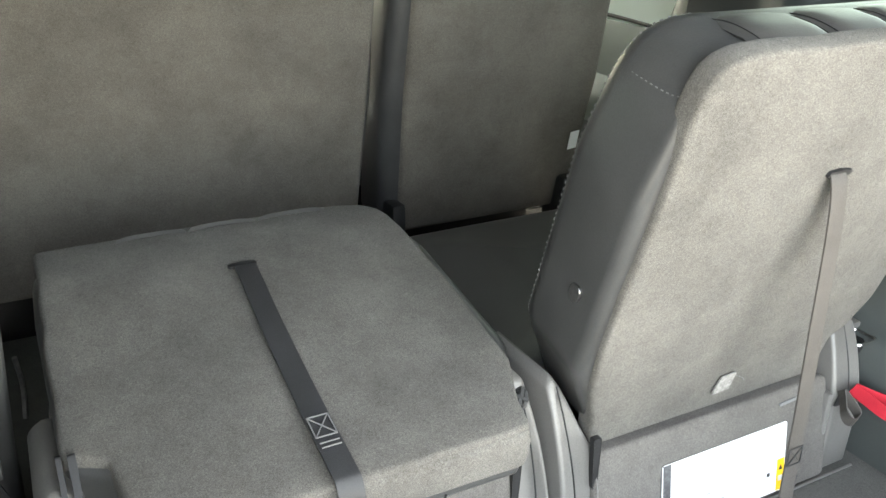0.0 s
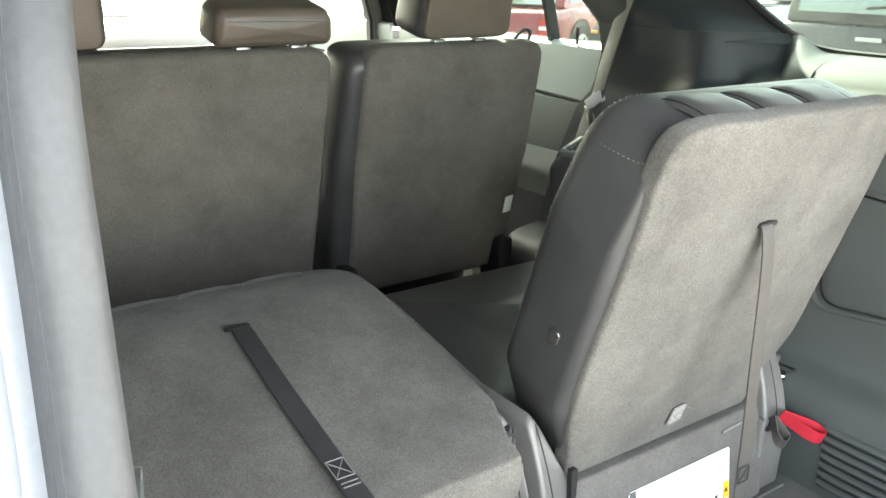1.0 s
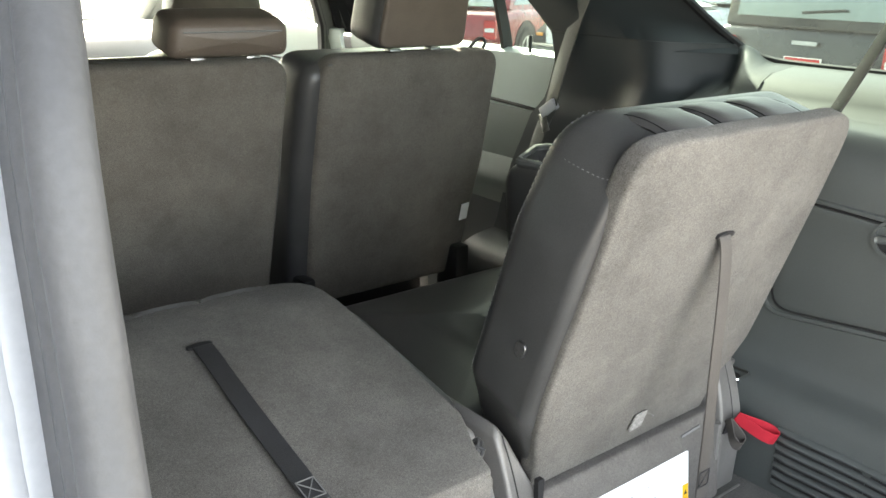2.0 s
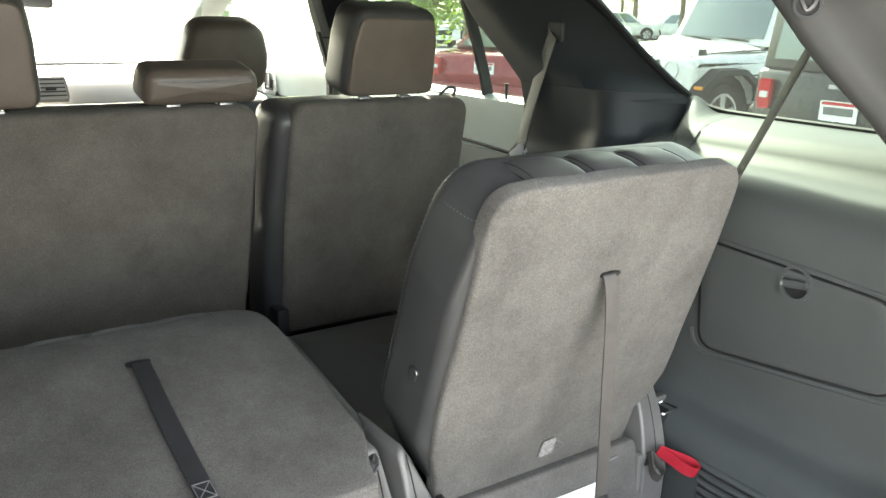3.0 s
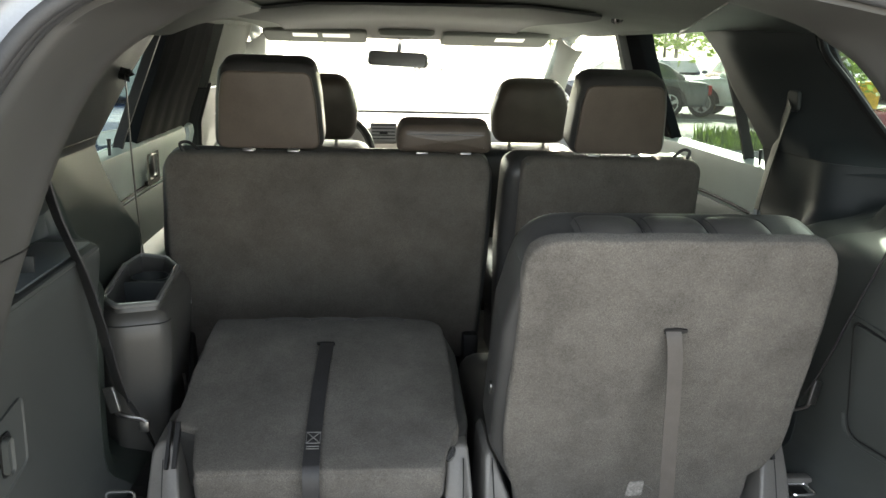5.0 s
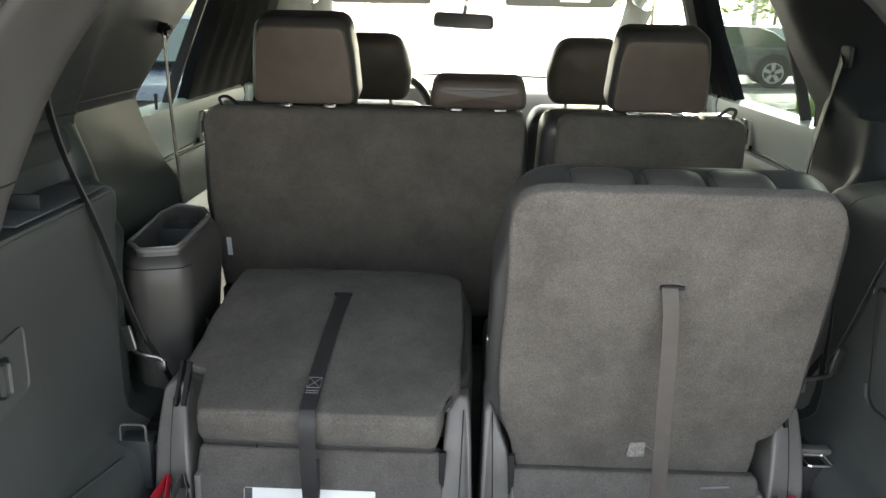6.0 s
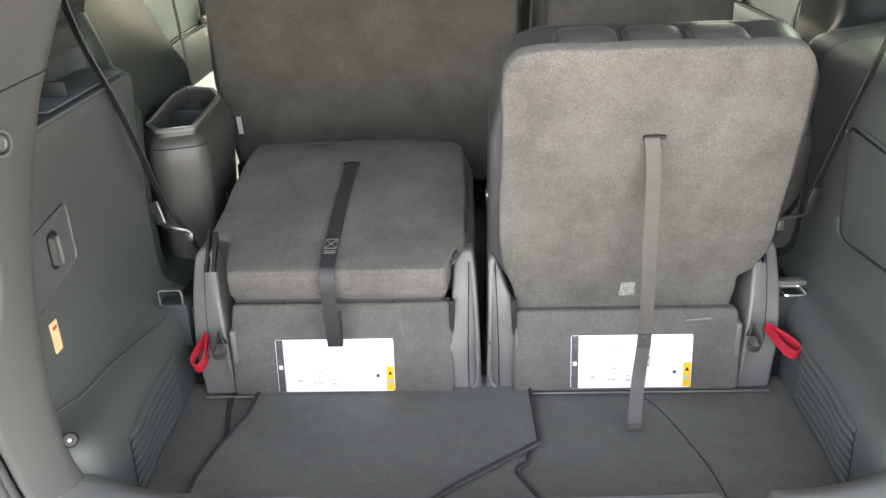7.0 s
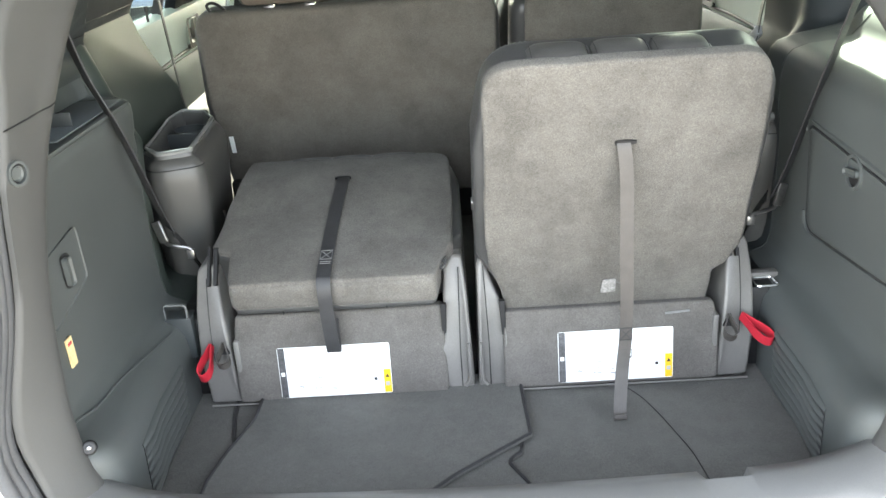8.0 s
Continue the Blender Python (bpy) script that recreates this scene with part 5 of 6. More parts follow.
part("stalk", tube([(-0.06, 2.57, 1.50), (-0.055, 2.60, 1.535), (-0.05, 2.62, 1.555)], 0.010, 8), BLACK, mir)
for x0, x1, marks in ((-0.62, -0.20, ((-0.50, -0.40), (-0.38, -0.27))), (0.11, 0.56, ((0.33, 0.45),))):
    v = thing("sun_visor", ((x0 + x1) / 2, 2.34, 1.58), "pale grey folded-up sun visor with white warning stickers", "sun visor", "sun visors")
    vm = Matrix(((1, 0, 0, 0), (0, 0.97, -0.24, 2.27), (0, -0.24, -0.97, 1.592), (0, 0, 0, 1)))
    part("blade", pillow(rpoly([(x0, 0), (x1, 0), (x1, 0.17), (x0, 0.17)], 0.03), vm, 0.022, 0.009), HEADLINER, v)
    part("pivot", tube([vm @ Vector((x0 + 0.02, 0.165, 0.01)), vm @ Vector((x1 - 0.02, 0.165, 0.01))], 0.008, 8), PLASTIC, v)
    for a, b in marks:
        part("warning_sticker", slab([(a, 0.02), (b, 0.02), (b, 0.075), (a, 0.075)], vm @ Matrix.Translation((0, 0, 0.0225)), 0.001, 0), PAPER, v, "white warning sticker")
tagged(finish(box(-0.155, 0.075, 2.25, 2.46, 1.562, 1.605, 0.018, 3), "overhead_console", HEADLINER), "pale grey overhead console on the headliner", "console")


# ---- fittings of the luggage space ----
def cup_bin(s):
    b = thing("cup_bin", (s * 0.61, 0.40, FLOOR_Z), "tall charcoal plastic side bin with cup holder on top", "side bin", "side bins beside the third row")
    top = rpoly([(0.553, 0.228, 0.014), (0.621, 0.205, 0.02), (0.664, 0.262, 0.02), (0.692, 0.50, 0.03), (0.684, 0.594, 0.02), (0.610, 0.562, 0.03), (0.573, 0.49, 0.03)], 0.03, 5)
    if s > 0:
        top = rpoly([(0.553, 0.228, 0.014), (0.621, 0.205, 0.02), (0.664, 0.262, 0.02), (0.694, 0.50, 0.03), (0.694, 0.635, 0.02), (0.650, 0.640, 0.02), (0.520, 0.560, 0.02), (0.545, 0.46, 0.03)], 0.03, 5)
    top = [Vector((p.x * s, p.y)) for p in top]
    top = ccw(top)
    c = sum(top, Vector((0, 0))) / len(top)
    def ring(d, z, k=1.0):
        return [Vector((c.x + (p.x - c.x) * k, c.y + (p.y - c.y) * k, z)) for p in inset(top, d)]
    rings = [ring(-0.006, 0.602, 0.84), ring(-0.012, 0.80, 0.92), ring(-0.018, 0.94, 0.98), ring(-0.020, 1.0), ring(-0.018, 1.028), ring(-0.010, 1.044), ring(-0.001, 1.050), ring(0.0, 1.056), ring(0.003, 1.062), ring(0.009, 1.063), ring(0.012, 1.058), ring(0.015, 1.035), ring(0.019, 0.92), ring(0.04, 0.91)]
    part("body", rings_to_bm(rings), BIN_TRIM, b)
    part("rim", tube(ring(0.005, 1.0605), 0.0060 if s < 0 else 0.0085, 8, closed=True), BIN_RIM, b, "glossy rounded rim, paled for reflected light")
    part("front_joint", tube([p + Vector((0, 0, 0)) for p in ring(-0.0175, 1.030) if p.y < 0.30], 0.0012, 5), BLACK, b, "dark joint under the rim")
    y = 0.425
    part("divider", box(*sorted((s * 0.585, s * 0.668)), y - 0.004, y + 0.004, 0.915, 1.046, 0.002), PLASTIC_SOFT, b)
    cup = [(s * 0.634 + 0.036 * math.cos(a), 0.490 + 0.036 * math.sin(a)) for a in [i * math.pi / 12 for i in range(24)]]
    outer = [Vector((s * 0.634 + 0.039 * math.cos(a), 0.490 + 0.039 * math.sin(a))) for a in [i * math.pi / 12 for i in range(24)]]
    part("cup_holder", frame_ring(outer, [Vector(p) for p in cup], Matrix.Translation((0, 0, 0.915)), 0.125), PLASTIC_SOFT, b, "round cup holder")
    if s < 0:
        part("side_clip", tube(spline([(s * 0.532, 0.30, 0.90), (s * 0.530, 0.305, 0.86), (s * 0.534, 0.30, 0.82)], 5), 0.003, 6), STEEL, b, "bright edge clip")


cup_bin(1)
cup_bin(-1)


def rear_belt(s):
    belt = thing("third_row_belt", (s * 0.58, 0.1, FLOOR_Z + 0.1), "dark grey third row seat belt with steel tongue", "seat belt", "third row belts")
    path = [(s * 0.606, -0.085, 1.47), (s * 0.622, -0.065, 1.37), (s * 0.615, -0.045, 1.28), (s * 0.592, -0.025, 1.19), (s * 0.588, 0.02, 1.10), (s * 0.592, 0.075, 1.01), (s * 0.590, 0.118, 0.935)]
    if s > 0:
        path = [(0.637, -0.145, 1.50), (0.630, -0.101, 1.40), (0.624, -0.058, 1.30), (0.616, -0.015, 1.20), (0.609, 0.030, 1.10), (0.602, 0.073, 1.00), (0.596, 0.108, 0.935)]
    sides = [Vector((0.65 * s, 0.76, 0.0))] * (6 * (len(path) - 1) + 1)
    part("webbing", ribbon(spline(path, 6), sides, 0.036, 0.0022), WEB, belt)
    part("lower_webbing", ribbon(spline([(s * 0.588, 0.125, 0.925), (s * 0.572, 0.150, 0.87), (s * 0.556, 0.175, 0.80), (s * 0.548, 0.19, 0.72), (s * 0.548, 0.20, 0.61)], 5), Vector((0.3 * s, 1.0, 0)), 0.038, 0.002), WEB, belt)
    part("tongue", tube(spline([(s * 0.600, 0.095, 0.950), (s * 0.598, 0.100, 0.915), (s * 0.588, 0.112, 0.901), (s * 0.568, 0.125, 0.890), (s * 0.560, 0.128, 0.883)], 4), 0.0042, 8), STEEL, belt, "chrome steel tongue")
    part("tongue_plate", moved(box(-0.012, 0.012, -0.003, 0.003, -0.022, 0.022, 0.002), Matrix.Translation((s * 0.600, 0.09, 0.940)) @ Euler((0, radians(20 * s), radians(30 * s))).to_matrix().to_4x4()), STEEL, belt)
    part("tongue_end", moved(box(-0.008, 0.008, -0.005, 0.005, -0.014, 0.006, 0.002), Matrix.Translation((s * 0.562, 0.13, 0.878))), STEEL, belt)


rear_belt(1)
rear_belt(-1)


def second_belt(s):
    belt = thing("second_row_belt", (s * 0.70, 0.6, 0.75), "grey second row seat belt hanging on the pillar", "seat belt", "second row belts")
    path = [(-0.694, 0.608, 1.445), (-0.694, 0.613, 1.43), (-0.698, 0.635, 1.30), (-0.70, 0.655, 1.20), (-0.70, 0.68, 1.08), (-0.695, 0.70, 0.95), (-0.685, 0.71, 0.75)]
    at, drop = Vector((-0.700, 0.608, 1.437)), None
    if s > 0:
        path = [(0.757, 0.606, 1.415), (0.757, 0.612, 1.40), (0.751, 0.645, 1.30), (0.745, 0.672, 1.20), (0.743, 0.685, 1.14), (0.740, 0.72, 1.05), (0.733, 0.75, 0.90), (0.722, 0.76, 0.75)]
        at, drop = Vector((0.770, 0.606, 1.408)), Vector((0.741, 0.688, 1.135))
    part("webbing", ribbon(spline(path, 5), Vector((0.25 * s, 1.0, 0.2)), 0.044, 0.002), WEB_PALE, belt)
    if s > 0:
        part("guide", moved(pillow(rpoly([(-0.028, -0.012), (0.028, -0.012), (0.024, 0.035), (-0.024, 0.035)], 0.012), Matrix(((0, 0, -s, 0), (1, 0, 0, 0), (0, 1, 0, 0), (0, 0, 0, 1))), 0.010, 0.004), Matrix.Translation(at)), PLASTIC_SOFT, belt, "dark belt guide")
    if s < 0:
        return
    part("tongue", moved(box(-0.008, 0.008, -0.026, 0.026, -0.013, 0.013, 0.004), Matrix.Translation(drop) @ Euler((radians(-35), 0, 0)).to_matrix().to_4x4()), PRINT, belt, "pale plastic and steel tongue")
    part("tongue_blade", moved(box(-0.002, 0.002, -0.012, 0.012, -0.045, 0.0, 0.0015), Matrix.Translation(drop + Vector((-0.004, 0.017, -0.013))) @ Euler((radians(-25), 0, 0)).to_matrix().to_4x4()), CHROME, belt, "bright steel blade")


second_belt(1)
second_belt(-1)

# seat latch brackets beside the seats: the left wire stands up, the right one lies flat
for s in (1, -1):
    k = thing("latch_bracket", (s * 0.565, 0.05, 0.76), "black latch bracket, bright wire loop " + ("lying flat" if s > 0 else "standing up"), "latch bracket", "latch brackets")
    part("bracket", box(*sorted((s * 0.530, s * 0.605)), 0.03, 0.20, 0.60, 0.776, 0.008), BLACK, k)
    if s < 0:
        part("bracket_foot", box(-0.600, -0.545, 0.008, 0.05, 0.70, 0.79, 0.006), PLASTIC_SOFT, k)
        part("wire_loop", tube([(-x, 0.012, z) for x, z in rpoly([(0.552, 0.776), (0.594, 0.776), (0.594, 0.818), (0.552, 0.818)], 0.007)], 0.0026, 6, closed=True), CHROME, k, "bright steel wire loop")
    else:
        part("pivot_bar", box(0.545, 0.600, 0.058, 0.080, 0.776, 0.792, 0.004), SHIELD, k, "grey pivot bar")
        part("wire_loop", tube([(x, y, 0.782) for x, y in rpoly([(0.546, 0.058), (0.586, 0.058), (0.588, 0.020), (0.546, 0.020)], 0.007)], 0.0026, 6, closed=True), CHROME, k, "bright steel wire loop")
    part("bracket_hole", slab(rpoly([(0.545, 0.10), (0.592, 0.10), (0.592, 0.165), (0.545, 0.165)], 0.01), Matrix(((s, 0, 0, 0), (0, 1, 0, 0), (0, 0, 1, 0.774), (0, 0, 0, 1))), 0.003, 0.001), PLASTIC_SOFT, k)

def side_x(y, z):
    pr = lower_profile(y)
    for (xa, za), (xb, zb) in zip(pr, pr[1:]):
        if za <= z <= zb:
            return xa + (xb - xa) * (z - za) / (zb - za)
    return 0.62


# slatted vents low on the wheel arches
for s in (1, -1):
    v = thing("arch_vent", (s * 0.556, -0.18, FLOOR_Z), "charcoal slatted air vent low on the wheel arch", "vent", "wheel arch vents")
    for i in range(7):
        z = 0.624 + i * 0.0165
        def xx(y):
            pr = lower_profile(y)
            for (xa, za), (xb, zb) in zip(pr, pr[1:]):
                if za <= z <= zb:
                    return xa + (xb - xa) * (z - za) / (zb - za)
        ys = [-0.06 - j * 0.0245 for j in range(11)]
        def out(y):
            return 0.75 * min(1.0, (-0.045 - y) / 0.03, (y + 0.312) / 0.04)
        rows = [[(s * (xx(y) - 0.001), y, z - 0.0052), (s * (xx(y) - 0.0105 * out(y)), y, z - 0.0040), (s * (xx(y) - 0.0125 * out(y)), y, z - 0.001), (s * (xx(y) - 0.010 * out(y)), y, z + 0.0020), (s * (xx(y) - 0.001), y, z + 0.0045)] for y in ys]
        part("slat", sheet(rows, Vector((s * 0.002, 0, 0))), PLASTIC, v)
    rows = [[(s * (side_x(y, z) - 0.0012), y, z) for z in (0.615, 0.66, 0.70, 0.722)] for y in ys]
    part("backing", sheet(rows, Vector((s * 0.001, 0, 0))), BLACK, v, "black recess behind the slats")

# crease pressed along the top of the left wheel arch
crease = []
for i in range(30):
    y = -0.02 - 0.0125 * i
    f = min(2.999, -y / 0.115)
    pr = lower_profile(y, True)
    (xa, za), (xb, zb) = pr[5 + int(f)], pr[6 + int(f)]
    crease.append((-(xa + (xb - xa) * (f % 1)), y, za + (zb - za) * (f % 1) + 0.0006))
tagged(finish(tube(crease, 0.0024, 8), "arch_crease", PLASTIC, angle=70), "raised charcoal crease along the wheel arch trim", "trim", kind="structure")

# access panel with turn knob on the right, ledge bead above it
lid = thing("access_panel", (0.62, -0.14, 0.98), "charcoal jack compartment cover with turn knob", "access panel")
po = rpoly([(0.024, 0.895, 0.035), (-0.330, 0.935, 0.04), (-0.300, 1.075, 0.03), (0.034, 1.092, 0.02)], 0.03, 6)
po = [Vector(p) for p in po]
c0 = sum(po, Vector((0, 0))) / len(po)
rows = []
for k, lift in ((0.02, 0.0045), (0.3, 0.0045), (0.6, 0.0045), (0.85, 0.0045), (0.95, 0.0045), (0.985, 0.003), (1.0, -0.003)):
    ring = [c0 + (p - c0) * k for p in po + po[:1]]
    rows.append([(side_x(p.x, p.y) - lift, p.x, p.y) for p in ring])
part("cover", sheet(rows, 0), PLASTIC, lid)
gap = [c0 + (p - c0) * 1.012 for p in po]
part("joint", tube([(side_x(p.x, p.y) - 0.0002, p.x, p.y) for p in gap], 0.0022, 5, closed=True), BLACK, lid, "dark joint round the cover")
rim = [c0 + (p - c0) * 1.10 for p in po]
part("raised_rim", tube([(side_x(p.x, p.y) + 0.003, p.x, p.y) for p in rim if p.y < 1.16], 0.006, 6), PLASTIC, lid)
kx, ky, kz = side_x(-0.152, 1.064) - 0.004, -0.152, 1.064
km = Matrix(((0, 0, -1, kx), (1, 0, 0, ky), (0, 1, 0, kz), (0, 0, 0, 1)))
circ = lambda r, n=20: [Vector((r * math.cos(2 * math.pi * i / n), r * math.sin(2 * math.pi * i / n))) for i in range(n)]
part("knob_ring", frame_ring(circ(0.029), circ(0.024), km, 0.006), PLASTIC, lid, "round knob recess rim")
part("knob_cup", slab(circ(0.0245), km, 0.001, 0), BLACK, lid)
part("turn_knob", slab(rpoly([(-0.022, -0.006), (0.022, -0.006), (0.022, 0.006), (-0.022, 0.006)], 0.005), km @ Euler((0, 0, radians(-8))).to_matrix().to_4x4(), 0.011, 0.003), PLASTIC, lid, "winged turn knob")

# hook, stop, sticker and bumper on the rear pillars
def round_fitting(name, at, axis, label, category, r=0.018, hook=STEEL):
    z = Vector(axis).normalized()
    x = Vector((0, 0, 1)).cross(z).normalized()
    m = Matrix((x, z.cross(x), z)).transposed().to_4x4()
    m.translation = Vector(at)
    t = thing(name, at, label, category)
    part("ring", frame_ring(circ(r), circ(r * 0.78), m, 0.007), PLASTIC if hook is PLASTIC else PLASTIC_SOFT, t)
    part("cup", slab(circ(r * 0.8), m, 0.0015, 0), BLACK, t)
    if hook is PLASTIC:
        part("boss", slab(circ(r * 0.6), m, 0.005, 0.002), PLASTIC, t)
        return
    part("hook", tube([m @ p for p in spline([(-r * 0.5, r * 0.3, 0.002), (-r * 0.3, 0, 0.010), (0, -r * 0.35, 0.012), (r * 0.4, 0, 0.010), (r * 0.5, r * 0.35, 0.002)], 4)], r * 0.16, 6), hook, t)


round_fitting("cargo_hook", (0.5020, -0.1789, 1.4795), (-0.84, -0.52, -0.16), "round charcoal cargo hook on the rear pillar", "hook", 0.0185, SHIELD)
round_fitting("pillar_stop", (-0.576, -0.398, 1.222), (0.96, -0.28, -0.03), "round grey stop on the rear pillar", "stop", 0.017, PLASTIC)
round_fitting("garment_hook", (0.466, 1.02, 1.604), (0, -0.5, -1), "small chrome garment hook on the headliner", "hook", 0.016)
bump = thing("rubber_stop", (-0.57, -0.41, 0.80), "small black rubber stop with steel screw", "stop")
bm_ = Matrix.Translation((-0.572, -0.412, 0.806)) @ Euler((radians(55), radians(35), 0)).to_matrix().to_4x4()
part("rubber", moved(pillow(circ(0.011), Matrix.Identity(4), 0.016, 0.004), bm_), BLACK, bump)
part("screw", moved(pillow(circ(0.004), Matrix.Identity(4), 0.004, 0.002), bm_ @ Matrix.Translation((0, 0, 0.0145))), STEEL, bump, "steel screw")
st = thing("pillar_sticker", (-0.62, -0.303, 0.90), "cream paper sticker with brown print", "sticker")
sm = Matrix(((0, 0, 1, -0.6215), (-1, 0, 0, -0.303), (0, 1, 0, 0.905), (0, 0, 0, 1)))
part("paper", slab(rpoly([(-0.010, -0.024), (0.010, -0.024), (0.010, 0.024), (-0.010, 0.024)], 0.002), sm, 0.002, 0), CREAM, st)
part("print_bar", slab([(-0.006, 0.012), (0.006, 0.012), (0.006, 0.017), (-0.006, 0.017)], sm @ Matrix.Translation((0, 0, 0.002)), 0.0006, 0), RED, st)

# pull latch and cover outline on the left quarter trim
pl = thing("pull_latch", (-0.62, -0.27, 1.02), "charcoal pull latch recessed in the quarter trim", "latch")
lm = Matrix(((0, 0, 1, -0.6185), (1, 0, 0, 0), (0, 1, 0, 0), (0, 0, 0, 1)))
part("plate", slab(rpoly([(-0.34, 0.955), (-0.20, 0.985), (-0.20, 1.075), (-0.34, 1.06)], 0.012), lm, 0.003, 0.002), PLASTIC, pl)
part("recess", slab(rpoly([(-0.275, 0.995), (-0.245, 0.995), (-0.245, 1.05), (-0.275, 1.05)], 0.012), lm @ Matrix.Translation((0, 0, 0.003)), 0.001, 0), BLACK, pl, "black finger recess")
part("lever", slab(rpoly([(-0.273, 1.0), (-0.256, 1.0), (-0.256, 1.046), (-0.273, 1.046)], 0.007), lm @ Matrix.Translation((0, 0, 0.004)), 0.008, 0.003), PLASTIC, pl, "grey lever")

# storage tray divider on the left ledge
tr = thing("side_tray", (-0.64, -0.08, 1.205), "charcoal open storage tray on the side ledge", "tray")
part("fin", box(-0.700, -0.622, -0.114, -0.109, 1.206, 1.232, 0.002), PLASTIC_SOFT, tr, "dark divider fin")
part("lip", tube([(-0.604, y, 1.200) for y in (-0.30, -0.2, -0.1, 0.0, 0.075)], 0.0045, 6), PLASTIC, tr)
# a bluish sheet on the tray floor imitates the window's reflection there
part("tray_reflection", box(-0.690, -0.610, -0.20, 0.07, 1.2065, 1.2095, 0.001), material("blue-grey sheet for the window's reflection in the tray", (0.10, 0.115, 0.125), 0.45, vary=0.1), tr, "blue-grey sheet for the window's reflection in the tray")


# floor mats, one over the other
def floor_mat(pts, z, label):
    f = thing("floor_mat", (pts[0][0], pts[0][1], z), label, "floor mat", "loose floor mats")
    lp = rpoly(pts, 0.02, 5)
    part("carpet", slab(lp, Matrix.Translation((0, 0, z)), 0.006, 0.002), MAT_CARPET, f)
    lp = ccw(lp)
    edge = [Vector((p.x, p.y, z + 0.005)) for p in inset(lp, 0.004)]
    part("bound_edge", tube(edge, 0.0034, 6, closed=True), WEB, f, "dark bound edge")


floor_mat([(0.075, 0.02), (0.080, -0.17), (0.072, -0.222), (0.048, -0.240), (0.090, -0.32), (0.11, -0.40, 0.01), (-0.20, -0.40, 0.01), (-0.20, 0.02)], FLOOR_Z + 0.002, "second charcoal carpet mat under the first")
floor_mat([(0.088, 0.03), (0.094, -0.178, 0.012), (-0.045, -0.284, 0.05), (-0.14, -0.375, 0.02), (-0.478, -0.375, 0.02), (-0.478, -0.262, 0.03), (-0.462, -0.185, 0.03), (-0.432, -0.085, 0.05), (-0.428, 0.03)], FLOOR_Z + 0.010, "charcoal carpet mat with bound edge")
lidl = spline([(0.20, 0.02, FLOOR_Z + 0.0012), (0.298, -0.036, FLOOR_Z + 0.0012), (0.354, -0.196, FLOOR_Z + 0.0012), (0.370, -0.30, FLOOR_Z + 0.0012), (0.372, -0.40, FLOOR_Z + 0.0012)], 8)
tagged(finish(tube(lidl, 0.0010, 5), "floor_joint", BLACK), "dark joint line of the floor lid", "trim", kind="structure")
fm = tube([(-0.478, 0.0, FLOOR_Z + 0.004), (-0.474, -0.06, FLOOR_Z + 0.004), (-0.455, -0.146, FLOOR_Z + 0.004), (-0.452, -0.20, FLOOR_Z + 0.004)], 0.004, 6)
tagged(finish(fm, "floor_piping", WEB), "dark piping on the luggage floor", "trim", kind="structure")

# raised tailgate above
gate = thing("tailgate", (0, -0.8, 1.9), "pale silver tailgate raised over the opening", "tailgate")
rows = [[(x, -0.36 - 0.95 * f, 1.735 + 0.50 * f + 0.04 * math.sin(math.pi * f) - 0.03 * (x / 0.6) ** 2) for x in [i * 0.1 - 0.6 for i in range(13)]] for f in [j / 6 for j in range(7)]]
part("outer_panel", sheet(rows, 0.01), SILVER_PAINT, gate)
rows = [[(x * 0.95, y, z - 0.05) for x, y, z in r] for r in rows]
part("inner_trim", sheet(rows, 0.008), PLASTIC, gate, "charcoal inner trim")


# ---- outside: car park, parked vehicles, trees ----
ASPHALT = material("sunlit concrete paving", (0.25, 0.245, 0.235), 0.9, vary=0.2, scale=0.6, fine=60, bump=0.3, dist=0.004)
CONCRETE = material("kerb concrete", (0.36, 0.35, 0.33), 0.85, vary=0.12, scale=3, fine=80)
LINE = material("white road paint", (0.62, 0.62, 0.60), 0.7, vary=0.12, scale=8, fine=90)
GRASS = material("grass", (0.10, 0.18, 0.040), 0.8, vary=0.35, scale=5, fine=40, bump=0)
LEAF = material("sunlit leaves", (0.13, 0.24, 0.045), 0.6, vary=0.4, scale=2, fine=20, bump=0)
def thin_leaf(m, colour):
    """Let part of the light through the leaves."""
    t = m.node_tree
    tl, mx = t.nodes.new("ShaderNodeBsdfTranslucent"), t.nodes.new("ShaderNodeMixShader")
    tl.inputs["Color"].default_value = (*colour, 1)
    mx.inputs["Fac"].default_value = 0.45
    t.links.new(t.nodes["Principled BSDF"].outputs["BSDF"], mx.inputs[1])
    t.links.new(tl.outputs["BSDF"], mx.inputs[2])
    t.links.new(mx.outputs["Shader"], t.nodes["Material Output"].inputs["Surface"])


thin_leaf(LEAF, (0.30, 0.46, 0.06))
thin_leaf(GRASS, (0.24, 0.38, 0.06))
BARK = material("grey bark", (0.16, 0.13, 0.10), 0.9, vary=0.3, scale=10, fine=60, bump=0.5, dist=0.01)
TYRE = material("tyre rubber", (0.018, 0.018, 0.019), 0.8, vary=0.15, scale=20)
RIM = material("alloy rim", (0.50, 0.50, 0.51), 0.3, metal=0.8, vary=0.05, bump=0)
CARGLASS = material("dark car glass", (0.20, 0.235, 0.235), 0.04, metal=0.6, vary=0.02, bump=0)
LAMP = material("clear lamp glass", (0.70, 0.72, 0.72), 0.15, vary=0.03, bump=0)
TAIL = material("red lamp glass", (0.50, 0.015, 0.02), 0.15, vary=0.05, bump=0)
AMBER = material("amber lamp glass", (0.75, 0.28, 0.02), 0.2, vary=0.03, bump=0)


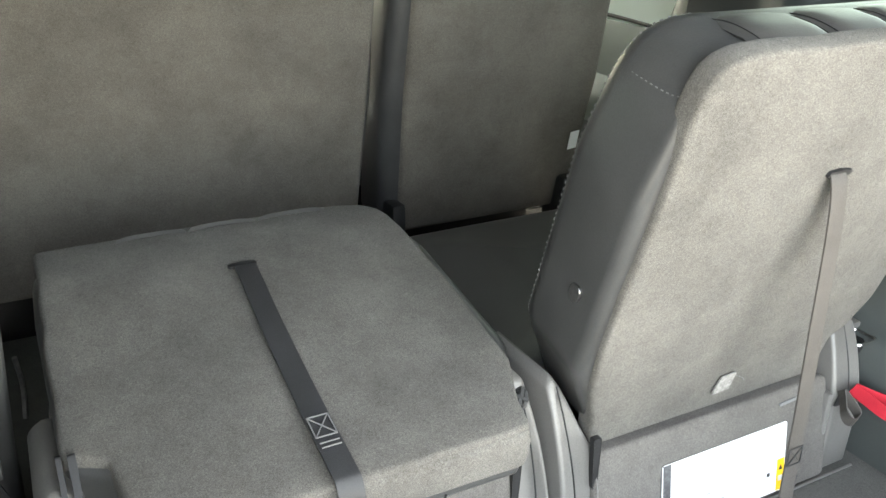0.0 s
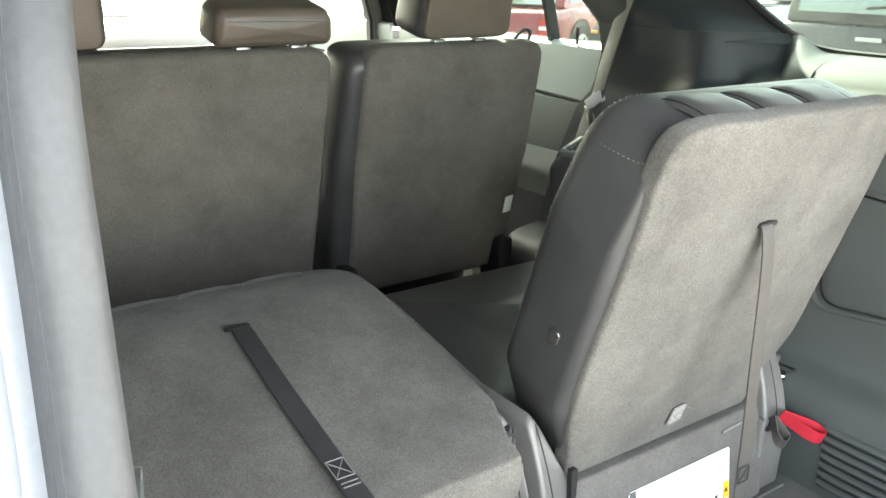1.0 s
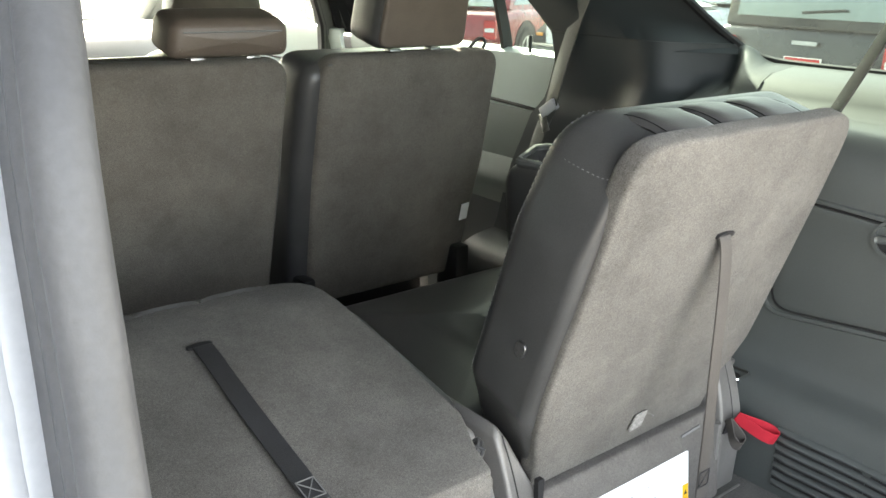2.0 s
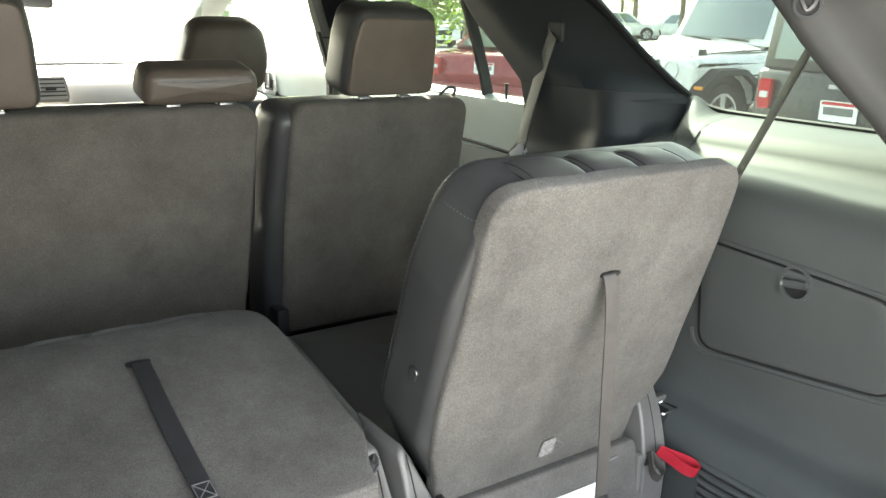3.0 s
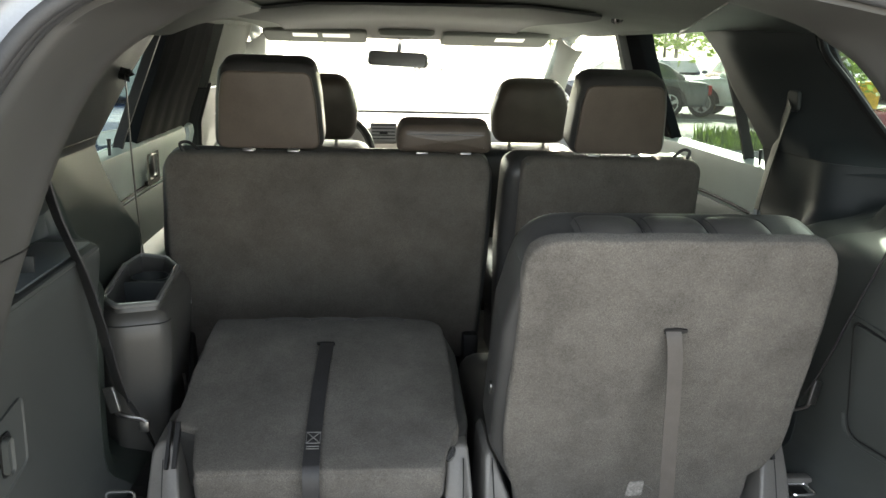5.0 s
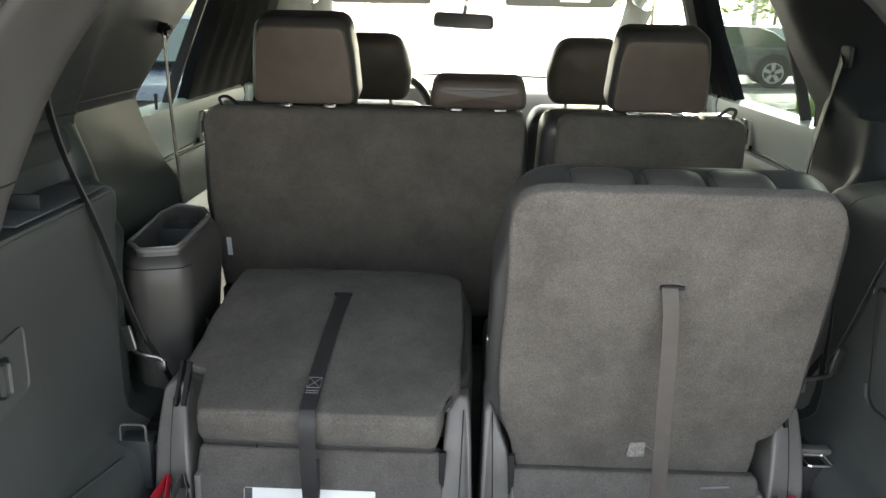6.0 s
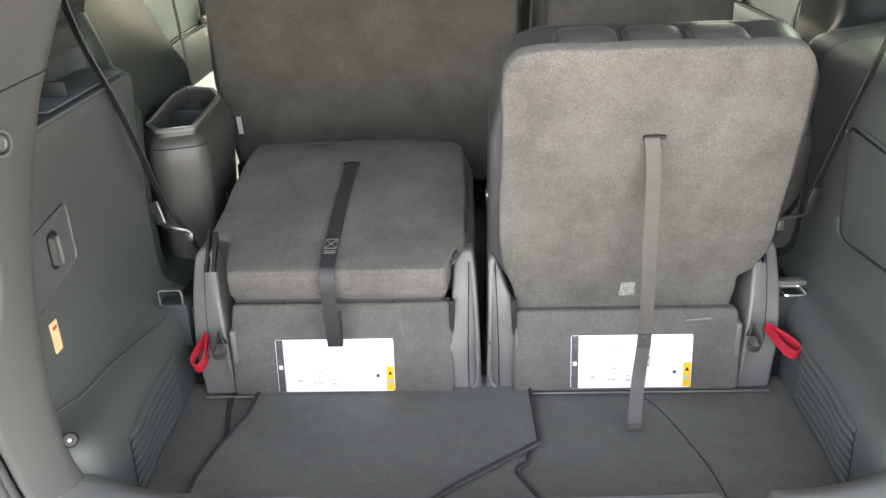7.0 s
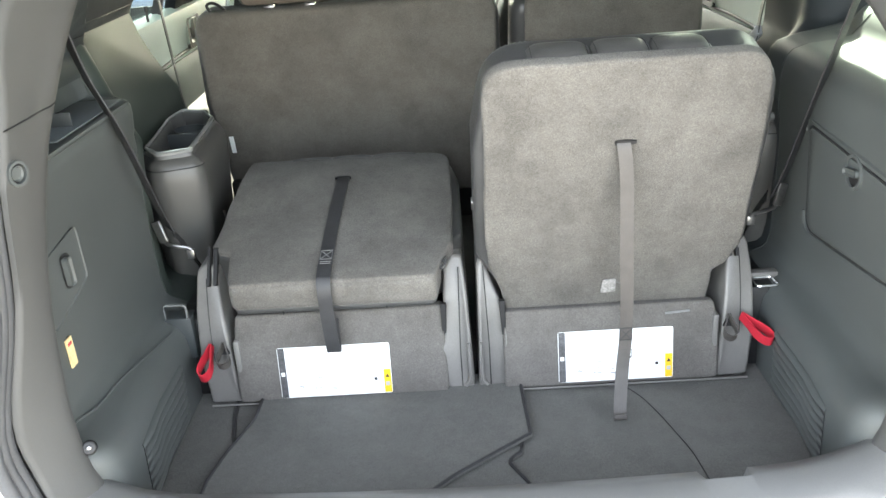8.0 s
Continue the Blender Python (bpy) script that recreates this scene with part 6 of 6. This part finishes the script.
def paint(name, c, metal=0.1):
    return material(name, c, 0.28, metal=metal, vary=0.03, bump=0, coat=0.35)


WHITE_P, RED_P, BLACK_P, GREY_P, BLUE_P, SAND_P = (paint(n, c) for n, c in (("white car paint", (0.78, 0.78, 0.77)), ("red car paint", (0.26, 0.008, 0.016)), ("black car paint", (0.014, 0.015, 0.017)), ("grey car paint", (0.11, 0.12, 0.125)), ("blue car paint", (0.02, 0.04, 0.10)), ("beige car paint", (0.42, 0.40, 0.36))))

rows = [[(x, y, 0.0) for x in (-600, -120, -40, -20, -10, -5, 0, 5, 10, 20, 40, 120, 600)] for y in (-600, -120, -40, -20, -10, 0, 10, 20, 40, 120, 600)]
tagged(finish(sheet(rows, 0), "ground", ASPHALT), "pale sun-bleached paved car park", "ground", kind="structure")

LOWER = {
    "suv": [(-2.15, 0.32), (-2.2, 0.62), (-2.15, 0.98), (1.0, 1.03), (1.9, 0.96), (2.18, 0.82), (2.22, 0.45), (2.12, 0.30)],
    "sedan": [(-2.25, 0.30), (-2.32, 0.62), (-2.25, 0.90), (-1.5, 0.96), (0.95, 0.92), (1.9, 0.80), (2.28, 0.66), (2.32, 0.42), (2.2, 0.26)],
    "jeep": [(-1.95, 0.50), (-1.98, 0.70), (-1.95, 1.08), (0.55, 1.10), (0.6, 1.08), (1.80, 1.06), (1.92, 1.02), (1.93, 0.62), (1.85, 0.50)],
}
CABIN = {
    "suv": [(-2.12, 0.97), (-1.95, 1.45), (-1.75, 1.66), (0.1, 1.68), (0.35, 1.60), (1.15, 1.02)],
    "sedan": [(-1.85, 0.93), (-1.25, 1.32), (-0.9, 1.43), (0.05, 1.45), (0.3, 1.40), (1.15, 0.91)],
    "jeep": [(-1.94, 1.07), (-1.90, 1.72), (-1.8, 1.80), (0.15, 1.80), (0.22, 1.77), (0.54, 1.15)],
}


def vehicle(name, kind, colour, at, turn, label):
    """A parked vehicle; its nose points along +y before the turn."""
    v = thing(name, (0, 0, 0), label, "car", "parked cars")
    W = 0.90 if kind != "jeep" else 0.80
    def yz(x, w):
        return Matrix(((0, 0, w, x), (1, 0, 0, 0), (0, 1, 0, 0), (0, 0, 0, 1)))
    pts = LOWER[kind]
    loop = ccw(rpoly(pts, 0.12 if kind != "jeep" else 0.05, 4))
    rings = []
    for f, d in ((-1.0, 0.10), (-0.97, 0.035), (-0.90, 0.0), (0.90, 0.0), (0.97, 0.035), (1.0, 0.10)):
        rings.append([Vector((f * W, p.x, p.y)) for p in inset(loop, d)])
    part("body", rings_to_bm(rings), colour, v)
    cab = ccw(rpoly(CABIN[kind], 0.08 if kind != "jeep" else 0.03, 4))
    zs = [p.y for p in cab]
    z0, z1 = min(zs), max(zs)
    def half(z, k):
        return (W * (0.90 - 0.17 * (z - z0) / (z1 - z0)) if kind != "jeep" else W * (0.92 - 0.08 * (z - z0) / (z1 - z0))) * k
    rings = [[Vector((half(p.y, f), p.x, p.y)) for p in (inset(cab, 0.02) if abs(f) == 1 else cab)] for f in (-1, -0.96, 0, 0.96, 1)]
    part("cabin", rings_to_bm(rings), colour if kind != "jeep" else BLACK_P if colour is BLACK_P else WHITE_P, v)
    c = CABIN[kind]
    def lerp(a, b, f):
        return (a[0] + (b[0] - a[0]) * f, a[1] + (b[1] - a[1]) * f)
    # end windows
    for a, b, nm in ((c[0], c[1], "rear_window"), (c[-1], c[-2], "windscreen")):
        lo, hi = lerp(a, b, 0.12), lerp(a, b, 0.93)
        off = -0.012 if nm == "rear_window" else 0.012
        q = [(-half(lo[1], 0.86), lo[0] + off, lo[1] + 0.012), (half(lo[1], 0.86), lo[0] + off, lo[1] + 0.012), (half(hi[1], 0.84), hi[0] + off, hi[1] + 0.012), (-half(hi[1], 0.84), hi[0] + off, hi[1] + 0.012)]
        mid = [Vector(p) for p in q]
        grid = [[mid[0].lerp(mid[1], i / 6).lerp(mid[3].lerp(mid[2], i / 6), j / 3) + Vector((0, (off * 3) * (1 - (i / 3 - 1) ** 2), 0)) for i in range(7)] for j in range(4)]
        part(nm, sheet(grid, 0.01), CARGLASS, v)
    # side windows
    yf = c[-1][0]
    zb, zt = z0 + 0.10, z1 - 0.10
    def edge_y(z, front):
        a, b = (c[-1], c[-2]) if front else (c[0], c[1])
        f = (z - a[1]) / (b[1] - a[1])
        return a[0] + (b[0] - a[0]) * min(1.05, f)
    cuts = [0.03, 0.30, 0.335, 0.63, 0.665, 0.97]
    for sd in (-1, 1):
        for i in (0, 2, 4):
            rows = []
            for z in (zb, (zb + zt) / 2, zt):
                ya, yb = edge_y(z, False) + 0.12, edge_y(z, True) - 0.14
                rows.append([(sd * (half(z, 1.0) + 0.004), ya + (yb - ya) * (cuts[i] + (cuts[i + 1] - cuts[i]) * j / 3), z) for j in range(4)])
            part("side_window", sheet(rows, 0.006), CARGLASS, v)
        part("door_mirror", moved(pillow(rpoly([(-0.09, -0.06), (0.09, -0.06), (0.09, 0.06), (-0.09, 0.06)], 0.03), Matrix.Identity(4), 0.10, 0.03), Matrix.Translation((sd * (W + 0.07), yf - 0.25, z0 + 0.10)) @ Euler((radians(90), 0, 0)).to_matrix().to_4x4()), colour, v)
        part("door_handle", box(sd * W - 0.02, sd * W + 0.02, -0.35, -0.17, z0 - 0.10, z0 - 0.07, 0.008), RIM, v)
    # wheels
    R = 0.36 if kind != "jeep" else 0.39
    base = (1.38, -1.32) if kind != "jeep" else (1.40, -1.20)
    for wy in base:
        for sd in (-1, 1):
            x = sd * (W - 0.09)
            arch_pts = [(wy + (R + 0.09) * math.cos(a), max(0.27, R + (R + 0.09) * math.sin(a))) for a in [i * math.pi / 10 for i in range(11)]]
            part("wheel_arch", slab([Vector(p) for p in arch_pts], yz(sd * (W - 0.02), sd), 0.035, 0.01), BLACK, v, "black wheel arch")
            ty = [[Vector((x + sd * dx, wy + rr * math.cos(a), R + rr * math.sin(a))) for a in [2 * math.pi * i / 24 for i in range(24)]] for dx, rr in ((-0.11, R * 0.7), (-0.11, R * 0.94), (-0.08, R), (0.10, R), (0.125, R * 0.94), (0.125, R * 0.68), (0.09, R * 0.66))]
            tyre = part("wheel", rings_to_bm(ty), TYRE, v, "black tyre with alloy rim")
            for i in range(5):
                a = 2 * math.pi * i / 5 + 0.3
                sp = [(0.05, -0.035), (R * 0.62, -0.05), (R * 0.62, 0.05), (0.05, 0.035)]
                pts2 = [Vector((wy + u * math.cos(a) - w_ * math.sin(a), R + u * math.sin(a) + w_ * math.cos(a))) for u, w_ in sp]
                part("spoke", slab(pts2, yz(x + sd * 0.10, sd), 0.025, 0.006), RIM, tyre)
            part("rim_ring", frame_ring([Vector((wy, R)) + p for p in circ(R * 0.68)], [Vector((wy, R)) + p for p in circ(R * 0.60)], yz(x + sd * 0.10, sd), 0.026), RIM, tyre)
    L0, L1 = min(p[0] for p in pts), max(p[0] for p in pts)
    if kind == "jeep":
        fy = Matrix(((1, 0, 0, 0), (0, 0, 1, L1 - 0.002), (0, 1, 0, 0), (0, 0, 0, 1)))
        for i in range(7):
            x = (i - 3) * 0.102
            part("grille_slot", slab(rpoly([(x - 0.027, 0.72), (x + 0.027, 0.72), (x + 0.027, 1.0), (x - 0.027, 1.0)], 0.024), fy, 0.006, 0.001), BLACK, v, "black upright grille slot")
        for sd in (-1, 1):
            part("headlight", slab([Vector((sd * 0.52, 0.90)) + p for p in circ(0.095)], fy, 0.03, 0.012), LAMP, v, "round clear headlight")
            part("turn_lamp", slab([Vector((sd * 0.56, 0.70)) + p for p in circ(0.045)], fy, 0.02, 0.008), AMBER, v, "amber turn lamp")
            for wy in base:
                fl = rpoly([(wy - R - 0.24, 0.52), (wy - R - 0.16, 0.74), (wy - R * 0.55, 0.93), (wy + R * 0.62, 0.93), (wy + R + 0.10, 0.76), (wy + R + 0.13, 0.58)], 0.10, 4)
                fl = [p for p in fl if p.y > 0.53]
                rows = [[(sd * (W - 0.05), p.x, p.y) for p in fl], [(sd * (W + 0.15), p.x, p.y - 0.01) for p in fl], [(sd * (W + 0.17), p.x + (wy - p.x) * 0.10, p.y - 0.07) for p in fl]]
                part("fender_flare", sheet(rows, 0.02), TYRE, v, "matt black angular fender flare")
            part("marker_lamp", box(*sorted((sd * (W + 0.02), sd * (W + 0.13))), base[0] + R + 0.08, base[0] + R + 0.12, 0.71, 0.75, 0.01), AMBER, v, "amber marker lamp")
            for k in range(3):
                part("side_vent", box(*sorted((sd * (W - 0.02), sd * (W + 0.012))), 0.66, 0.86, 0.74 + k * 0.045, 0.76 + k * 0.045, 0.004), BLACK, v, "black vent slot")
            part("hood_latch", box(*sorted((sd * 0.66, sd * 0.72)), 1.62, 1.70, 1.06, 1.13, 0.01), BLACK, v, "black hood latch")
            part("hood_seam", tube([(sd * 0.70, y, z) for y, z in ((0.56, 1.115), (1.0, 1.105), (1.5, 1.085), (1.86, 1.05))], 0.008, 5), BLACK, v, "dark joint beside the bonnet")
        rows = []
        for y, w, z, c_ in ((0.50, 0.70, 1.10, 0.075), (0.85, 0.69, 1.10, 0.095), (1.25, 0.67, 1.085, 0.105), (1.60, 0.65, 1.065, 0.095), (1.82, 0.63, 1.035, 0.075), (1.90, 0.62, 0.99, 0.05)):
            rows.append([(w * u, y, z + c_ * (1 - abs(u) ** 3.5)) for u in [i / 8 - 1 for i in range(17)]])
        part("bonnet", sheet(rows, 0.01), colour, v, "domed bonnet")
        part("wiper", tube([(-0.45, 0.545, 1.20), (0.02, 0.52, 1.24)], 0.010, 5), BLACK, v)
        part("wiper", tube([(0.10, 0.545, 1.20), (0.52, 0.52, 1.24)], 0.010, 5), BLACK, v)
        part("front_bumper", box(-0.82, 0.82, L1 + 0.02, L1 + 0.24, 0.46, 0.64, 0.05, 3), BLACK, v, "black bumper")
        part("rear_bumper", box(-0.80, 0.80, L0 - 0.20, L0 - 0.0, 0.46, 0.64, 0.05, 3), BLACK, v, "black bumper")
    ry = Matrix(((1, 0, 0, 0), (0, 0, -1, L0 + 0.03), (0, 1, 0, 0), (0, 0, 0, 1)))
    fy = Matrix(((1, 0, 0, 0), (0, 0, 1, L1 - 0.05), (0, 1, 0, 0), (0, 0, 0, 1)))
    top = 0.92 if kind == "suv" else 0.84 if kind == "sedan" else 1.0
    for sd in (-1, 1):
        ti = 0.03 if kind != "jeep" else 0.09
        part("tail_lamp", slab(rpoly([(sd * (W - 0.20), top - 0.24), (sd * (W - ti), top - 0.24), (sd * (W - ti), top), (sd * (W - 0.20), top)], 0.03), ry, 0.07 if kind != "jeep" else 0.05, 0.015), TAIL, v, "red tail lamp")
        part("reversing_lamp", slab(rpoly([(sd * (W - 0.18), top - 0.15), (sd * (W - ti - 0.02), top - 0.15), (sd * (W - ti - 0.02), top - 0.10), (sd * (W - 0.18), top - 0.10)], 0.01), ry, 0.076 if kind != "jeep" else 0.056, 0.004), LAMP, v, "clear reversing lamp")
        if kind != "jeep":
            part("headlight", slab(rpoly([(sd * (W - 0.36), 0.62), (sd * (W - 0.06), 0.66), (sd * (W - 0.06), 0.80), (sd * (W - 0.36), 0.74)], 0.03), fy, 0.06, 0.015), LAMP, v, "clear headlight")
    if kind != "jeep":
        part("grille", slab(rpoly([(-0.45, 0.46), (0.45, 0.46), (0.50, 0.70), (-0.50, 0.70)], 0.04), fy, 0.055, 0.01), BLACK, v, "black grille")
        for sgn, L in ((-1, L0), (1, L1)):
            part("bumper", box(-W + 0.06, W - 0.06, L - 0.05 if sgn > 0 else L - 0.03, L + 0.03 if sgn > 0 else L + 0.05, 0.30, 0.50, 0.03), colour, v)
    for mtx in (ry,):
        pz = 0.72 if kind != "jeep" else 0.80
        pm = mtx @ Matrix.Translation((0, 0, 0.035))
        number = part("number_plate", slab(rpoly([(-0.152, pz - 0.076), (0.152, pz - 0.076), (0.152, pz + 0.076), (-0.152, pz + 0.076)], 0.01), pm, 0.008, 0.001), PAPER, v, "white number plate with plain bars")
        part("plate_bar", slab([(-0.12, pz - 0.03), (0.12, pz - 0.03), (0.12, pz + 0.03), (-0.12, pz + 0.03)], pm @ Matrix.Translation((0, 0, 0.008)), 0.001, 0), GREY_P, number)
        part("plate_band", slab([(-0.14, pz + 0.045), (0.14, pz + 0.045), (0.14, pz + 0.068), (-0.14, pz + 0.068)], pm @ Matrix.Translation((0, 0, 0.008)), 0.001, 0), TAIL, number)
        if kind == "jeep":
            part("wiper", tube([mtx @ Vector((-0.05, 1.20, 0.05)), mtx @ Vector((0.28, 1.23, 0.05))], 0.010, 6), BLACK, v)
            part("badge", slab([(-0.10, 0.965), (0.10, 0.965), (0.10, 0.995), (-0.10, 0.995)], mtx @ Matrix.Translation((0, 0, 0.045)), 0.004, 0), RIM, v, "plain bright badge")
    v.matrix_basis = pose(*at, 0, 0, turn)
    return v


vehicle("off_roader", "jeep", BLACK_P, (7.50, 2.68, 0), -90, "black boxy off-roader parked tail towards the aisle")
vehicle("off_roader", "jeep", WHITE_P, (8.75, 5.95, 0), 90, "white boxy off-roader with slotted grille, parked nose out")
red_sedan = vehicle("saloon_car", "sedan", RED_P, (8.6, 9.4, 0), -65, "red saloon car parked tail on in the row")
white_suv = vehicle("estate_car", "suv", WHITE_P, (10.0, 20.05, 0), 58, "white sport utility car beyond the planted island")
grey_sedan = vehicle("saloon_car", "sedan", GREY_P, (6.1, 20.5, 0), 80, "dark grey saloon car beyond the planted island")
blue_car = vehicle("saloon_car", "sedan", BLUE_P, (-3.1, 8.6, 0), 180, "dark blue saloon car parked beside the car")
sand_car = vehicle("saloon_car", "sedan", SAND_P, (-16.0, 40.0, 0), 20, "beige saloon car parked far ahead")
# rows farther off: copies of the cars above
rnd = random.Random(11)
far = [white_suv, grey_sedan, red_sedan, blue_car]
for i in range(9):
    copy_thing(far[(i * 3 + 1) % 4 if i % 3 else 0], pose(24 + i * 3.1, 44 - i * 1.2 + rnd.uniform(-0.3, 0.3), 0, 0, 0, 65 + (180 if i % 2 else 0) + rnd.uniform(-3, 3)))
for i in range(8):
    copy_thing((white_suv, sand_car)[i % 2], pose(-24 + i * 5.6, 62 + rnd.uniform(-0.4, 0.4), 0, 0, 0, (180 if i % 3 else 0) + rnd.uniform(-3, 3)))
for i in range(9):
    copy_thing(far[(i * 3) % 4], pose(8.2 + i * 2.9, 29.5 + i * 0.3, 0, 0, 0, 170 + rnd.uniform(-3, 3)))

# bay lines
for i in range(7):
    tagged(finish(box(6.4, 11.2, 1.45 + i * 2.95 - 0.05, 1.45 + i * 2.95 + 0.05, 0.0, 0.004), "bay_line", LINE), "worn white parking bay line", "road marking", kind="structure")

# planted island with kerb, grass tufts and a young tree
isl = rpoly([(5.1, 10.7), (10.4, 12.0), (11.2, 13.0), (10.4, 14.0), (4.9, 12.9)], 0.7, 6)
kerb = thing("kerb", (8, 12.4, 0), "pale concrete kerb round the planted island", "kerb", kind="structure")
part("kerb_ring", frame_ring(ccw(isl), inset(ccw(isl), 0.15), Matrix.Identity(4), 0.15), CONCRETE, kerb)
part("soil", slab(inset(ccw(isl), 0.14), Matrix.Identity(4), 0.12, 0), GRASS, kerb, "green turf")
verts, faces = [], []
rnd = random.Random(3)
for i in range(9000):
    u, w = rnd.random(), rnd.random()
    x, y = 5.3 + 5.2 * u, 10.95 + 1.75 * w + 1.15 * u
    h = (0.12 + 0.28 * max(0, noise.noise((x * 0.9, y * 0.9, 0)) + 0.3)) * rnd.uniform(0.6, 1.3)
    a, lean = rnd.uniform(0, 6.28), rnd.uniform(-0.15, 0.15)
    dx, dy = 0.018 * math.cos(a), 0.018 * math.sin(a)
    k = len(verts)
    verts += [(x - dx, y - dy, 0.1), (x + dx, y + dy, 0.1), (x + lean * 0.5 + dx * 0.7, y + lean + dy * 0.7, 0.1 + h * 0.6), (x + lean, y + lean * 1.8, 0.1 + h)]
    faces += [(k, k + 1, k + 2), (k, k + 2, k + 3)]
me = bpy.data.meshes.new("grass_tufts")
me.from_pydata(verts, [], faces)
me.materials.append(GRASS)
tagged(new("grass_tufts", me), "tall green ornamental grass on the island", "grass", kind="stuff")


def tree(at, height, spread, seed, low, n_leaf=5000, label="young broad-leaved tree with open crown"):
    rnd = random.Random(seed)
    t = thing("tree", at, label, "tree", "trees")
    x0, y0, z0 = at
    trunk = bmesh.new()
    top = Vector((x0 + rnd.uniform(-.2, .2), y0, z0 + height * 0.85))
    tube(spline([(x0, y0, z0), (x0 + rnd.uniform(-.06, .06), y0 + 0.03, z0 + height * 0.3), top], 6), lambda f: 0.11 * (1 - 0.85 * f) * height / 5, 8, trunk)
    tips = []
    for i in range(16):
        f = low + (0.9 - low) * i / 16
        b = Vector((x0, y0, z0 + height * f))
        a = i * 2.4 + rnd.uniform(-.4, .4)
        ln = spread * rnd.uniform(0.6, 1.0) * (1.1 - 0.7 * f)
        e = b + Vector((math.cos(a) * ln, math.sin(a) * ln, ln * rnd.uniform(0.1, 0.6)))
        tube(spline([b, b.lerp(e, 0.5) + Vector((0, 0, 0.1)), e], 4), lambda q: 0.03 * (1 - 0.8 * q) * height / 5, 5, trunk)
        tips += [b.lerp(e, q) for q in (0.45, 0.7, 0.9, 1.0)]
    tips += [top]
    part("trunk", trunk, BARK, t)
    vs, fs = [], []
    for i in range(n_leaf):
        c = rnd.choice(tips) + Vector((rnd.gauss(0, 0.27), rnd.gauss(0, 0.27), rnd.gauss(0, 0.20))) * spread / 2
        d = Vector((rnd.gauss(0, 1), rnd.gauss(0, 1), rnd.gauss(0, 0.6))).normalized()
        w = d.orthogonal().normalized()
        s = rnd.uniform(0.05, 0.09) * spread / 2
        k = len(vs)
        vs += [c - d * s, c + w * s * 0.5, c + d * s, c - w * s * 0.5]
        fs += [(k, k + 1, k + 2, k + 3)]
    m = bpy.data.meshes.new("crown")
    m.from_pydata(vs, [], fs)
    m.materials.append(LEAF)
    cr = new("crown", m)
    cr.parent = t
    cr.matrix_parent_inverse = t.matrix_basis.inverted()
    return t


tree((7.6, 12.6, 0.1), 5.2, 2.8, 1, 0.26, 8000)
tree((8.4, 17.0, 0), 5.6, 3.2, 2, 0.30, 9000)
tree((15.0, 20.6, 0), 4.6, 3.4, 5, 0.16, 8000, "bushy broad-leaved tree with low crown")
for i, (x, y) in enumerate(((30, 34), (36, 30), (41, 38), (24, 41), (50, 33), (17, 46), (-9, 72), (6, 76), (58, 26), (-26, 60), (22, 62), (32, 55), (40, 50), (47, 45), (28, 48), (53, 40), (36, 44), (63, 34), (14, 66), (66, 20))):
    tree((x, y, 0), 8 + (i * 37 % 5) * 0.7, 5.0, 20 + i, 0.25, 2200, "tall leafy tree behind the parked cars")

# lamp post
lp_ = thing("street_lamp", (8.8, 26.0, 0), "grey steel car park lamp post", "street lamp")
part("post", tube([(8.8, 26.0, 0), (8.8, 26.0, 7.5)], lambda f: 0.09 - 0.03 * f, 8), RIM, lp_)
part("lamp_head", box(8.5, 9.1, 25.8, 26.1, 7.4, 7.55, 0.03), GREY_P, lp_)
yb = thing("yellow_box", (14.3, 22.6, 0), "yellow metal cabinet beside the island", "cabinet")
part("cabinet", box(13.98, 14.62, 22.3, 22.9, 0.0, 0.95, 0.04), YELLOW, yb)
